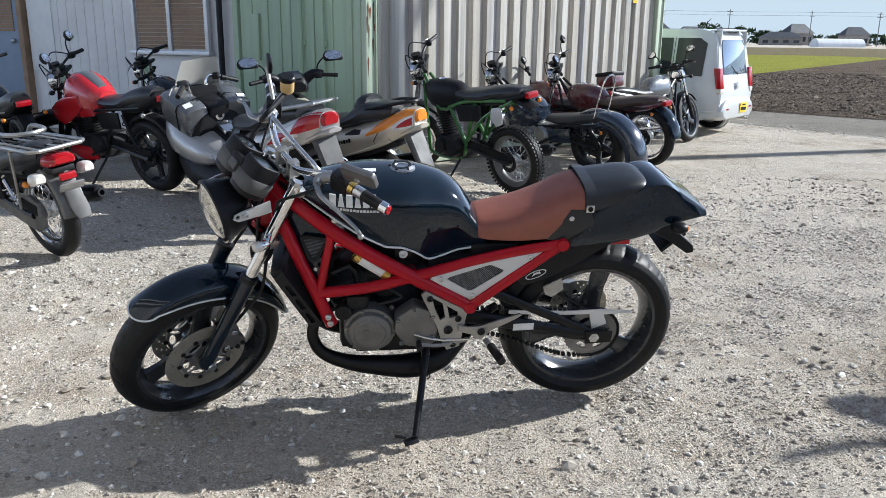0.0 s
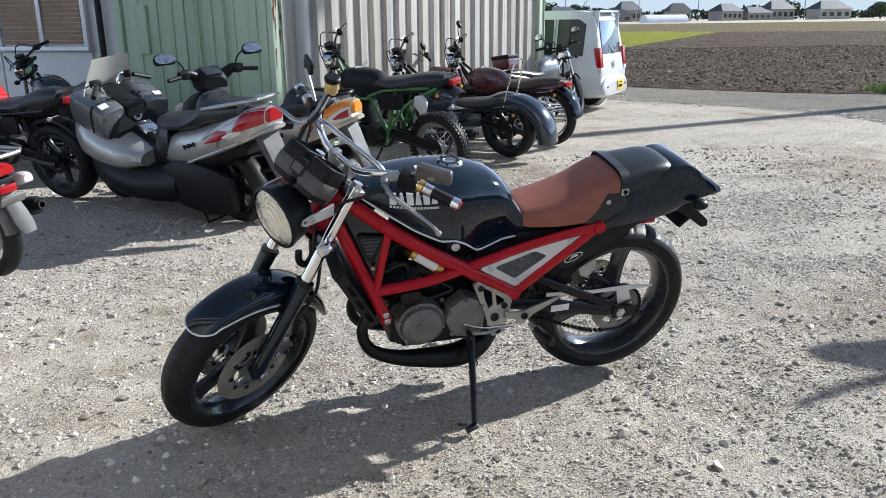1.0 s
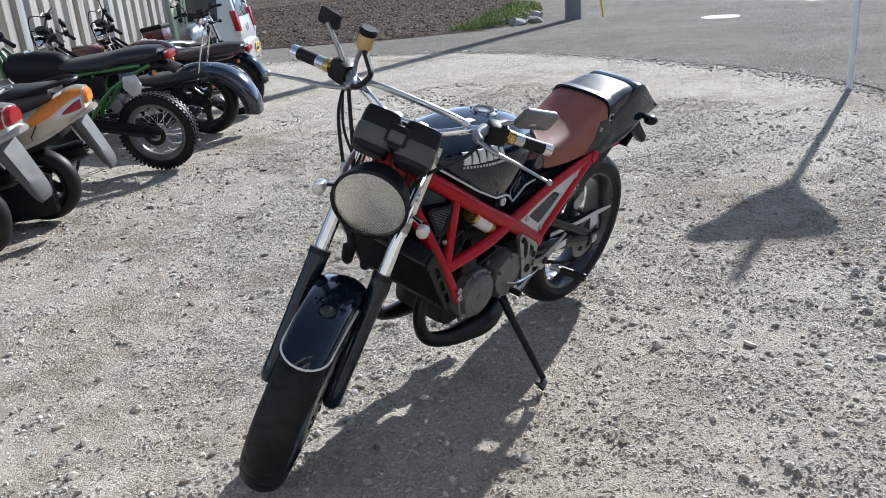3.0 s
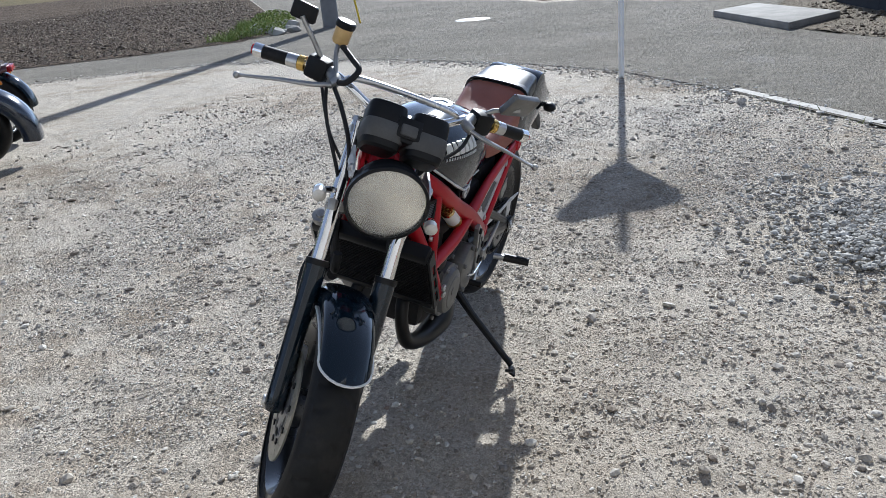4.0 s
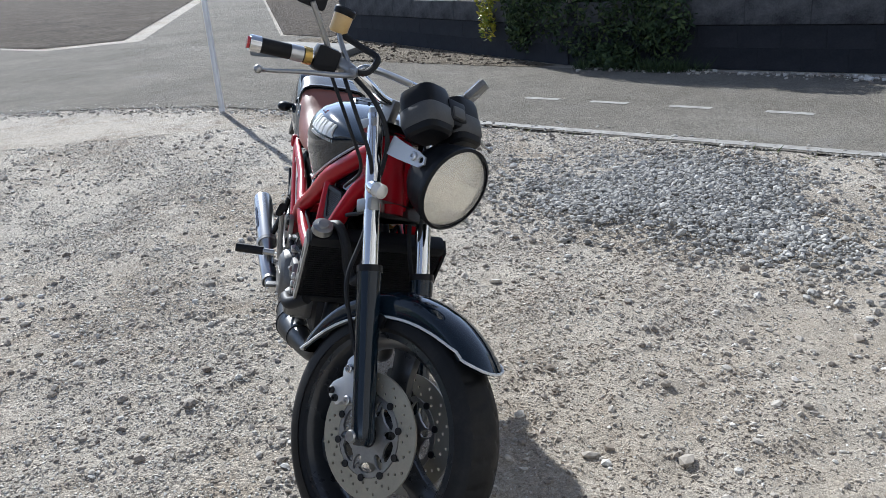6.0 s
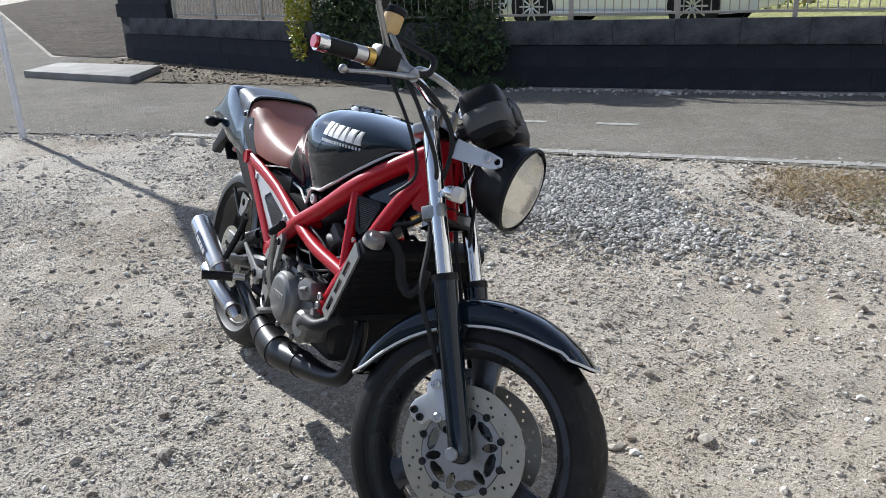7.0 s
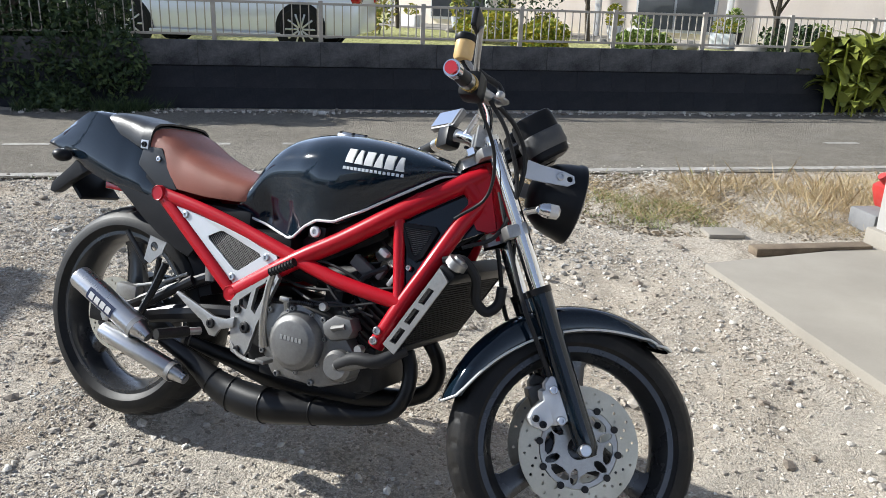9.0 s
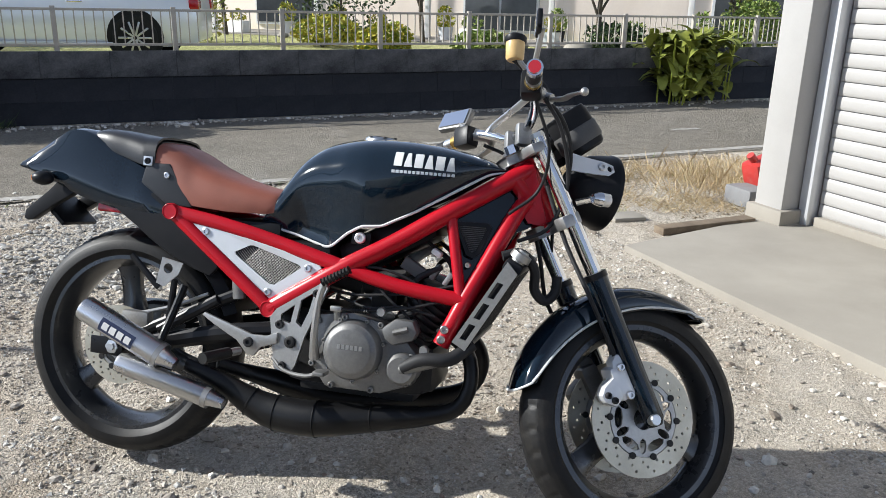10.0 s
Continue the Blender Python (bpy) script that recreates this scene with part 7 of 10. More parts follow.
def lot_gravel():
    rng = np.random.default_rng(11)
    lot = [(-3.4, 1.6), (-1.8, 1.6), (-0.55, 0.25), (-0.3, -0.1), (1.4, -0.3), (2.3, 0.15), (4.8, 2.6), (5.7, 3.8), (6.2, 5.5), (6.4, 8.0), (5.5, 10.5), (2.9, 9.6), (-0.9, 7.2), (-3.6, 7.0)]
    def bedded(p, lift=0.0):
        return np.c_[p, lot_height(p[:, 0], p[:, 1]) + lift]

    def sizes(n, middle, spread, lo, hi):
        return np.exp(rng.normal(math.log(middle), spread, n)).clip(lo, hi)

    p = np.concatenate([clumps(rng, 240000, (-3.4, -0.3), (4.6, 6.6), 5), rng.uniform((-3.4, -0.3), (4.6, 6.6), (70000, 2))])
    p = p[inside_all(p, lot)]
    p = p[rng.uniform(0, 1, len(p)) < np.clip(1.45 - 0.20 * np.hypot(p[:, 0] + 0.1, p[:, 1] - 2.1), 0.3, 1)]
    earth = np.clip(1.1 - np.hypot(p[:, 0] + 0.35, p[:, 1] - 1.35) / 1.5, 0, 0.40)
    p = p[rng.uniform(0, 1, len(p)) > earth]
    stones("fine_gravel", bedded(p), sizes(len(p), 0.0042, 0.40, 0.0024, 0.011), "stone", "loose pale fine gravel strewn over the lot", "gravel", 21, 0.62, kind="dome")
    q = np.concatenate([clumps(rng, 7000, (-3.2, -0.2), (4.6, 7.6), 9), rng.uniform((-3.2, -0.2), (4.6, 7.6), (4000, 2))])
    q = q[inside_all(q, lot)]
    stones("pebbles", bedded(q), sizes(len(q), 0.0085, 0.36, 0.005, 0.020), "stone", "scattered pebbles on the gravel lot", "pebbles", 22, 0.62)
    k = rng.uniform((-3.2, -0.2), (4.6, 7.6), (520, 2))
    k = k[inside_all(k, lot)]
    stones("loose_stones", bedded(k), sizes(len(k), 0.0165, 0.28, 0.012, 0.034), "cobble", "larger loose stones lying on the gravel lot", "stones", 31, 0.6)
    d = clumps(rng, 42000, (-1.6, 0.0), (2.4, 3.4), 13)
    d = d[inside_all(d, [(-1.3, 1.2), (-0.5, 0.1), (0.5, 0.4), (2.3, 1.8), (1.7, 3.0), (0.6, 2.8), (-0.9, 2.4)])]
    stones("soil_crumbs", bedded(d), sizes(len(d), 0.0042, 0.42, 0.0025, 0.012), "crumbs", "brown crumbs of dry soil on the gravel", "soil", 23, 0.66, kind="dome")
    # the heap thins out into the lot on all sides
    patch = np.array([(2.05, 1.75), (2.45, 1.3), (2.45, 0.6), (2.2, 0.2), (1.6, -0.1), (1.2, 0.08), (0.65, 0.26), (0.15, 0.42), (0.35, 0.85), (0.9, 1.2), (1.25, 1.65)])
    mid = patch.mean(0)
    g = rng.uniform((-1.2, -0.6), (3.2, 2.8), (120000, 2))
    odds = np.zeros(len(g))
    for k, w in ((0.55, 0.20), (0.70, 0.20), (0.85, 0.16), (1.05, 0.09), (1.3, 0.05)):
        odds += w * inside_all(g, mid + (patch - mid) * k)
    g = g[(rng.uniform(0, 1, len(g)) < odds) & inside_all(g, lot)]
    hill = 0.03 * np.clip(1 - (((g - np.array((1.45, 0.75))) @ np.array([[0.7, 0.7], [-0.7, 0.7]])) ** 2 / np.array([1.3, 0.35])).sum(1), 0, 1)
    stones("crushed_rock", np.c_[g, hill - 0.012], np.exp(rng.normal(math.log(0.0092), 0.36, len(g))).clip(0.005, 0.022), "crushed", "low heap of grey crushed rock beside the road", "gravel", 24, 0.65)
    edge = np.array([rq(s, 1.45 + rng.normal(0, 0.14))[:2] for s in rng.uniform(-1.5, 5.5, 1500)])
    stones("roadside_grit", np.c_[edge, np.full(len(edge), 0.0)], np.exp(rng.normal(math.log(0.008), 0.4, len(edge))), "stone", "grit along the road edge", "gravel", 25)
    wl = np.array([rq(s, 4.42 - abs(rng.normal(0, 0.10)))[:2] for s in rng.uniform(-9.5, 4.4, 1100)])
    stones("wall_foot_grit", np.c_[wl, np.full(len(wl), 0.004)], np.exp(rng.normal(math.log(0.013), 0.5, len(wl))).clip(0.006, 0.04), "stone", "grit and rubble at the foot of the wall", "gravel", 26)
    far = rng.uniform((5.0, 12.0), (26, 34), (26000, 2))
    far = far[inside_all(far, [(5.9, 15.2), (8.1, 13.05), (9.6, 12.2), (11.0, 12.5), (13.0, 14.0), (26, 27), (26, 34), (14, 34), (0, 26)])]
    stones("soil_clods", np.c_[far, np.full(len(far), 0.012)], np.exp(rng.normal(math.log(0.020), 0.5, len(far))).clip(0.010, 0.07), "clods", "clods of ploughed earth", "soil", 27, 0.6, 0.35, "chip")
    sh = rng.uniform((6.6, 0.0), (12.6, 3.0), (2600, 2))
    sh = sh[inside_all(sh, [(6.7, 0.35), (7.9, 1.45), (8.7, 2.2), (10.0, 1.95), (11.2, 2.7), (12.6, 2.3), (6.6, 0.05)])]
    stones("shoulder_grit", np.c_[sh, np.full(len(sh), 0.007)], np.exp(rng.normal(math.log(0.012), 0.5, len(sh))).clip(0.005, 0.05), "clods", "rubble on the soil shoulder", "soil", 28)


    verge = [(-1.0, -2.95), (0.45, -1.65), (1.5, -0.68), (1.25, -0.05), (0.45, -0.10), (-0.15, -0.15), (-0.45, -0.35), (-1.15, -0.75), (-2.2, -1.9)]
    vg = rng.uniform((-2.2, -2.95), (1.5, 0.0), (26000, 2))
    vg = vg[inside_all(vg, verge)]
    stones("verge_soil", np.c_[vg, np.full(len(vg), -0.010)], np.exp(rng.normal(math.log(0.0085), 0.4, len(vg))).clip(0.004, 0.03), "verge_crumbs", "brown soil crumbs and grit on the verge", "soil", 29, 0.6, 0.35, "chip")
    rim = np.array([(4.94, 2.6), (5.9, 3.75), (6.5, 5.2), (6.9, 6.8), (7.1, 8.5), (6.9, 10.0), (6.2, 11.2), (4.9, 12.6)])
    pick, along_it = rng.integers(0, 7, 5000), rng.uniform(0, 1, 5000)[:, None]
    spill = rim[pick] * (1 - along_it) + rim[pick + 1] * along_it + rng.normal(0, 0.16, (5000, 2)) - np.array((0.08, 0.0))
    stones("spilled_gravel", np.c_[spill, np.full(5000, -0.003)], np.exp(rng.normal(math.log(0.010), 0.4, 5000)).clip(0.005, 0.03), "stone", "gravel spilling from the lot on the asphalt", "gravel", 30, 0.5, 0.35, "chip")


lot_gravel()


# ---------- plants ----------
def leaves(name, lumps, n, size, material, label, category, seed, long=1.6, kind="stuff", shell=0.75):
    """A crown of small bent leaves in several lumps (x, y, z, rx, ry, rz)."""
    rng = np.random.default_rng(seed)
    lumps = np.array(lumps, float)
    vol = np.prod(lumps[:, 3:], 1) ** 0.7
    which = rng.choice(len(lumps), n, p=vol / vol.sum())
    d = rng.normal(0, 1, (n, 3))
    d /= np.linalg.norm(d, axis=1, keepdims=True)
    r = shell + (1.08 - shell) * rng.uniform(0, 1, n) ** 0.6
    p = lumps[which, :3] + d * r[:, None] * lumps[which, 3:]
    u = rng.normal(0, 1, (n, 3)) + d * 0.6
    u /= np.linalg.norm(u, axis=1, keepdims=True)
    w = np.cross(u, rng.normal(0, 1, (n, 3)))
    w /= np.linalg.norm(w, axis=1, keepdims=True)
    k = np.cross(u, w)
    s = size * rng.uniform(0.6, 1.3, n)[:, None]
    a, b = p - u * s * long * 0.5, p + u * s * long * 0.5
    m1, m2 = p + w * s * 0.4 + k * s * 0.15, p - w * s * 0.4 + k * s * 0.15
    v = np.stack([a, m1, b, m2], 1).reshape(-1, 3)
    f = np.arange(n * 4).reshape(n, 4)
    keep = v.reshape(n, 4, 3)[:, :, 2].min(1) > 0.01
    return arrays(name, v, f[keep], material, label, category, kind)


def shrub():
    ob = thing("tree", pose(6.75, -0.15, 0.0), "dense dark evergreen tree overhanging the wall, sunlight on its edge painted as yellow leaves", "tree")
    part("trunk", joined(tube([(0, 0, -0.05), (0.05, 0.02, 0.6), (0.0, 0.05, 1.2)], [0.10, 0.08, 0.04], 10, 3), tube([(0.04, 0.02, 0.5), (-0.5, -0.4, 1.2)], [0.05, 0.02], 8), tube([(0.04, 0.02, 0.6), (0.5, 0.5, 1.4)], [0.05, 0.02], 8)), "bark", ob)
    base = np.array((6.75, -0.15, 0.0))
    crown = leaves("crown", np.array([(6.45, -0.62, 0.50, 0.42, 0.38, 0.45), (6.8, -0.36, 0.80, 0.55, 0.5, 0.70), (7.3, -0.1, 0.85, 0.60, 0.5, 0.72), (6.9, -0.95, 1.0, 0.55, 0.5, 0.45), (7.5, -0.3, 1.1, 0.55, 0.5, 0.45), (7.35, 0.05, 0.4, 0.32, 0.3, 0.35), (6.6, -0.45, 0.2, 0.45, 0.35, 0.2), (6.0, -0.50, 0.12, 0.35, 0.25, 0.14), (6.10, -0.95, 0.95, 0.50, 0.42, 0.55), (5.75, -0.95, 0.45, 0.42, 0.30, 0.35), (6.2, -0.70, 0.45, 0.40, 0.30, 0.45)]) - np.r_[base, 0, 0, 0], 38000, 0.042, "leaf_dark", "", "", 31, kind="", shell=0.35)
    crown.parent = ob
    # yellow leaf colour stands in for sunlight on this side of the crown
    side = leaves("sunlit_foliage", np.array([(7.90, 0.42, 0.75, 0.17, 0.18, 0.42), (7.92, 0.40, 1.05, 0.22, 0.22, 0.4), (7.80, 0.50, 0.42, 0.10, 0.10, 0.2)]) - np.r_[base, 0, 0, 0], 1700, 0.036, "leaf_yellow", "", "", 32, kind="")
    side.parent = ob


shrub()


def canna(x, y, n, seed, h, name="canna_plant"):
    rng = random.Random(seed)
    ob = thing(name, pose(x, y, 0), "broad-leaved yellowing canna clump by the wall", "plant")
    for k in range(n):
        a, r = rng.uniform(0, 6.28), rng.uniform(0.0, 0.42)
        bx, by = r * math.cos(a), r * math.sin(a)
        z0, L, w = rng.uniform(0.02, 0.66) * h, rng.uniform(0.24, 0.38) * h, rng.uniform(0.05, 0.08) * h
        yaw, up = rng.uniform(0, 6.28), rng.uniform(0.55, 1.3)
        rows = []
        for i in range(7):
            t = i / 6
            bend = up - 0.6 * t * t
            px = L * t * math.cos(bend)
            pz = L * t * math.sin(bend)
            ww = w * math.sin(math.pi * min(1.0, 0.12 + 0.88 * t)) ** 0.8
            rows.append([(px, -ww, pz + 0.25 * ww), (px, 0, pz), (px, ww, pz + 0.25 * ww)])
        leaf = rings(bmesh.new(), rows, cap=False, closed=False)
        part("leaf", leaf, "canna", ob, xf=Matrix.Translation((bx, by, z0)) @ Matrix.Rotation(yaw, 4, "Z"))
    for k in range(n // 14):
        a, r = rng.uniform(0, 6.28), rng.uniform(0.0, 0.35)
        part("stalk", tube([(r * math.cos(a), r * math.sin(a), 0), (r * 1.1 * math.cos(a), r * 1.1 * math.sin(a), 0.7 * h)], 0.012, 6), "leaf_yellow", ob)


canna(-0.15, -6.45, 170, 3, 1.15)
canna(-0.50, -6.80, 150, 4, 1.15)


def blades(name, poly, n, height, material, label, seed, lean=0.6, width=0.004, z=0.0):
    rng = np.random.default_rng(seed)
    poly = np.array(poly)
    lo, hi = poly.min(0), poly.max(0)
    p = rng.uniform(lo, hi, (n * 4, 2))
    p = p[inside_all(p, poly)]
    w = np.sin(p[:, 0] * 7.1 + 1.3) + np.sin(p[:, 1] * 6.3) + np.sin((p[:, 0] + p[:, 1]) * 13.0)
    p = p[rng.uniform(0, 1, len(p)) < 1 / (1 + np.exp(-1.4 * w))][:n]
    n = len(p)
    a, t = rng.uniform(0, 6.28, n), rng.uniform(0, 6.28, n)
    h = height * rng.uniform(0.3, 1.0, n)
    lx, ly = np.cos(t) * h * lean * rng.uniform(0.2, 1.6, n), np.sin(t) * h * lean * rng.uniform(0.2, 1.6, n)
    dx, dy = np.cos(a) * width, np.sin(a) * width
    zz, up = np.full(n, z), h * rng.uniform(0.5, 1.0, n)
    v = np.stack([np.stack([p[:, 0] - dx, p[:, 1] - dy, zz], -1), np.stack([p[:, 0] + dx, p[:, 1] + dy, zz], -1),
                  np.stack([p[:, 0] + lx * 0.5 + dx * 0.7, p[:, 1] + ly * 0.5 + dy * 0.7, zz + up * 0.55], -1), np.stack([p[:, 0] + lx, p[:, 1] + ly, zz + up], -1)], 1).reshape(-1, 3)
    return arrays(name, v, np.arange(4 * n).reshape(n, 4), material, label, "grass")


blades("dry_grass", [(-1.1, -2.7), (0.3, -1.6), (1.35, -0.6), (1.0, -0.15), (0.3, -0.25), (-0.4, -0.5), (-1.1, -0.8), (-1.7, -1.7)], 10500, 0.075, "straw", "dry straw-coloured grass on the verge", 41, 1.1, 0.0014)
blades("tall_dry_grass", [(-1.2, -2.4), (-0.2, -1.7), (0.2, -1.2), (-0.5, -0.9), (-1.2, -1.2)], 700, 0.26, "straw", "tall dry weeds beside the column", 42, 0.5, 0.0016)
blades("green_grass", [(-0.1, -0.9), (0.5, -0.9), (0.6, -0.3), (0.1, -0.15), (-0.5, -0.4)], 1500, 0.055, "grass", "short green grass tufts on the verge", 43, 0.8, 0.0016)
blades("edge_weeds", [rq(s, q)[:2] for s, q in ((-2.0, 1.36), (4.8, 1.34), (4.8, 1.56), (-2.0, 1.58))], 700, 0.06, "grass", "sparse weeds along the road edge", 44, 0.8, 0.003)
blades("wall_weeds", [(5.2, -1.25), (6.3, -0.25), (6.1, -0.05), (5.3, -0.8)], 1800, 0.20, "leaf_dark", "low weeds below the tree", 45, 0.6, 0.004)
blades("field_edge_grass", [(9.5, 12.3), (11.2, 12.7), (13.6, 14.6), (13.0, 15.2), (10.9, 13.4), (9.3, 12.8)], 5000, 0.25, "grass", "grass on the field corner", 46, 0.6, 0.008)
cornerbush = [(10.6, 12.35, 0.08, 0.5, 0.30, 0.14), (11.3, 12.75, 0.1, 0.45, 0.3, 0.17), (12.2, 13.4, 0.1, 0.5, 0.4, 0.18), (13.2, 14.3, 0.1, 0.6, 0.4, 0.2)]
leaves("low_bush", cornerbush, 3500, 0.04, "grass", "low green bush among rocks at the field corner", "bush", 47)
rngr = np.random.default_rng(8)
rocks = np.c_[rngr.uniform(10.4, 12.9, 22), np.zeros(22), np.full(22, 0.02)]
rocks[:, 1] = 12.1 + 0.75 * (rocks[:, 0] - 10.4) + rngr.normal(0, 0.25, 22)
stones("corner_rocks", rocks, rngr.uniform(0.10, 0.24, 22), "crushed", "pale rocks round the field corner", "rocks", 48)

# ---------- garden and houses behind the wall ----------
def garden():
    shrubs = [(3.2, -9.0, 0.45, 0.5, 0.5, 0.25), (6.5, -9.5, 0.55, 0.8, 0.7, 0.35), (9.5, -9.0, 1.0, 1.2, 1.0, 0.9), (1.2, -11.0, 0.55, 0.6, 0.6, 0.35), (12.5, -6.5, 1.2, 1.4, 1.2, 1.0), (4.6, -8.2, 0.5, 0.5, 0.5, 0.35), (11.6, -5.0, 1.1, 1.0, 1.0, 0.9), (7.6, -12.5, 1.3, 1.3, 1.2, 1.2), (-1.0, -11.6, 0.8, 0.6, 0.6, 0.6), (10.5, -2.6, 0.6, 0.5, 0.5, 0.4)]
    for k, sh in enumerate(shrubs):
        x, y, z, rx, ry, rz = sh
        ob = thing("garden_shrub", pose(x, y, 0.28), "green and yellowing garden shrub behind the railing", "shrub", "garden shrubs")
        part("stem", tube([(0, 0, -0.02), (0.03, 0.02, z - 0.28)], [0.04, 0.02], 8), "bark", ob)
        lump = [(random.uniform(-0.3, 0.3) * rx, random.uniform(-0.3, 0.3) * ry, z - 0.28 + random.uniform(-0.2, 0.25) * rz, rx * 0.75, ry * 0.75, rz * 0.75) for _ in range(4)]
        cr = leaves("crown", lump, 1300, 0.07, ("grass", "leaf_yellow", "canna", "leaf_dark")[k % 4], "", "", 60 + k, kind="")
        cr.parent = ob
    ch = thing("house", pose(5.0, -15.0, 0.28, 0, 0, math.degrees(math.atan2(ROAD.y, ROAD.x)) - 45), "pale plastered house with porch posts and wide windows", "house")
    part("wall", block((0, -2.5, 1.6), (16, 5.0, 3.2), 0.01), "cream_wall", ch)
    part("roof", plate([(-8.8, 3.15), (8.8, 3.15), (8.2, 3.45), (-8.2, 3.45)], -5.5, 0.25), "roof", ch)
    for x in (-6.2, -0.4, 5.6):
        w = part("window", block((x, 0.03, 1.15), (1.9, 0.08, 2.0), 0.01), "silver_paint", ch)
        for dx in (-0.46, 0.46):
            part("pane", block((x + dx, 0.085, 1.15), (0.86, 0.02, 1.86)), "dark_glass", w)
    for x in (-7.5, -4.9, -1.9, 1.1, 4.1, 7.2):
        part("porch_post", block((x, 1.0, 1.55), (0.12, 0.12, 3.1), 0.01), "panel_white", ch)
    lawn = part("patio_paving", plate([(-7.6, 0.3), (7.6, 0.3), (7.6, 2.6), (-7.6, 2.6)], 0.0, 0.02, plane="xy"), "concrete", xf=ch.matrix_basis)
    tagged(lawn, "pale concrete patio before the house", "pavement", kind="structure")
    rs = random.Random(17)
    for k in range(9):
        x, y = -6.5 + 1.5 * k + rs.uniform(-0.4, 0.4), rs.uniform(2.7, 4.4)
        r = rs.uniform(0.10, 0.24)
        gs = thing("garden_rock", ch.matrix_basis @ pose(x, y, r * 0.4, 0, 0, rs.uniform(0, 360)), "pale rounded garden rock on the lawn", "rock", "garden rocks")
        rock = ball((0, 0, 0), (r * 1.3, r, r * 0.7), 2)
        for v in rock.verts:
            v.co *= rs.uniform(0.88, 1.1)
        part("rock", rock, "concrete", gs)
    for k, (x, y, h) in enumerate(((-5.9, 3.2, 2.4), (-3.6, 4.0, 2.0), (0.2, 3.4, 2.3), (5.4, 3.0, 2.6))):
        tr = thing("garden_tree", ch.matrix_basis @ pose(x, y, 0), "slender garden tree with thin foliage behind the railing", "tree", "garden trees")
        part("trunk", joined(tube([(0, 0, -0.03), (0.05, 0.03, h * 0.4), (-0.04, 0.06, h * 0.8)], [0.06, 0.045, 0.02], 8, 3), tube([(0.04, 0.02, h * 0.3), (0.4, 0.2, h * 0.75)], [0.03, 0.01], 6), tube([(0.04, 0.02, h * 0.36), (-0.4, -0.1, h * 0.8)], [0.03, 0.01], 6)), "bark", tr)
        tc = leaves("crown", [(0.3, 0.2, h * 0.85, 0.4, 0.4, 0.3), (-0.35, -0.1, h * 0.9, 0.4, 0.35, 0.3), (0.0, 0.0, h, 0.4, 0.4, 0.3)], 700, 0.06, ("leaf_dark", "grass")[k % 2], "", "", 160 + k, kind="", shell=0.3)
        tc.parent = tr
    for k in range(7):
        x = -6.0 + 1.9 * k + rs.uniform(-0.3, 0.3)
        pl = thing("planter", ch.matrix_basis @ pose(x, rs.uniform(2.0, 2.5), 0.02, 0, 0, rs.uniform(-15, 15)), "pale rectangular planter on the patio", "planter", "patio planters")
        part("tub", block((0, 0, 0.14), (rs.uniform(0.4, 0.65), 0.26, 0.28), 0.02), ("panel_white", "concrete", "white_paint")[k % 3], pl)
        pv = leaves("plant", [(0, 0, 0.40, 0.24, 0.14, 0.14)], 120, 0.06, ("leaf_yellow", "grass")[k % 2], "", "", 180 + k, kind="")
        pv.parent = pl
    for x, c in ((-5.2, "red_plastic"), (-2.2, "dark_alloy"), (0.4, "white_paint"), (3.2, "wood"), (4.6, "white_paint")):
        pt = thing("flower_pot", ch.matrix_basis @ pose(x, 1.6, 0), "garden pot with a small plant by the porch", "pot", "garden pots")
        part("pot", lathe([(0.0, 0.0), (0.13, 0.0), (0.18, 0.30), (0.16, 0.30), (0.12, 0.25), (0.0, 0.25)], (0, 0, 0), 16, "z"), c, pt)
        lv = leaves("plant", [(0, 0, 0.5, 0.2, 0.2, 0.25)], 160, 0.07, "leaf_yellow" if x > 0 else "grass", "", "", int(90 + x * 10), kind="")
        lv.parent = pt


garden()


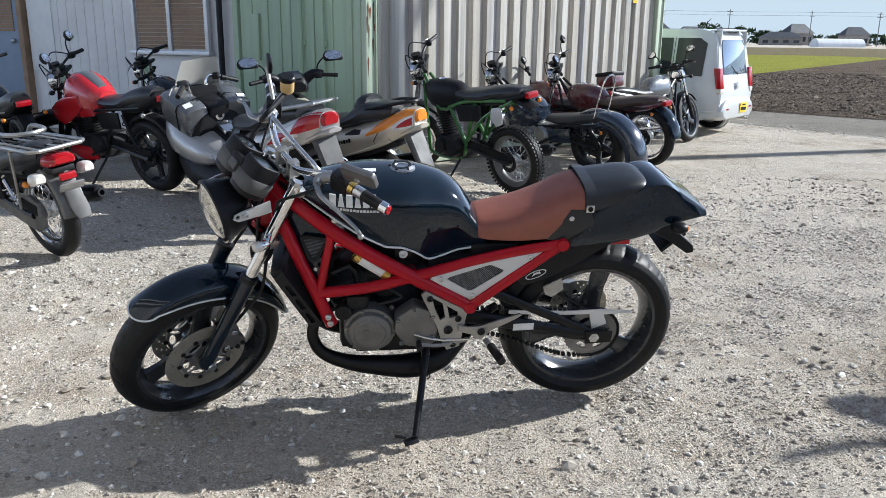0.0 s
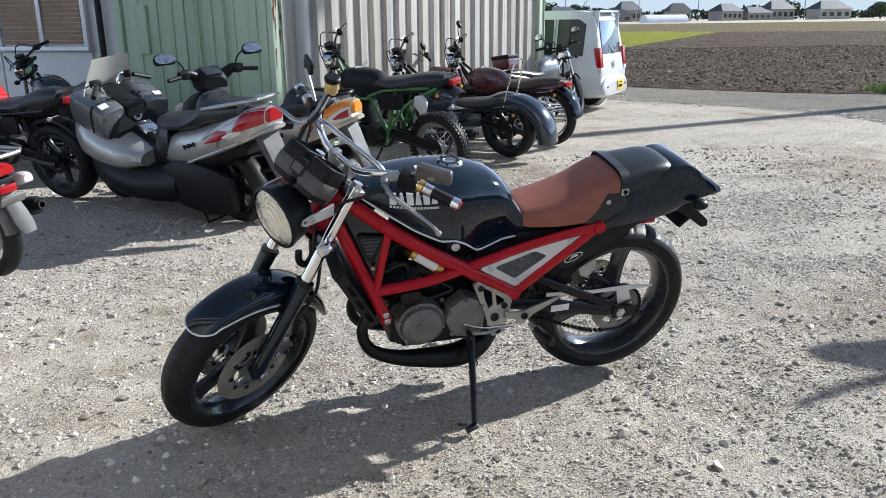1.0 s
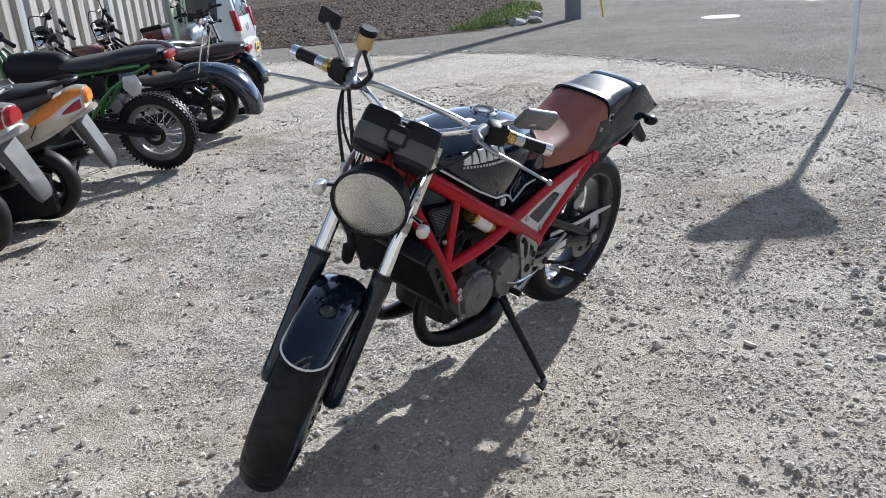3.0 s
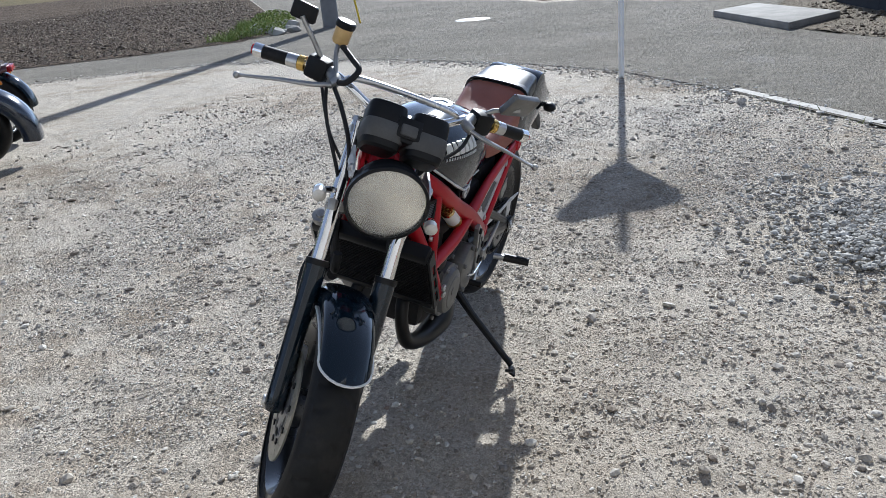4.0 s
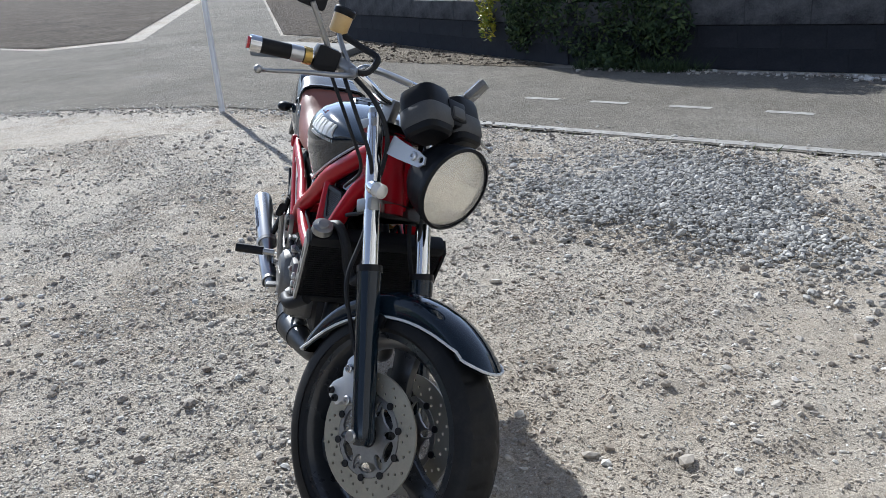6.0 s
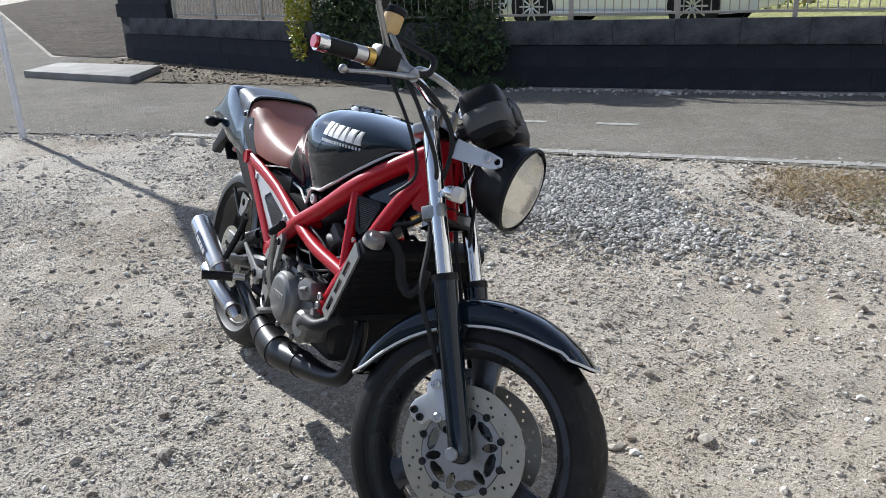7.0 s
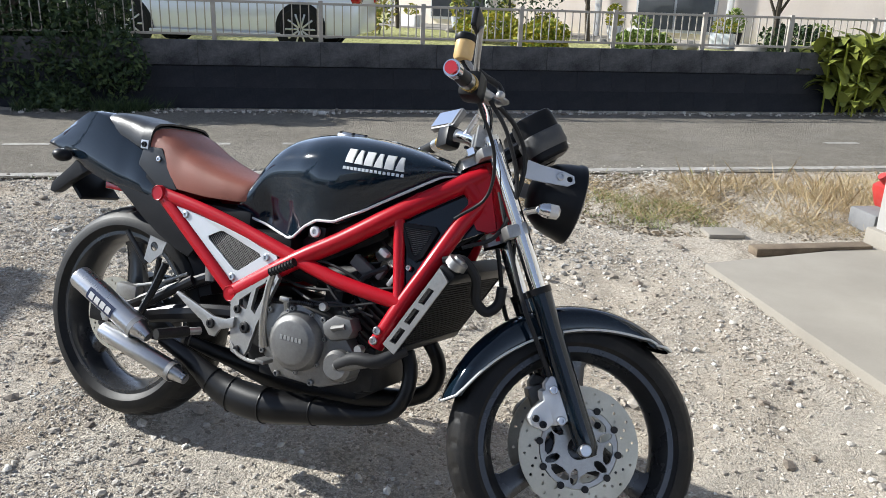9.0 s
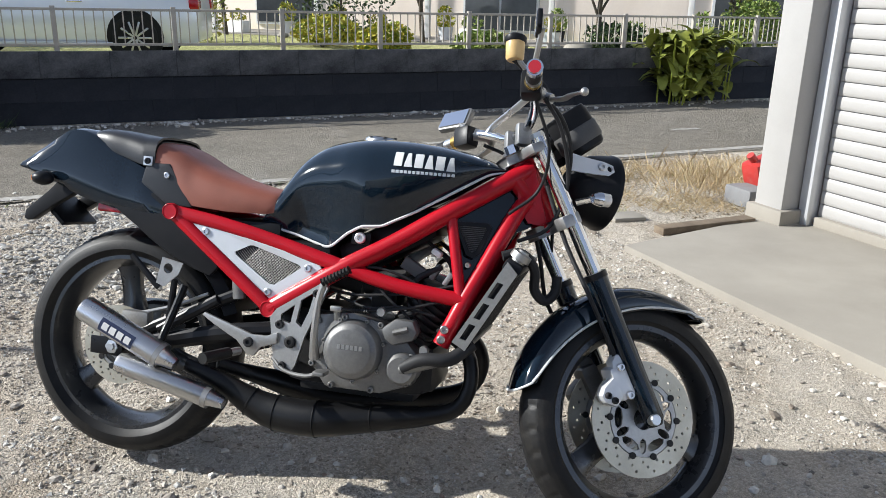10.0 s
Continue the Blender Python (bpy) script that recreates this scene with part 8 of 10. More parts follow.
def distance_view():
    rng = random.Random(5)
    k = 0
    for x, y, w, d, h in ((a * 2.3, b * 2.3, c * 1.25, e, f * 1.3) for a, b, c, e, f in ((38, 148, 10, 7, 6.5), (52, 152, 12, 8, 5.2), (68, 158, 9, 7, 7.0), (83, 146, 10, 8, 5.6), (99, 154, 11, 8, 6.8), (45, 150, 9, 7, 5.5), (60, 146, 13, 8, 4.0), (76, 152, 8, 7, 6.0), (90, 148, 12, 8, 4.5), (108, 150, 14, 9, 6.5), (30, 160, 8, 6, 4.5), (128, 140, 12, 9, 6), (146, 130, 12, 9, 5), (8, 165, 9, 7, 5), (-14, 168, 11, 8, 5), (160, 112, 12, 9, 6))):
        ob = thing("farmhouse", pose(x, y, 0, 0, 0, rng.uniform(-20, 20)), "distant low house with dark tiled roof", "house", "houses beyond the fields")
        part("wall", block((0, 0, h * 0.28), (w, d, h * 0.56)), "house_wall", ob)
        rf = bmesh.new()
        e = [(-w / 2 - 0.6, -d / 2 - 0.6, h * 0.55), (w / 2 + 0.6, -d / 2 - 0.6, h * 0.55), (w / 2 + 0.6, d / 2 + 0.6, h * 0.55), (-w / 2 - 0.6, d / 2 + 0.6, h * 0.55), (-w * 0.28, 0, h), (w * 0.28, 0, h)]
        vs = [rf.verts.new(p) for p in e]
        for f in ((0, 1, 5, 4), (1, 2, 5), (2, 3, 4, 5), (3, 0, 4), (3, 2, 1, 0)):
            rf.faces.new([vs[i] for i in f])
        part("roof", rf, "roof", ob)
        for j in range(4):
            part("window", block((-w * 0.36 + j * w * 0.24, -d / 2 - 0.05, h * 0.28), (w * 0.13, 0.1, h * 0.22)), "dark_glass", ob)
    gh = thing("greenhouse", pose(117, 243, 0, 0, 0, 8), "long white film greenhouse in the fields", "greenhouse")
    arch = [(2.4 * math.cos(a), 2.4 * math.sin(a)) for a in np.linspace(0, math.pi, 13)]
    part("film", rings(bmesh.new(), [[(x, y, z) for y, z in arch] for x in (-7.5, 7.5)]), "film", gh)
    for x, y in ((62, 285), (82, 310), (104, 300), (136, 305), (164, 310), (205, 300), (30, 300)):
        pl = thing("power_pole", pose(x, y, 0), "distant wooden power pole", "utility pole", "far power poles")
        part("shaft", tube([(0, 0, 0), (0, 0, 12.5)], [0.2, 0.14], 8), "pole_concrete", pl)
        for z in (10.6, 11.8):
            part("crossarm", block((0, 0, z), (2.2, 0.15, 0.15)), "dark_alloy", pl)
    for z, y in ((11.9, 300), (10.7, 300.4)):
        w = part("power_line", tube([(-60, y, z), (0, y, z - 0.8), (62, y, z), (104, y, z - 0.2), (164, y, z), (320, y - 10, z - 0.4)], 0.03, 4, 5), "dark_alloy")
        tagged(w, "thin power line across the distance", "power line")
    for kx, (x, y, r, h) in enumerate((a * 2.3, b * 2.3, c * 1.3, e * 1.3) for a, b, c, e in ((50, 155, 5, 7), (56, 158, 4, 6), (20, 165, 5, 6), (104, 158, 4, 7), (120, 150, 4, 6), (135, 142, 5, 7), (-30, 165, 6, 7), (152, 128, 5, 7), (172, 100, 7, 8))):
        tr = thing("far_tree", pose(x, y, 0), "distant dark rounded tree", "tree", "trees beyond the fields")
        part("trunk", tube([(0, 0, 0), (0, 0, h * 0.5)], [0.35, 0.2], 8), "bark", tr)
        cr = leaves("crown", [(rng.uniform(-0.5, 0.5) * r, rng.uniform(-0.4, 0.4) * r, h * rng.uniform(0.45, 0.7), r * 0.6, r * 0.6, h * 0.3) for _ in range(5)], 700, 0.8, "leaf_dark", "", "", 120 + kx, kind="")
        cr.parent = tr
    band = [(x * 2.4, 420 + 8 * math.sin(x * 0.05), 2.0 + 0.9 * math.sin(x * 0.13) + 0.8 * math.sin(x * 0.31), 10, 3, 3.8) for x in range(-150, 190, 5)]
    leaves("far_hedge", band, 15000, 1.7, "leaf_dark", "distant line of trees and hedges", "woods", 140)


distance_view()


def sky_backdrop():
    """Pale haze low over the horizon, a ring far beyond the fields."""
    m, nt, p = nodes_of("horizon_haze")
    glow = nt.nodes.new("ShaderNodeEmission")
    glow.inputs["Color"].default_value, glow.inputs["Strength"].default_value = (0.365, 0.420, 0.455, 1), 1.0
    nt.links.new(glow.outputs[0], nt.nodes["Material Output"].inputs["Surface"])
    M["haze"] = m
    ring = [[(1000 * math.cos(a), 1000 * math.sin(a), z) for a in (2 * math.pi * k / 96 for k in range(96))] for z in (-1.0, 70.0)]
    tagged(part("backdrop", rings(bmesh.new(), ring, cap=False), "haze"), "pale hazy sky low over the horizon", "sky", "", "structure")


sky_backdrop()


# ---------- parked machines ----------
def arc_guard(c, r, a0, a1, w, drop=0.03, n=14, t=0.004):
    rows = []
    for k in range(n + 1):
        a = radians(a0 + (a1 - a0) * k / n)
        sect = [(-w, -drop), (-w * 0.92, -0.008), (-w * 0.5, 0.004), (0, 0.008), (w * 0.5, 0.004), (w * 0.92, -0.008), (w, -drop)]
        p = lambda y, d: (c[0] + (r + d) * math.cos(a), y, c[2] + (r + d) * math.sin(a))
        rows.append([p(y, d) for y, d in sect] + [p(y * 0.95, d - t) for y, d in reversed(sect)])
    return rings(bmesh.new(), rows)


SOFT = [(0, 1.0), (0.4, 0.98), (0.72, 0.88), (0.92, 0.66), (1.0, 0.40), (0.95, 0.15), (0.80, 0.0)]


def body_of(rows, section=SOFT, n=16):
    """A rounded body from few stations (x, half width, low, high)."""
    return hull([tuple(p) for p in curve(rows, max(2, n // len(rows)))], section)


def bars_and_mirrors(ob, x, z, half, mirrors=True, m="black_metal", mirror_up=0.15, mirror_m="black_plastic", xf=I4, mirror_size=1.0):
    hb = part("handlebar", tube([(x - 0.10, -half, z - 0.01), (x - 0.04, -half * 0.6, z), (x, -half * 0.2, z - 0.03), (x, half * 0.2, z - 0.03), (x - 0.04, half * 0.6, z), (x - 0.10, half, z - 0.01)], 0.011, 10, 4), m, ob, xf=xf)
    for s in (1, -1):
        part("grip", tube([(x - 0.10, s * half, z - 0.01), (x - 0.055, s * half * 0.68, z)], 0.016, 10), "rubber", hb, xf=xf)
        part("hand_lever", tube([(x - 0.01, s * half * 0.55, z), (x + 0.02, s * half * 0.7, z - 0.01), (x - 0.01, s * half * 0.95, z - 0.02)], 0.006, 8, 3), "alloy", hb, xf=xf)
        part("switch_box", block((x - 0.05, s * half * 0.58, z), (0.05, 0.06, 0.05), 0.012), "black_plastic", hb, xf=xf)
        if mirrors:
            mx = xf @ Matrix.Translation((x - 0.05, s * half * (0.62 + 0.23 * mirror_size), z + mirror_up)) @ pose(0, 0, 0, 0, 24, 0) @ Matrix.Diagonal((1, mirror_size, 1, 1))
            st = part("mirror", body_of([(-0.012, 0.048, -0.036, 0.036), (0.0, 0.056, -0.044, 0.044), (0.022, 0.044, -0.03, 0.03)], n=8), mirror_m, ob, xf=mx)
            part("mirror_glass", lathe([(0.0, 0.0), (0.047, 0.0)], (0, 0, 0), 20, "x"), "mirror", st, xf=mx @ Matrix.Translation((-0.0135, 0, 0)) @ Matrix.Diagonal((1, 1, 0.8, 1)))
            part("mirror_stem", tube([(x - 0.04, s * half * 0.55, z), (x - 0.03, s * half * 0.62, z + mirror_up * 0.6), (x - 0.04, s * half * 0.80, z + mirror_up)], 0.006, 6, 3), "black_metal", st, xf=xf)
    return hb


def plate_bars(ob, c, tilt, material="white_sticker", w=0.20, h=0.125, m=I4):
    """A number plate with plain bars in place of its writing."""
    xf = m @ Matrix.Translation(c) @ pose(0, 0, 0, 0, tilt, 0)
    pl = part("number_plate", block((0, 0, 0), (0.004, w, h), 0.001), material, ob, xf=xf)
    part("plate_bar", block((-0.003, 0, -h * 0.12), (0.002, w * 0.72, h * 0.30)), "green_steel" if material == "white_sticker" else "black_plastic", pl, xf=xf)
    part("plate_bar", block((-0.003, 0, h * 0.27), (0.002, w * 0.45, h * 0.14)), "green_steel" if material == "white_sticker" else "black_plastic", pl, xf=xf)


def street_bike(name, label, m, wb=1.36, rr=0.30, rf=0.30, tw=0.12, wire=False, tank="red_paint", seat="black_vinyl", frame_m="black_metal", guard="black_plastic", engine_m="dark_alloy", rim="rim",
                tank_z=0.80, seat_z=0.78, bar_z=1.05, bar_half=0.36, rake=0.42, tail="kick", lamp_m="chrome", mirrors=True, pipe="dark_alloy", group="parked motorcycles", box=None, screen=False, pillion=False, front_guard=True, knobbly=False, shroud=False, tank_scale=1.0, steer=34.0, tank_dx=0.0, stripe=None, blinker="amber"):
    """A parked motorcycle on its side stand: origin under the rear axle, x ahead."""
    ob = thing(name, m, label, "motorcycle", group)
    bead_r, bead_f = rr - 0.085 if not knobbly else rr - 0.075, rf - 0.08
    hx, hz = wb - rake * (bar_z - 0.12 - rf), bar_z - 0.12
    # the front end turned to its lock round the steering head
    S = Matrix.Translation((hx, 0, hz)) @ Matrix.Rotation(radians(steer), 4, Vector((-rake, 0, 1)).normalized()) @ Matrix.Translation((-hx, 0, -hz))
    rw = wheel(ob, (0, 0, rr), rr, tw, bead_r, I4, 28 if wire else 5, rim if not wire else "grey_alloy" if knobbly else "chrome", "rear_wheel", wire, 40)
    fw = wheel(ob, (wb, 0, rf), rf, tw * 0.82, bead_f, S, 28 if wire else 5, rim if not wire else "chrome", "front_wheel", wire, 40)
    if knobbly:
        kn = bmesh.new()
        for k in range(54):
            for y in (-0.040, -0.014, 0.014, 0.040):
                a = 2 * math.pi * (k + (0.5 if abs(y) > 0.02 else 0)) / 54
                join(kn, transformed(block((rr - 0.003 - 0.10 * abs(y), y, 0), (0.013, 0.016, 0.018)), Matrix.Translation((0, 0, rr)) @ Matrix.Rotation(-a, 4, "Y")))
        part("knobbly_tread", kn, "rubber", rw)
    disc = lathe([(0.05, -0.003), (0.12, -0.003), (0.12, 0.003), (0.05, 0.003)], (wb, 0.06, rf), 28, closed=True)
    part("brake_disc", disc, "disc_steel", fw, xf=S)
    part("sprocket", lathe([(0.05, -0.003), (0.085, -0.003), (0.085, 0.003), (0.05, 0.003)], (0, 0.075, rr), 28, closed=True), "dark_alloy", rw)
    for s in (1, -1):
        part("swingarm", tube([(0.50, s * 0.09, 0.38), (0.02, s * 0.10, rr), (-0.03, s * 0.10, rr)], 0.020, 8), frame_m if not knobbly else "dark_alloy", ob)
        if knobbly:
            part("frame_tube", tube([(0.62, s * 0.11, seat_z - 0.14), (0.44, s * 0.12, 0.40)], 0.016, 8), frame_m, ob)
            part("frame_tube", tube([(0.42, s * 0.12, 0.44), (0.20, s * 0.12, 0.66), (-0.12, s * 0.10, seat_z - 0.06)], 0.013, 8, 3), frame_m, ob)
            if s > 0:
                part("number_panel", plate([(-0.01, seat_z - 0.11), (0.08, seat_z - 0.12), (0.10, seat_z - 0.20), (0.04, seat_z - 0.27), (-0.02, seat_z - 0.25), (-0.04, seat_z - 0.18)], s * 0.125, s * 0.150, 0.01), "silver_paint", ob, "silver side panel")
        else:
            part("shock_absorber", joined(tube([(0.06, s * 0.13, rr + 0.06), (0.16, s * 0.13, seat_z - 0.12)], 0.012, 8), tube([(0.06 + 0.0052 * k, s * 0.13 + 0.026 * math.cos(k * 1.1), rr + 0.08 + (seat_z - 0.24 - rr) * k / 20) for k in range(20)], 0.006, 5)), "chrome" if wire else "black_metal", ob)
        part("frame_tube", tube([(hx - 0.04, s * 0.03, hz - 0.06), (0.75, s * 0.10, tank_z - 0.14), (0.45, s * 0.11, seat_z - 0.10), (-0.05, s * 0.10, seat_z - 0.06)], 0.015, 8, 3), frame_m, ob)
        part("frame_tube", tube([(hx - 0.02, s * 0.03, hz - 0.12), (wb - 0.40, s * 0.09, 0.45), (wb - 0.45, s * 0.10, 0.28), (0.55, s * 0.10, 0.27), (0.45, s * 0.11, 0.42), (0.30, s * 0.11, seat_z - 0.10)], 0.015, 8, 3), frame_m, ob)
        leg = part("fork_leg", tube([(wb, s * 0.085, rf), (wb - rake * 0.28, s * 0.085, rf + 0.28)], 0.025, 10), "alloy" if wire else "black_metal", ob, xf=S)
        part("stanchion", tube([(wb - rake * 0.26, s * 0.085, rf + 0.26), (hx, s * 0.085, hz + 0.05)], 0.018, 10), "chrome", leg, xf=S)
        part("side_cover", plate([(0.24, seat_z - 0.25), (0.50, seat_z - 0.27), (0.54, seat_z - 0.13), (0.24, seat_z - 0.11)], s * 0.105, s * 0.125, 0.01), tank if tail != "kick" else "black_plastic", ob)
        ri = part("rear_indicator", joined(tube([(-0.14, s * 0.06, seat_z - 0.10), (-0.15, s * 0.15, seat_z - 0.10)], 0.007, 6), ball((-0.15, s * 0.165, seat_z - 0.10), (0.026, 0.024, 0.022))), "black_plastic", ob)
        part("indicator_lens", ball((-0.164, s * 0.165, seat_z - 0.10), (0.020, 0.020, 0.019)), blinker, ri)
        part("footpeg", tube([(0.52, s * 0.12, 0.33), (0.51, s * 0.26, 0.33)], 0.013, 8), "rubber", ob)
        fi = part("front_indicator", joined(tube([(hx + 0.05, s * 0.09, hz - 0.06), (hx + 0.06, s * 0.17, hz - 0.06)], 0.007, 6), ball((hx + 0.065, s * 0.185, hz - 0.06), (0.028, 0.024, 0.022))), "black_plastic", ob, xf=S)
        part("indicator_lens", ball((hx + 0.08, s * 0.185, hz - 0.06), (0.020, 0.020, 0.019)), blinker, fi, xf=S)
    eng = part("engine", joined(block((0.66, 0, 0.36), (0.36, 0.24, 0.20), 0.04), lathe([(0, 0.165), (0.07, 0.160), (0.09, 0.13), (0.09, -0.13), (0.07, -0.160), (0, -0.165)], (0.60, 0, 0.37), 24), lathe([(0, 0.155), (0.06, 0.15), (0.075, 0.12), (0.075, -0.12), (0.06, -0.15), (0, -0.155)], (0.77, 0, 0.36), 24)), engine_m, ob)
    shape = [(math.copysign(abs(math.cos(a)) ** 0.5, math.cos(a)), math.copysign(abs(math.sin(a)) ** 0.5, math.sin(a))) for a in (2 * math.pi * j / 20 for j in range(20))]
    steps = [(0.062, 0.0)]
    for k in range(9):
        steps += [(0.062, 0.025 + 0.022 * k), (0.088, 0.027 + 0.022 * k), (0.088, 0.034 + 0.022 * k), (0.062, 0.036 + 0.022 * k)]
    steps += [(0.070, 0.235), (0.070, 0.255), (0.03, 0.265)]
    cyl = rings(bmesh.new(), [[(q * x, q * y * 1.1, z) for x, y in shape] for q, z in steps])
    part("cylinder", cyl, engine_m, eng, xf=Matrix.Translation((0.74, 0, 0.44)) @ pose(0, 0, 0, 0, 12, 0))
    part("exhaust_pipe", tube([(0.82, -0.05, 0.58), (0.95, -0.08, 0.50), (0.93, -0.12, 0.30), (0.70, -0.15, 0.24), (0.35, -0.17, 0.27)], 0.022, 10, 5), "chrome" if wire else "dark_alloy", ob)
    part("silencer", tube([(0.40, -0.17, 0.27), (0.30, -0.175, 0.28), (-0.22, -0.19, 0.36), (-0.25, -0.19, 0.365)], [0.025, 0.05, 0.05, 0.035], 14), pipe, ob)
    part("silencer_tip", lathe([(0.016, -0.02), (0.024, -0.02), (0.024, 0.02), (0.016, 0.02)], (0, 0, 0), 16, "x", closed=True), "dark_alloy", ob, xf=Matrix.Translation((-0.255, -0.19, 0.366)) @ pose(0, 0, 0, 0, 9, 0))
    ts = tank_scale
    tk = part("fuel_tank", body_of([(x + tank_dx, w, lo, hi) for x, w, lo, hi in ((0.50, 0.08, tank_z - 0.12, tank_z + 0.01), (0.58, 0.12 * ts, tank_z - 0.15 * ts, tank_z + 0.08), (0.72, 0.145 * ts, tank_z - 0.16 * ts, tank_z + 0.13 * ts), (0.86, 0.14 * ts, tank_z - 0.15 * ts, tank_z + 0.13 * ts), (0.96, 0.09 * ts, tank_z - 0.08, tank_z + 0.09), (1.0, 0.05, tank_z - 0.03, tank_z + 0.05))], n=24), tank, ob)
    top = tank_z + 0.13 * tank_scale
    if stripe:
        part("tank_panel", body_of([(0.54, 0.045, tank_z + 0.00, tank_z + 0.060), (0.62, 0.065, tank_z + 0.03, tank_z + 0.04 + 0.065 * tank_scale), (0.72, 0.068, top - 0.06, top + 0.005), (0.84, 0.060, top - 0.06, top + 0.006), (0.93, 0.040, tank_z + 0.03, tank_z + 0.125)], n=20), stripe, tk, "grey centre panel of the tank")
    part("filler_cap", lathe([(0, 0.012), (0.03, 0.01), (0.034, 0.0)], (0.80 + tank_dx, 0, top), 18, "z"), "chrome", tk)
    rise = 0.07 if tail == "kick" and not knobbly else 0.02
    part("seat", body_of([(0.56, 0.09, seat_z - 0.07, seat_z - 0.01), (0.42, 0.13, seat_z - 0.08, seat_z), (0.22, 0.14, seat_z - 0.08, seat_z + 0.02), (0.10, 0.125, seat_z - 0.05, seat_z + 0.03 + rise * 0.5), (-0.06, 0.11, seat_z - 0.04, seat_z + 0.03 + rise), (-0.18, 0.08, seat_z - 0.01, seat_z + 0.02 + rise)], n=20), seat, ob)
    part("tail", body_of([(0.20, 0.11, seat_z - 0.12, seat_z - 0.03), (-0.05, 0.11, seat_z - 0.09, seat_z - 0.02 + rise), (-0.22, 0.07, seat_z - 0.04 + rise * 0.5, seat_z + 0.0 + rise)], n=10), tank if tail != "kick" else "black_plastic", ob)
    part("tail_lamp", block((-0.235, 0, seat_z - 0.03 + rise * 0.6), (0.05, 0.12, 0.05), 0.014), "red_lens", ob)
    part("rear_mudguard", arc_guard((0, 0, rr), rr + (0.26 if knobbly else 0.045), 50, 122 if knobbly else 178 if wire else 140, 0.075 if wire else 0.06), guard, ob)
    if front_guard:
        part("front_mudguard", arc_guard((wb, 0, rf), rf + (0.10 if knobbly else 0.025), 40, 160, 0.055), guard, ob, xf=S)
    lp = S @ Matrix.Translation((hx + 0.10, 0, hz - 0.02))
    hl = part("headlamp", lathe([(0, -0.09), (0.05, -0.085), (0.08, -0.04), (0.085, 0.0), (0.09, 0.01), (0.08, 0.016), (0, 0.012)], (0, 0, 0), 26, "x"), lamp_m, ob, xf=lp)
    part("headlamp_lens", lathe([(0.08, 0.012), (0.05, 0.026), (0, 0.032)], (0, 0, 0), 26, "x"), "lens", hl, xf=lp)
    part("clock", lathe([(0, -0.03), (0.04, -0.025), (0.045, 0.02), (0, 0.022)], (hx + 0.04, 0.0, hz + 0.11), 20, "z"), "black_plastic", ob, xf=S)
    for q in (1, -1):
        part("cable", tube([(hx - 0.02, q * 0.22, bar_z), (hx + 0.10, q * 0.12, bar_z + 0.06), (hx + 0.12, q * 0.04, hz), (hx + 0.02, q * 0.05, hz - 0.20)], 0.005, 6, 5), "rubber", ob, xf=S)
    part("bar_clamp", block((hx, 0, hz + 0.085), (0.05, 0.10, 0.05), 0.012), "black_metal", ob, xf=S)
    for z in (hz - 0.06, hz + 0.05):
        part("fork_yoke", block((hx - 0.01 + (0.05 if z < hz else 0), 0, z), (0.08, 0.22, 0.03), 0.008), "black_metal", ob, xf=S)
    bars_and_mirrors(ob, hx, bar_z, bar_half, mirrors, xf=S)
    part("side_stand", tube([(0.55, 0.11, 0.26), (0.60, 0.30, 0.03)], 0.011, 8), "black_metal", ob)
    part("chain_case", plate([(-0.08, rr + 0.06), (0.48, 0.46), (0.50, 0.40), (-0.06, rr - 0.0)], 0.092, 0.104, 0.004), "black_metal", ob)
    if box:
        part("top_box", block((-0.18, 0, seat_z + 0.12), (0.22, 0.24, 0.13), 0.03), box, ob)
        part("box_lid", block((-0.18, 0, seat_z + 0.20), (0.23, 0.25, 0.05), 0.02), "black_plastic", ob)
    if shroud:
        for s in (1, -1):
            part("tank_shroud", body_of([(-0.22, 0.012, -0.06, 0.05), (-0.05, 0.022, -0.12, 0.07), (0.10, 0.022, -0.14, 0.06), (0.22, 0.010, -0.06, 0.02)], n=12), tank, ob, xf=Matrix.Translation((0.88, s * 0.165, tank_z - 0.10)) @ pose(0, 0, 0, 0, 12, 0))
            part("belly_cowl", body_of([(-0.20, 0.01, -0.05, 0.04), (0.0, 0.018, -0.06, 0.06), (0.18, 0.010, -0.02, 0.05)], n=10), tank, ob, xf=Matrix.Translation((0.80, s * 0.15, 0.30)))
    if pillion:
        part("sissy_bar", tube([(-0.02, 0.10, seat_z - 0.05), (-0.16, 0.08, seat_z + 0.35), (-0.16, -0.08, seat_z + 0.35), (-0.02, -0.10, seat_z - 0.05)], 0.008, 8, 5), "chrome", ob)
    return ob


def lens_patch(rows, x0, x1, low, high, side, proud=0.006):
    """A thin shell on the flank of a body_of() hull, between two shares of its height that vary from x0 to x1."""
    xs, us = [q[1] for q in SOFT][::-1], [q[0] for q in SOFT][::-1]
    outer, inner = [], []
    for k in range(13):
        t = k / 12
        x = x0 + (x1 - x0) * t
        w, lo, hi = (spline(x, [(q[0], q[c]) for q in rows]) for c in (1, 2, 3))
        a, b = lerp(t, low), lerp(t, high)
        line = [(float(np.interp(a + (b - a) * q / 6, xs, us)), a + (b - a) * q / 6) for q in range(7)]
        bulge = [proud * (0.2 + 0.8 * math.sin(math.pi * q / 6)) * (0.25 + 0.75 * math.sin(math.pi * t)) for q in range(7)]
        outer.append([(x, side * (w * u + g), lo + (hi - lo) * v) for (u, v), g in zip(line, bulge)])
        inner.append([(x, side * (w * u - 0.012), lo + (hi - lo) * v) for u, v in line])
    return rings(bmesh.new(), [o + n[::-1] for o, n in zip(outer, inner)])


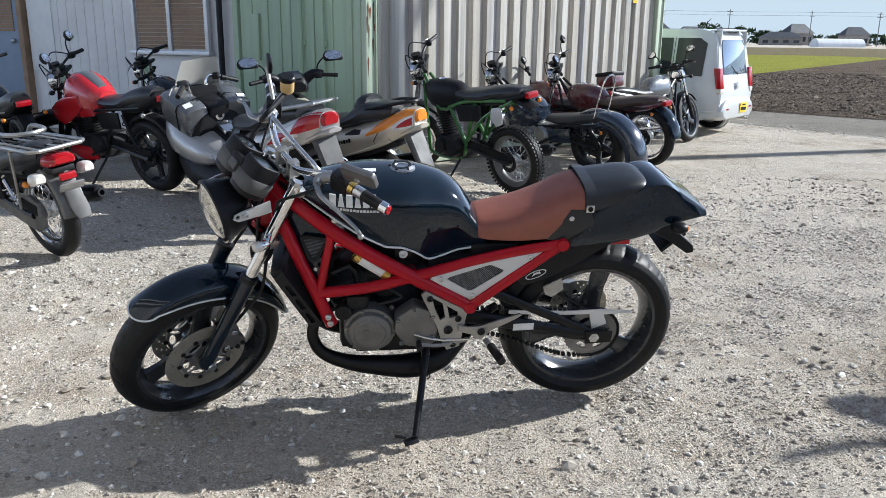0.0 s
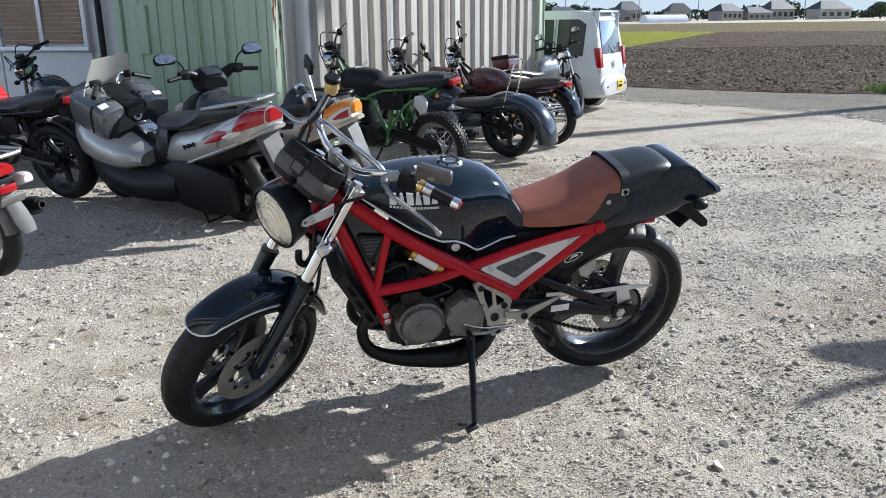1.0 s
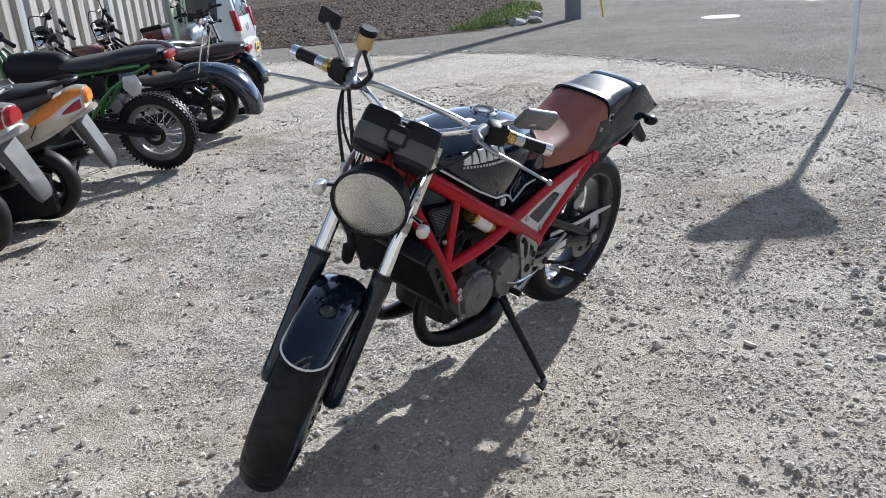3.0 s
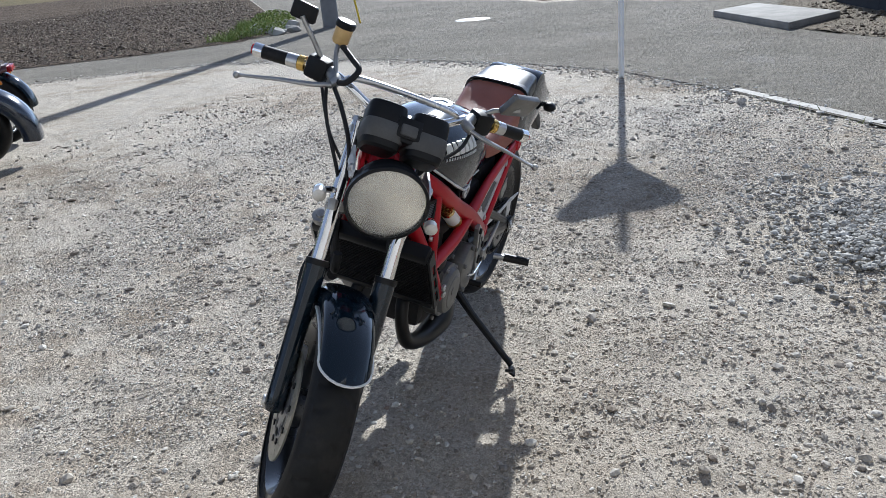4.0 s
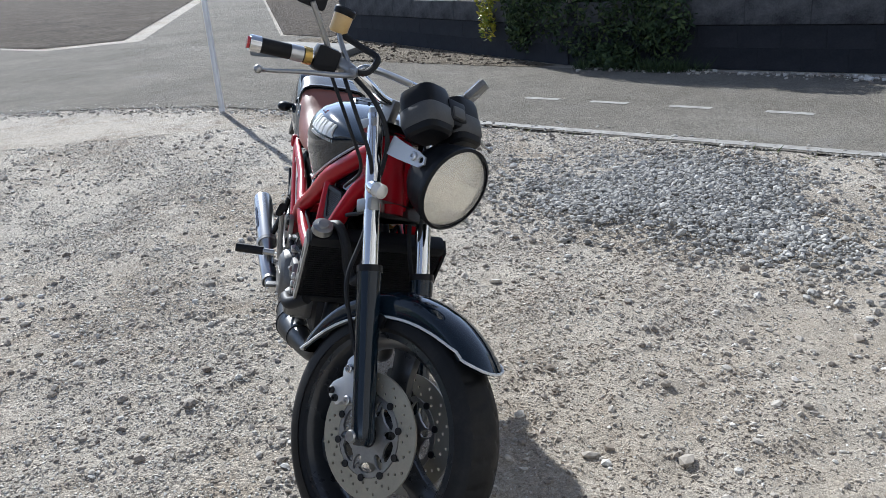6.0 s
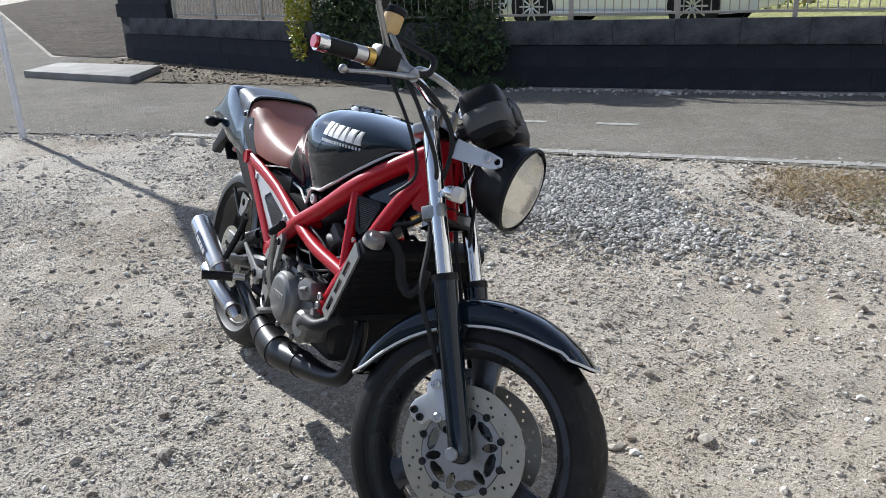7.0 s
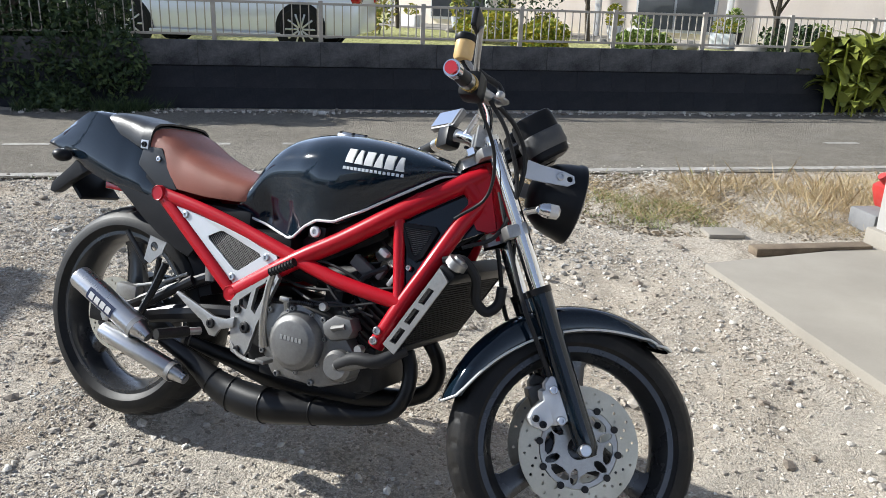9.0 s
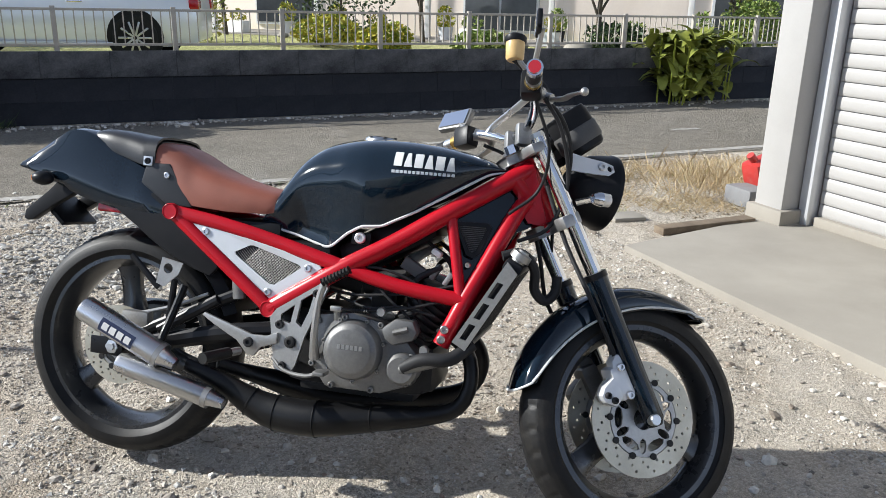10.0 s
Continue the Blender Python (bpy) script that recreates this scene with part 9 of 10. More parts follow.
def scooter(name, label, m, wb=1.35, r=0.235, paint="silver_grey", seat_z=0.74, long=1.0, lamp="red_lens", screen=True, group="parked motorcycles", bar_z=1.02, touring=False, front=0.0, steer=24.0):
    """A parked scooter: origin under the rear axle, x ahead; its nose may sit nearer to the seat."""
    ob = thing(name, m, label, "scooter", group)
    F = Matrix.Translation((front, 0, 0))
    S = F @ Matrix.Translation((1.12, 0, bar_z)) @ pose(0, 0, 0, 0, 0, steer) @ Matrix.Translation((-1.12, 0, -bar_z))
    wheel(ob, (0, 0, r), r, 0.13, r - 0.075, I4, 5, "rim", "rear_wheel", False, 36)
    wheel(ob, (wb, 0, r), r, 0.11, r - 0.075, F, 5, "rim", "front_wheel", False, 36)
    part("engine_case", body_of([(-0.10, 0.05, r - 0.09, r + 0.09), (0.10, 0.075, r - 0.10, r + 0.12), (0.40, 0.07, r - 0.06, r + 0.12), (0.52, 0.04, r, r + 0.08)], n=12), "black_metal", ob, xf=Matrix.Translation((0, 0.12, 0)))
    part("belt_case", body_of([(-0.12, 0.03, r - 0.12, r + 0.11), (0.08, 0.06, r - 0.15, r + 0.17), (0.36, 0.07, r - 0.12, r + 0.20), (0.56, 0.04, r - 0.06, r + 0.14)], n=14), "black_plastic", ob, xf=Matrix.Translation((0, 0.15, 0)))
    part("silencer", tube([(0.36, -0.16, r + 0.02), (0.25, -0.17, r + 0.04), (-0.20, -0.18, r + 0.14), (-0.25, -0.18, r + 0.15)], [0.03, 0.062, 0.062, 0.05], 16), "black_metal", ob)
    part("silencer_tip", lathe([(0.034, -0.03), (0.044, -0.03), (0.044, 0.03), (0.034, 0.03)], (0, 0, 0), 18, "x", closed=True), "chrome", ob, xf=Matrix.Translation((-0.26, -0.18, r + 0.152)) @ pose(0, 0, 0, 0, 12, 0))
    k = long
    rows = [(0.62, 0.10, seat_z - 0.36, seat_z - 0.22), (0.40, 0.18, seat_z - 0.35, seat_z - 0.12), (0.10, 0.195, seat_z - 0.28, seat_z - 0.06), (-0.15, 0.18, seat_z - 0.20, seat_z + 0.01), (-0.36 * k, 0.135, seat_z - 0.12, seat_z + 0.065), (-0.46 * k, 0.075, seat_z - 0.065, seat_z + 0.065)]
    rear = part("rear_body", body_of(rows, n=24), paint, ob)
    part("tail_bumper", body_of([(-0.36 * k, 0.135, seat_z - 0.125, seat_z - 0.085), (-0.46 * k, 0.085, seat_z - 0.085, seat_z - 0.045), (-0.50 * k, 0.045, seat_z - 0.072, seat_z - 0.045)], n=9), paint, rear)
    part("under_body", body_of([(0.58, 0.10, 0.30, seat_z - 0.28), (0.30, 0.15, 0.36, seat_z - 0.24), (0.0, 0.15, 0.44, seat_z - 0.18), (-0.26 * k, 0.11, 0.52, seat_z - 0.10)], n=14), "black_plastic", ob)
    for s in (1, -1):
        if touring:
            part("tail_lamp", lens_patch(rows, -0.24, -0.455 * k, [(0, 0.42), (1, 0.30)], [(0, 0.55), (0.25, 0.90), (1, 0.96)], s, 0.014), "red_lens", rear, "large rounded red tail lamp")
            part("clear_lens", lens_patch(rows, -0.14, -0.30, [(0, 0.40), (0.4, 0.26), (1, 0.30)], [(0, 0.44), (0.5, 0.46), (1, 0.40)], s, 0.009), "clear", rear)
            part("front_lens", lens_patch(rows, 0.02, -0.185, [(0, 0.42), (0.7, 0.34), (1, 0.40)], [(0, 0.46), (0.6, 0.66), (1, 0.56)], s, 0.010), "red_lens", rear, "tapering red lens")
            part("lamp_fairing", lens_patch(rows, 0.05, -0.28, [(0, 0.52), (0.6, 0.70), (1, 0.84)], [(0, 0.64), (0.5, 0.93), (1, 0.98)], s, 0.010), "alloy", rear)
        else:
            part("indicator_lens", lens_patch(rows, -0.02, -0.452 * k, [(0, 0.50), (0.55, 0.52), (1, 0.72)], [(0, 0.58), (0.5, 0.95), (1, 0.99)], s, 0.010), lamp, rear, "amber wrap-around indicator")
            part("lamp_frame", lens_patch(rows, -0.25, -0.45 * k, [(0, 0.34), (1, 0.10)], [(0, 0.48), (1, 0.68)], s, 0.006), "silver_paint", rear)
            part("tail_lamp", lens_patch(rows, -0.28, -0.445 * k, [(0, 0.36), (1, 0.20)], [(0, 0.44), (1, 0.60)], s, 0.015), "red_lens", rear, "oval red tail lamp")
            part("vent_slot", lens_patch(rows, 0.20, 0.04, [(0, 0.70), (1, 0.62)], [(0, 0.74), (0.5, 0.84), (1, 0.76)], s, 0.003), "black_plastic", rear)
        for q in range(5):
            part("side_mark", block((0.24 - 0.026 * q, s * 0.196, seat_z - 0.205 + 0.007 * q), (0.016, 0.008, 0.020 if q % 2 else 0.030), 0.002, pose(0, 0, 0, 0, 12, 0)), "black_plastic", rear)
        part("panel_seam", tube([(-0.14, s * 0.185, seat_z - 0.10), (-0.10, s * 0.190, seat_z - 0.16), (-0.09, s * 0.165, seat_z - 0.20)], 0.003, 5), "black_plastic", rear)
        part("trim_strip", tube([(0.30, s * 0.172, seat_z - 0.33), (0.0, s * 0.180, seat_z - 0.235), (-0.26 * k, s * 0.15, seat_z - 0.15)], 0.009, 6, 4), paint, rear)
    part("end_lamp", body_of([(-0.43 * k, 0.075, seat_z - 0.03, seat_z + 0.058), (-0.462 * k, 0.070, seat_z - 0.028, seat_z + 0.056), (-0.482 * k, 0.050, seat_z - 0.02, seat_z + 0.045)], n=8), "red_lens" if touring else lamp, rear)
    part("seat", body_of([(0.62, 0.11, seat_z - 0.13, seat_z - 0.04), (0.46, 0.165, seat_z - 0.12, seat_z - 0.03), (0.26, 0.18, seat_z - 0.10, seat_z - 0.02), (0.13, 0.175, seat_z - 0.08, seat_z + 0.06), (0.05, 0.165, seat_z - 0.05, seat_z + 0.095), (-0.10, 0.15, seat_z - 0.03, seat_z + 0.095), (-0.26 * k, 0.115, seat_z - 0.0, seat_z + 0.10)], n=28), "black_vinyl", ob)
    part("backrest_pad", body_of([(0.17, 0.10, seat_z - 0.03, seat_z + 0.07), (0.11, 0.125, seat_z - 0.02, seat_z + 0.135), (0.04, 0.105, seat_z + 0.0, seat_z + 0.135)], n=9), "black_vinyl", ob)
    if touring:
        rail = part("grab_rail", body_of([(0.04, 0.010, -0.012, 0.010), (-0.12, 0.016, -0.012, 0.014), (-0.34, 0.016, -0.010, 0.014), (-0.46, 0.006, 0.0, 0.012)], n=12), "alloy", ob, xf=Matrix.Translation((0, 0.145, seat_z + 0.055)) @ pose(0, 0, 0, 0, 8, 7))
        part("rail_side", body_of([(0.04, 0.010, -0.012, 0.010), (-0.12, 0.016, -0.012, 0.014), (-0.34, 0.016, -0.010, 0.014), (-0.46, 0.006, 0.0, 0.012)], n=12), "alloy", rail, xf=Matrix.Translation((0, -0.145, seat_z + 0.055)) @ pose(0, 0, 0, 0, 8, -7))
        part("rail_bridge", block((-0.40, 0, seat_z + 0.115), (0.05, 0.20, 0.018), 0.008), "alloy", rail)
    else:
        part("grab_rail", tube([(0.0, 0.14, seat_z + 0.05), (-0.30 * k, 0.12, seat_z + 0.10), (-0.42 * k, 0.0, seat_z + 0.11), (-0.30 * k, -0.12, seat_z + 0.10), (0.0, -0.14, seat_z + 0.05)], 0.012, 8, 5), "black_plastic", ob)
    flap = Matrix.Translation((-0.34 * k, 0, seat_z - 0.14)) @ pose(0, 0, 0, 0, 116, 0)
    mg = part("rear_mudguard", body_of([(-0.06, 0.090, -0.06, 0.012), (0.06, 0.088, -0.055, 0.014), (0.16, 0.082, -0.048, 0.014), (0.26, 0.076, -0.040, 0.012), (0.31, 0.064, -0.028, 0.006), (0.33, 0.045, -0.016, 0.0)], n=18), "grey_plastic", ob, "grey plastic rear mudguard", xf=flap)
    part("plate_bracket", block((0.055, 0, 0.018), (0.10, 0.11, 0.012), 0.004), "silver_paint", mg, xf=flap)
    part("reflector", block((0.16, 0, 0.018), (0.035, 0.06, 0.012), 0.004), "red_lens", mg, xf=flap)
    part("floor", body_of([(0.36, 0.17, 0.20, 0.40), (0.60, 0.21, 0.19, 0.36), (0.90, 0.22, 0.20, 0.36), (1.06, 0.20, 0.26, 0.42)], n=14), "black_plastic", ob, xf=F)
    part("tunnel", body_of([(0.52, 0.09, 0.33, 0.60), (0.75, 0.08, 0.33, 0.52), (1.0, 0.10, 0.35, 0.62)], n=10), "black_plastic", ob, xf=F)
    part("leg_shield", body_of([(1.00, 0.20, 0.34, 0.72), (1.08, 0.24, 0.34, 0.80), (1.20, 0.21, 0.40, 0.82), (1.36, 0.14, 0.48, 0.74), (1.46, 0.06, 0.54, 0.66)], n=18), "black_plastic", ob, xf=F)
    if touring:
        part("front_cowl", body_of([(0.78, 0.20, 0.36, 0.47), (0.95, 0.27, 0.34, 0.56), (1.15, 0.30, 0.36, 0.64), (1.35, 0.29, 0.40, 0.74), (1.50, 0.22, 0.46, 0.74), (1.60, 0.10, 0.54, 0.68)], n=24), paint, ob)
        part("skirt", body_of([(0.40, 0.23, 0.15, 0.42), (0.72, 0.27, 0.13, 0.37), (1.08, 0.285, 0.15, 0.42), (1.36, 0.23, 0.24, 0.48), (1.50, 0.12, 0.36, 0.50)], n=20), "black_plastic", ob)
        dash = part("dashboard", block((1.17, 0, 0.72), (0.36, 0.17, 0.22), 0.03, pose(0, 0, 0, 0, -20, 0)), "black_plastic", ob)
        part("key_plate", lathe([(0.018, 0.0), (0.036, 0.0), (0.036, 0.02), (0.018, 0.02)], (0.99, 0, 0.68), 18, "x", closed=True), "chrome", dash)
        part("lock_plate", block((0.90, 0, 0.60), (0.14, 0.12, 0.03), 0.010, pose(0, 0, 0, 0, -28, 0)), "chrome", dash)
        part("meter_hood", body_of([(1.14, 0.13, 0.80, 0.845), (1.24, 0.16, 0.78, 0.90), (1.36, 0.12, 0.76, 0.86)], n=9), "black_plastic", ob)
        part("saddle_hump", body_of([(0.70, 0.10, 0.44, 0.60), (0.60, 0.15, 0.44, 0.69), (0.48, 0.15, 0.46, 0.70)], n=10), "black_vinyl", ob)
        for s in (1, -1):
            gx = Matrix.Translation((1.17, s * 0.185, 0.735)) @ pose(0, 0, 0, s * -10, -22, s * 4)
            gb = part("glove_box", body_of([(-0.17, 0.085, -0.11, 0.075), (-0.15, 0.10, -0.125, 0.10), (0.0, 0.105, -0.135, 0.115), (0.17, 0.10, -0.13, 0.105), (0.21, 0.07, -0.10, 0.08)], section=[(0, 1.0), (0.7, 0.985), (0.90, 0.92), (1.0, 0.72), (1.0, 0.25), (0.9, 0.06), (0.7, 0.0)], n=20), "gun_silver", ob, "gunmetal glove box", xf=gx)
            part("box_seam", tube([(-0.055, -0.106, -0.10), (-0.055, -0.107, 0.07), (-0.055, -0.088, 0.108), (-0.055, 0.088, 0.108), (-0.055, 0.107, 0.07), (-0.055, 0.106, -0.10)], 0.005, 6), "black_plastic", gb, xf=gx)
            part("box_label", block((-0.105, s * 0.03, 0.112), (0.045, 0.065, 0.003), 0.0, pose(0, 0, 0, 0, -14, 0)), "white_sticker", gb, xf=gx)
        hb = part("handlebar", tube([(1.12, 0.33, bar_z - 0.05), (1.18, 0.19, bar_z + 0.01), (1.20, 0.11, bar_z), (1.21, 0.07, bar_z - 0.12), (1.21, -0.07, bar_z - 0.12), (1.20, -0.11, bar_z), (1.18, -0.19, bar_z + 0.01), (1.12, -0.33, bar_z - 0.05)], 0.013, 10, 4), "chrome", ob, xf=S)
        for s in (1, -1):
            part("grip", tube([(1.10, s * 0.36, bar_z - 0.06), (1.15, s * 0.23, bar_z - 0.01)], 0.018, 10), "rubber", hb, xf=S)
            part("switch_box", block((1.175, s * 0.20, bar_z + 0.005), (0.05, 0.07, 0.055), 0.012, pose(0, 0, 0, 0, 0, s * -22)), "black_plastic", hb, xf=S)
            part("hand_lever", tube([(1.19, s * 0.20, bar_z), (1.22, s * 0.26, bar_z - 0.01), (1.17, s * 0.37, bar_z - 0.05)], 0.007, 8, 3), "alloy", hb, xf=S)
    else:
        for s in (1, -1):
            part("front_lamp", body_of([(-0.08, 0.03, -0.035, 0.035), (0.0, 0.05, -0.05, 0.05), (0.06, 0.02, -0.02, 0.02)], n=8), "clear", ob, xf=F @ Matrix.Translation((1.37, s * 0.09, 0.68)))
        part("inner_shield", body_of([(0.98, 0.15, 0.50, 0.72), (1.04, 0.19, 0.46, 0.78), (1.10, 0.18, 0.48, 0.80)], n=9), paint, ob, xf=F)
        bc = part("bar_cover", body_of([(1.00, 0.085, bar_z - 0.10, bar_z - 0.02), (1.06, 0.12, bar_z - 0.12, bar_z + 0.03), (1.16, 0.13, bar_z - 0.12, bar_z + 0.05), (1.25, 0.08, bar_z - 0.10, bar_z + 0.01)], n=16), "black_plastic", ob, xf=S)
        part("clock_glass", block((1.055, 0, bar_z + 0.025), (0.10, 0.13, 0.012), 0.006, pose(0, 0, 0, 0, -32, 0)), "dark_glass", bc, xf=S)
        for s in (1, -1):
            part("cover_arm", tube([(1.11, s * 0.08, bar_z - 0.04), (1.08, s * 0.17, bar_z + 0.02), (1.05, s * 0.25, bar_z + 0.02)], [0.045, 0.036, 0.026], 12, 4), "black_plastic", bc, xf=S)
        bars_and_mirrors(ob, 1.10, bar_z + 0.01, 0.35, True, mirror_up=0.14, xf=S, mirror_size=1.5)
    part("front_mudguard", arc_guard((wb, 0, r), r + 0.03, 30, 165, 0.065), "black_plastic" if touring else paint, ob, xf=F)
    for s in (1, -1):
        part("fork_leg", tube([(wb, s * 0.08, r), (wb - 0.13, s * 0.08, r + 0.32)], 0.022, 8), "black_metal", ob, xf=F)
    if screen:
        sc = bmesh.new()
        sheets = []
        for i in range(11):
            t = i / 10
            w = 0.20 * (1 - 0.28 * t * t)
            sheets.append([(1.40 - 0.22 * t - 0.44 * abs(y) ** 1.6, y, 0.74 + 0.36 * t) for y in np.linspace(-w, w, 11)])
        rings(sc, sheets, cap=False, closed=False)
        got = bmesh.ops.extrude_face_region(sc, geom=list(sc.faces))
        bmesh.ops.translate(sc, vec=(0.004, 0, 0), verts=[v for v in got["geom"] if isinstance(v, bmesh.types.BMVert)])
        ws = part("windscreen", sc, "screen", ob, "milky clear windscreen")
        arch = [(y, 0.74 + 0.16 * max(0.0, 1 - (y / 0.17) ** 2) ** 0.5) for y in np.linspace(-0.17, 0.17, 15)]
        sh = rings(bmesh.new(), [[(1.40 - 0.22 * (z - 0.74) / 0.36 - 0.44 * abs(y) ** 1.6 - dx, y, z - dz) for y, z in arch] for dx, dz in ((0.010, 0.0), (0.022, 0.02), (0.10, 0.10))], cap=False, closed=False)
        part("screen_arch", sh, "black_plastic", ws, "black arch behind the windscreen")
    part("centre_stand", tube([(0.30, 0.14, 0.24), (0.20, 0.16, 0.02), (0.20, -0.16, 0.02), (0.30, -0.14, 0.24)], 0.011, 8), "black_metal", ob)
    return ob


def at(x, y, h=ROW, lean=9):
    return on_ground(x, y, h.x, h.y, lean)


# delivery bike with a rear carrier
def delivery_bike():
    ob = street_bike("delivery_bike", "small grey delivery motorbike with a flat metal rear carrier", on_ground(-2.235, 4.50, -0.80, 0.60, 8), 1.20, 0.285, 0.285, 0.085, True, tank="black_paint", seat_z=0.60, tank_z=0.56, bar_z=0.94, guard="grey_alloy", engine_m="grey_alloy", pipe="black_metal")
    rk = part("carrier", tube([(0.20, 0.15, 0.685), (-0.27, 0.155, 0.685), (-0.31, 0.12, 0.685), (-0.31, -0.12, 0.685), (-0.27, -0.155, 0.685), (0.20, -0.15, 0.685)], 0.012, 8), "alloy", ob, "flat metal rear carrier")
    for y in (-0.10, -0.05, 0.0, 0.05, 0.10):
        part("carrier_bar", block((-0.06, y, 0.686), (0.50, 0.020, 0.006), 0.002), "dark_alloy" if abs(y) == 0.05 else "alloy", rk)
    for x in (-0.22, -0.11, 0.0, 0.1):
        part("carrier_bar", block((x, 0, 0.678), (0.030, 0.29, 0.006), 0.002), "alloy", rk)
    part("seat_rail", tube([(0.26, 0.12, 0.69), (0.20, 0.12, 0.735), (0.0, 0.09, 0.74), (-0.06, 0.0, 0.74), (0.0, -0.09, 0.74), (0.20, -0.12, 0.735), (0.26, -0.12, 0.69)], 0.014, 8, 4), "alloy", rk)
    for s in (1, -1):
        part("carrier_leg", tube([(-0.05, s * 0.15, 0.68), (0.02, s * 0.14, 0.33)], 0.008, 6), "alloy", rk)
    lamp = part("big_tail_lamp", body_of([(-0.22, 0.085, 0.575, 0.650), (-0.26, 0.085, 0.578, 0.652), (-0.305, 0.072, 0.588, 0.645), (-0.325, 0.055, 0.60, 0.635)], n=8), "red_lens", ob, "wide red tail lamp under the carrier")
    part("lamp_bracket", block((-0.24, 0, 0.560), (0.10, 0.13, 0.030), 0.008), "dark_alloy", lamp)
    for s in (1, -1):
        part("big_indicator", body_of([(0.045, 0.022, -0.020, 0.020), (0.01, 0.042, -0.030, 0.030), (-0.03, 0.040, -0.028, 0.028), (-0.05, 0.026, -0.018, 0.018)], n=8), "clear", ob, "clear lozenge indicator", xf=Matrix.Translation((-0.245, s * 0.140, 0.535)))
    part("rear_reflector", block((-0.315, 0, 0.525), (0.02, 0.095, 0.04), 0.008), "red_lens", ob)
    part("splash_guard", body_of([(0.0, 0.042, -0.012, 0.012), (0.10, 0.048, -0.012, 0.014), (0.18, 0.052, -0.010, 0.012), (0.235, 0.038, -0.008, 0.008)], n=12), "grey_plastic", ob, "grey plastic mud flap", xf=Matrix.Translation((-0.285, 0, 0.505)) @ pose(0, 0, 0, 0, 118, 0))
    part("plate_bracket", block((-0.335, 0, 0.47), (0.012, 0.14, 0.05), 0.006, pose(0, 0, 0, 0, -28, 0)), "alloy", ob)
    part("chain_cover", plate([(-0.11, 0.285), (-0.09, 0.36), (-0.02, 0.395), (0.10, 0.39), (0.48, 0.42), (0.52, 0.36), (0.48, 0.30), (0.10, 0.205), (-0.02, 0.18), (-0.09, 0.21)], 0.066, 0.098, 0.012), "grey_alloy", ob, "dusty grey enclosed chain cover")


delivery_bike()
street_bike("naked_bike", "red naked motorcycle with black wheels on its side stand", at(-2.33, 6.58, Vector((-0.83, 0.56, 0))), 1.33, 0.305, 0.30, 0.15, tank="red_paint", tank_z=0.80, seat_z=0.78, bar_z=1.03, bar_half=0.31, mirrors=True, shroud=True, tank_scale=1.2, stripe="gun_silver", blinker="clear", steer=36)
street_bike("naked_bike", "black naked motorcycle behind the grey scooter", at(-2.18, 7.55), 1.33, 0.30, 0.30, 0.13, tank="black_paint", tank_z=0.74, bar_z=1.06, bar_half=0.32, mirrors=False, steer=36)
street_bike("naked_bike", "black motorcycle standing by the blue door", at(-3.52, 6.85), 1.33, 0.30, 0.30, 0.13, tank="black_paint", tank_z=0.70, seat_z=0.70, bar_z=0.96, mirrors=False)
big = scooter("scooter", "large grey touring scooter with tall windscreen", at(-0.95, 5.45, Vector((-0.685, 0.73, 0)), 8), 1.42, 0.255, "silver_grey", 0.76, 1.0, bar_z=0.94, touring=True)
scooter("scooter", "champagne scooter with big amber tail lamps", at(-0.42, 5.93, Vector((-0.80, 0.60, 0)), 6), 1.25, 0.225, "champagne", 0.73, 0.85, "amber", screen=False, bar_z=0.95, front=-0.22, steer=-28)
street_bike("trail_bike", "black trail bike with green frame and knobbly tyres", at(0.64, 6.60), 1.36, 0.29, 0.33, 0.10, True, tank="black_plastic", frame_m="green_paint", tank_z=0.83, seat_z=0.87, bar_z=1.15, bar_half=0.38, rake=0.46, mirrors=False, knobbly=True, rim="rim", tank_scale=0.8, steer=42)
cr = street_bike("cruiser", "dark blue cruiser with long valanced rear mudguard", at(1.52, 7.58), 1.62, 0.30, 0.32, 0.15, False, tank="blue_paint", tank_z=0.62, tank_dx=0.14, tank_scale=1.15, seat_z=0.57, bar_z=1.05, rake=0.58, guard="blue_paint", tail="low", engine_m="alloy", pipe="chrome", pillion=True, mirrors=False)
part("valanced_mudguard", arc_guard((-0.085, 0, 0.215), 0.415, 50, 186, 0.10, 0.12, 32), "blue_paint", cr, sharp=70)
street_bike("classic_bike", "maroon classic motorcycle with brown seat", at(2.15, 8.22), 1.40, 0.315, 0.32, 0.11, True, tank="dark_red", seat="dark_vinyl", tank_z=0.70, seat_z=0.69, tank_scale=0.9, bar_z=1.04, guard="black_paint", tail="low", pipe="chrome")
street_bike("classic_bike", "small dark red motorcycle beside the container", at(1.75, 8.75), 1.25, 0.29, 0.29, 0.09, True, tank="dark_red", tank_z=0.68, seat_z=0.64, bar_z=1.02, guard="black_paint", tail="low", pipe="chrome")
street_bike("roadster", "silver naked roadster with dark red top box", at(2.14, 9.38, SIDE, 8), 1.40, 0.31, 0.31, 0.12, tank="gun_silver", tank_z=0.74, tank_scale=0.85, seat_z=0.69, bar_z=0.99, bar_half=0.30, tail="low", box="dark_red", rim="rim", steer=8)


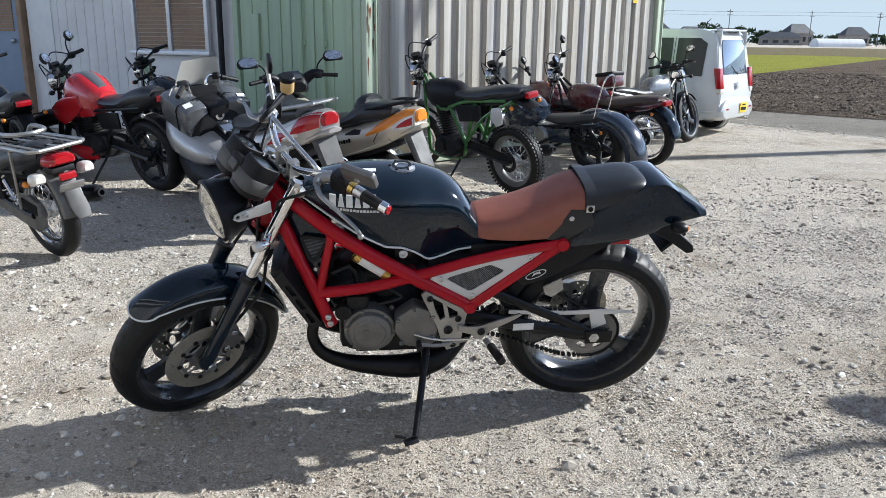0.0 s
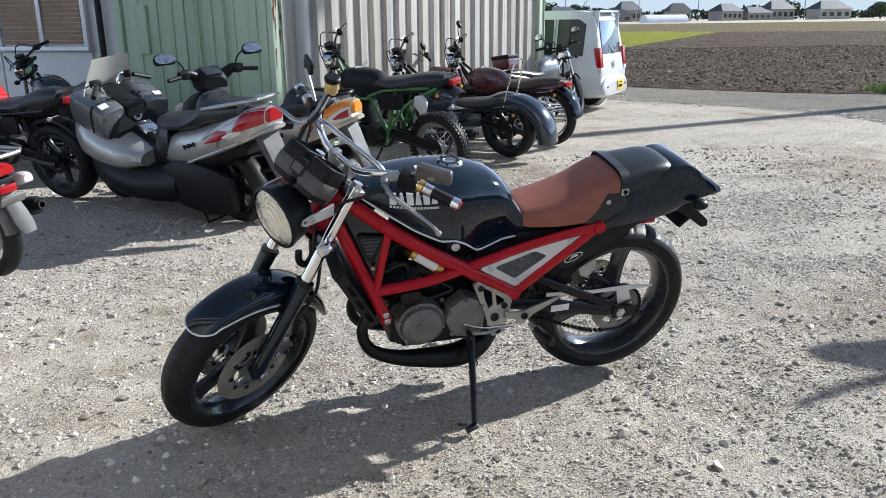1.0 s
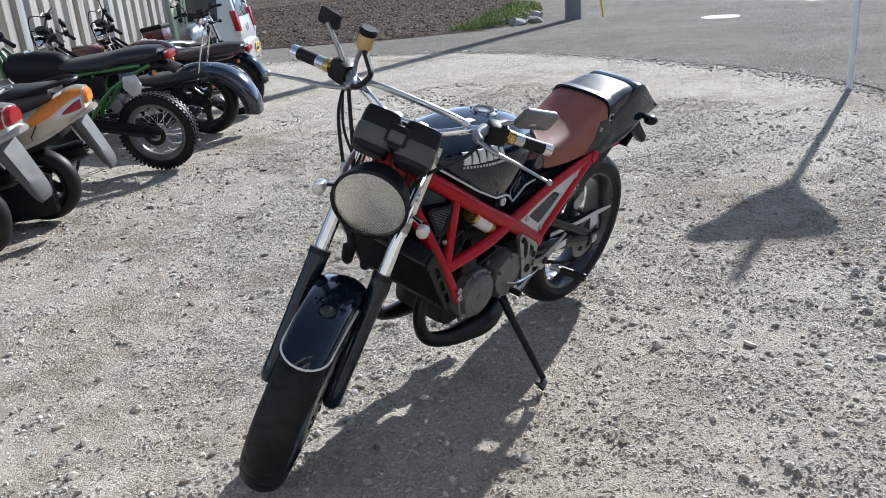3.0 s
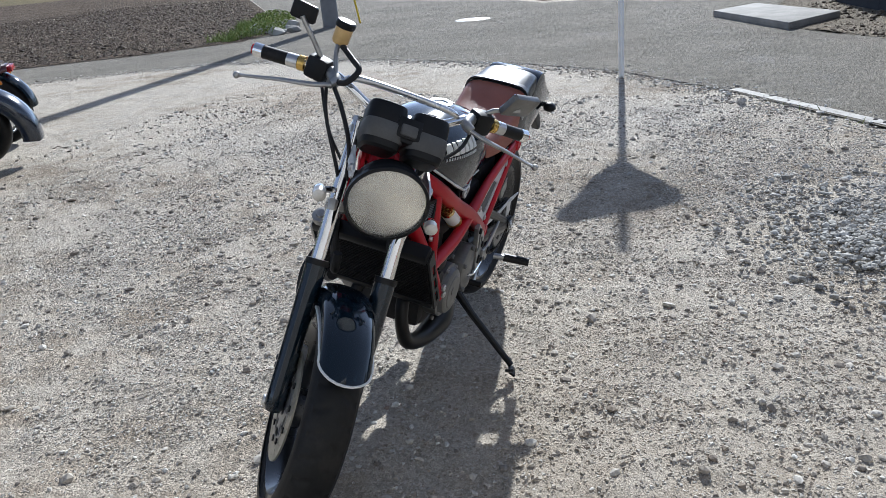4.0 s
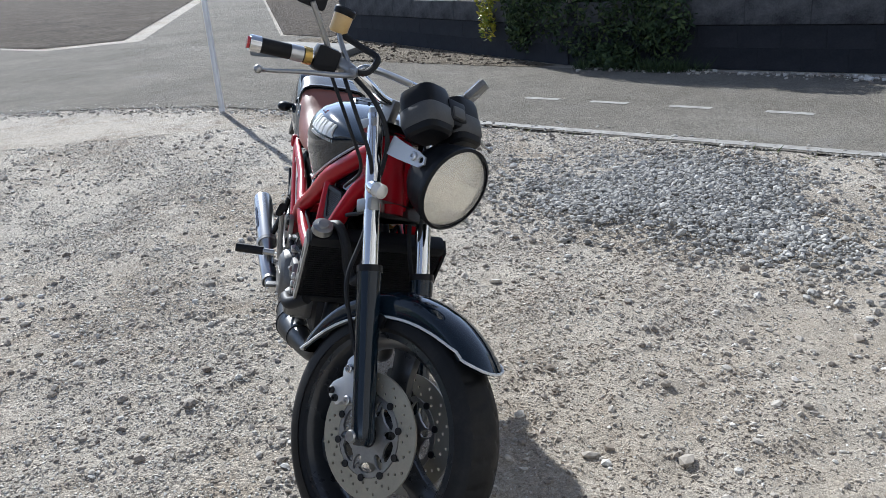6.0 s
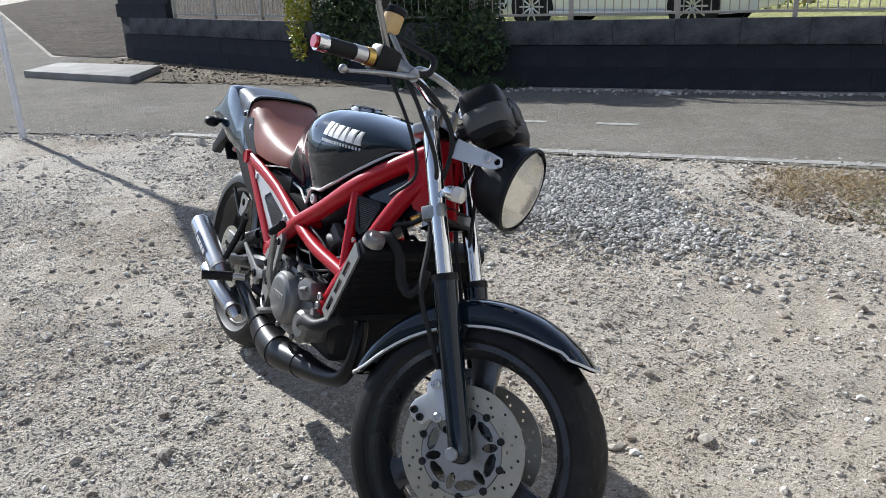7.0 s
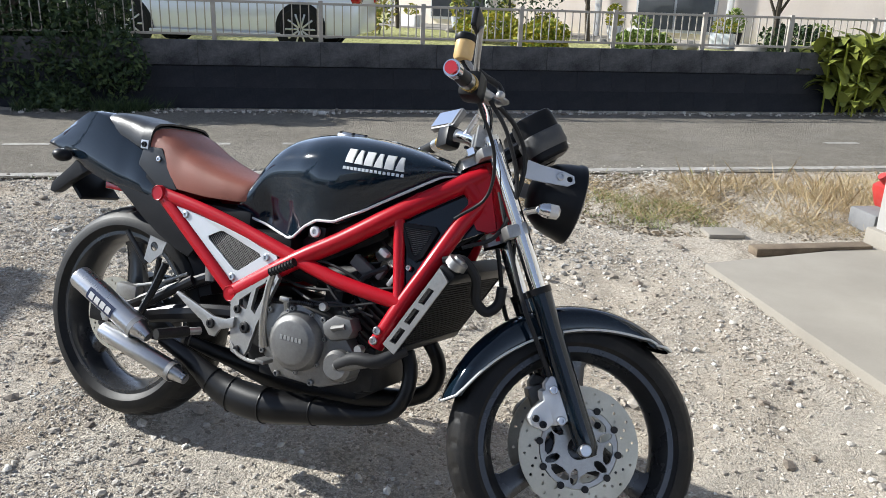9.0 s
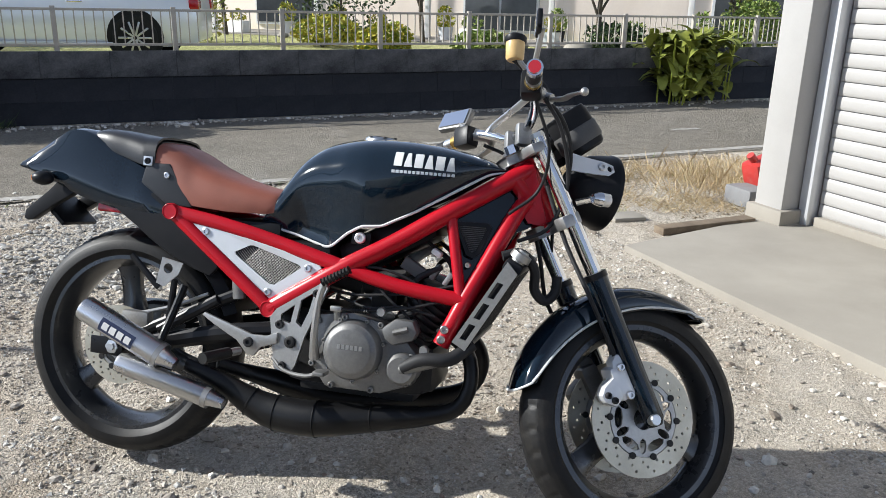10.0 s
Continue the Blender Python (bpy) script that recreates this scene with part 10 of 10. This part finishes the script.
# ---------- the white kei van ----------
def kei_van():
    m = pose(3.72, 10.80, 0, 0, 0, 141.3) @ Matrix.Scale(0.87, 4) @ Matrix.Translation((0, -0.7375, 0))
    ob = thing("van", m, "white tall kei wagon with yellow number plate", "car")
    W = 0.7375
    prof = [(0.02, 0.30), (0.0, 0.62), (0.03, 0.80), (0.16, 1.50), (0.24, 1.60), (0.50, 1.64), (1.9, 1.64), (2.25, 1.58), (2.72, 1.05), (3.25, 0.92), (3.36, 0.75), (3.38, 0.32), (3.05, 0.24), (0.30, 0.24)]
    bm = bmesh.new()
    cols = []
    for y, inset in ((-1.0, 0.030), (-0.97, 0.0), (0.97, 0.0), (1.0, 0.030)):
        col = []
        for x, z in prof:
            k = W - 0.11 * max(0.0, (z - 0.85) / 0.8)
            cx, cz = 1.7, 0.9
            col.append(bm.verts.new((x + (cx - x) * inset * 0.6, y * k, z + (cz - z) * inset)))
        cols.append(col)
    n = len(prof)
    for a, b in zip(cols, cols[1:]):
        for i in range(n):
            bm.faces.new((a[i], a[(i + 1) % n], b[(i + 1) % n], b[i]))
    bm.faces.new(cols[0])
    bm.faces.new(cols[-1])
    bmesh.ops.recalc_face_normals(bm, faces=bm.faces)
    bmesh.ops.bevel(bm, geom=[e for e in bm.edges if len(e.link_faces) == 2 and e.calc_face_angle() > 0.45], offset=0.04, segments=3, affect="EDGES", clamp_overlap=True)
    body = part("body", bm, "white_paint", ob, "white car body", sharp=40)
    sy = lambda z: W - 0.11 * max(0.0, (z - 0.85) / 0.8)
    for s in (1, -1):
        for pts in ([(0.33, 0.92), (0.30, 1.42), (0.42, 1.50), (0.78, 1.50), (0.78, 0.94)], [(0.86, 0.94), (0.86, 1.50), (1.62, 1.50), (1.62, 0.94)], [(1.72, 0.94), (1.72, 1.48), (2.12, 1.46), (2.48, 0.98)]):
            g = bmesh.new()
            f = g.faces.new([g.verts.new((x, s * (sy(z) + 0.003), z)) for x, z in pts])
            got = bmesh.ops.extrude_face_region(g, geom=[f])
            bmesh.ops.translate(g, vec=(0, -s * 0.02, 0), verts=[v for v in got["geom"] if isinstance(v, bmesh.types.BMVert)])
            part("side_window", g, "car_glass", ob, "dark side window")
        part("door_seam", tube([(0.82, s * (sy(1.5) + 0.001), 1.5), (0.82, s * (sy(0.9) + 0.001), 0.9), (0.82, s * (W + 0.001), 0.45)], 0.005, 5), "dark_alloy", ob)
        part("fuel_flap", block((0.55, s * (W - 0.004), 0.72), (0.17, 0.012, 0.16), 0.004), "white_paint", ob)
        part("tail_lamp", plate([(-0.002, 0.74), (0.08, 0.74), (0.14, 1.05), (0.04, 1.05)], s * 0.60, s * (W + 0.008), 0.012), "red_lens", ob, "tall red tail lamp")
        part("reversing_lamp", plate([(-0.004, 0.66), (0.07, 0.66), (0.08, 0.735), (-0.002, 0.735)], s * 0.61, s * (W + 0.006), 0.010), "clear", ob)
        part("wheel_arch", lathe([(0.29, s * (W - 0.10)), (0.30, s * (W + 0.004)), (0.325, s * (W + 0.004)), (0.325, s * (W - 0.02))], (0.62, 0, 0.27), 24), "white_paint", ob)
        for x in (0.62, 2.80):
            w = part("wheel", lathe([(0.0, s * 0.030), (0.06, s * 0.035), (0.10, s * 0.025), (0.16, s * 0.045), (0.175, s * 0.05), (0.175, -s * 0.09), (0.0, -s * 0.09)], (x, s * (W - 0.06), 0.275), 28), "alloy", ob)
            part("tyre", lathe([(0.172, s * 0.05), (0.19, s * 0.06), (0.25, s * 0.06), (0.272, s * 0.045), (0.275, 0), (0.272, -s * 0.07), (0.25, -s * 0.09), (0.172, -s * 0.08)], (x, s * (W - 0.06), 0.275), 32), "rubber", w)
        part("mirror", block((2.35, s * (W + 0.09), 1.02), (0.10, 0.16, 0.14), 0.03), "white_paint", ob)
    rearglass = plate([(-0.52, 0.95), (0.52, 0.95), (0.50, 1.40), (0.44, 1.48), (-0.44, 1.48), (-0.50, 1.40)], -0.012, 0.010, 0.006, plane="yz")
    part("rear_window", rearglass, "rear_glass", ob, "blue-tinted rear window", xf=Matrix.Translation((0.028 - 0.0, 0, 0)) @ Matrix(((1, 0, 0.186, -0.150 + 0.0), (0, 1, 0, 0), (0, 0, 1, 0), (0, 0, 0, 1))))
    part("wiper", joined(tube([(0.035, -0.05, 0.94), (0.075, 0.22, 1.10)], 0.008, 6), tube([(0.09, 0.05, 1.16), (0.06, 0.33, 1.05)], 0.006, 6)), "black_plastic", ob)
    part("spoiler", block((0.22, 0, 1.615), (0.20, 1.10, 0.030), 0.014, pose(0, 0, 0, 0, 5, 0)), "white_paint", ob)
    for s in (1, -1):
        part("spoiler_fin", plate([(0.115, 1.60), (0.20, 1.60), (0.150, 1.32), (0.128, 1.32)], s * 0.555, s * 0.585, 0.008), "white_paint", ob)
    part("bumper", body_of([(-0.06, 0.66, 0.28, 0.56), (-0.03, 0.72, 0.26, 0.60), (0.10, 0.745, 0.24, 0.60), (0.30, 0.745, 0.24, 0.56)], n=10), "white_paint", ob)
    part("handle", block((-0.004, 0, 0.78), (0.02, 0.10, 0.11), 0.006), "silver_paint", ob)
    for s in (1, -1):
        part("bumper_reflector", block((-0.052, s * 0.52, 0.42), (0.02, 0.11, 0.03), 0.006), "red_lens", ob)
    plate_bars(ob, (-0.072, -0.18, 0.42), -4, "yellow_plate", 0.33, 0.165)
    part("tail_pipe", tube([(0.1, -0.45, 0.22), (-0.08, -0.45, 0.22)], 0.03, 12), "chrome", ob)
    part("antenna", tube([(0.55, 0.3, 1.63), (0.42, 0.3, 1.80)], 0.005, 5), "black_plastic", ob)


kei_van()


# ---------- white saloon behind the railing ----------
def saloon():
    h = Vector((0.88, 0.47, 0))
    m = pose(7.37, -5.72, 0.275, 0, 0, math.degrees(math.atan2(h.y, h.x)))
    ob = thing("saloon_car", m, "silver-white saloon car parked behind the railing", "car")
    st = [(-0.85, 0.60, 0.35, 0.72), (-0.78, 0.80, 0.25, 0.92), (-0.30, 0.86, 0.20, 0.98), (0.6, 0.87, 0.18, 0.95), (2.0, 0.87, 0.18, 0.92), (3.0, 0.85, 0.20, 0.85), (3.50, 0.78, 0.24, 0.70), (3.62, 0.60, 0.34, 0.58)]
    part("body", body_of(st, [(0, 1.0), (0.6, 0.99), (0.88, 0.93), (0.97, 0.78), (1.0, 0.5), (0.98, 0.2), (0.9, 0.0)], 26), "car_silver", ob, "silver-white saloon body")
    part("cabin", body_of([(-0.45, 0.70, 0.90, 0.98), (0.15, 0.70, 0.90, 1.36), (0.9, 0.70, 0.90, 1.46), (1.6, 0.70, 0.90, 1.40), (2.45, 0.72, 0.85, 0.92)], [(0, 1), (0.62, 0.97), (0.82, 0.85), (1.0, 0.0)], 18), "car_glass", ob)
    part("roof", body_of([(0.20, 0.56, 1.33, 1.39), (0.9, 0.58, 1.42, 1.48), (1.55, 0.56, 1.37, 1.42)], n=10), "car_silver", ob)
    for s in (1, -1):
        for x in (0.0, 2.62):
            w = part("wheel", lathe([(0.0, s * 0.02), (0.05, s * 0.03), (0.21, s * 0.01), (0.235, s * 0.03), (0.235, -s * 0.1), (0, -s * 0.1)], (x, s * 0.835, 0.325), 30), "dark_alloy", ob)
            part("tyre", lathe([(0.232, s * 0.03), (0.245, s * 0.045), (0.30, s * 0.045), (0.325, s * 0.02), (0.325, -s * 0.08), (0.23, -s * 0.1)], (x, s * 0.835, 0.325), 34), "rubber", w)
            for k in range(10):
                part("spoke", block((0.125, 0, 0), (0.20, 0.02, 0.026), 0.004), "aluminium", w, xf=Matrix.Translation((x, s * 0.872, 0.325)) @ pose(0, 0, 0, 0, 36 * k, 0))
            part("wheel_arch", lathe([(0.0, s * 0.8715), (0.375, s * 0.8715), (0.38, s * 0.84)], (x, 0, 0.335), 30), "black_plastic", ob)
        part("tail_lamp", block((-0.80, s * 0.66, 0.78), (0.14, 0.28, 0.16), 0.04), "red_lens", ob)
        part("door_handle", block((0.75, s * 0.872, 0.80), (0.20, 0.02, 0.03), 0.008), "chrome", ob)
        part("sill_trim", block((1.3, s * 0.865, 0.24), (2.0, 0.03, 0.05), 0.01), "silver_paint", ob)


saloon()
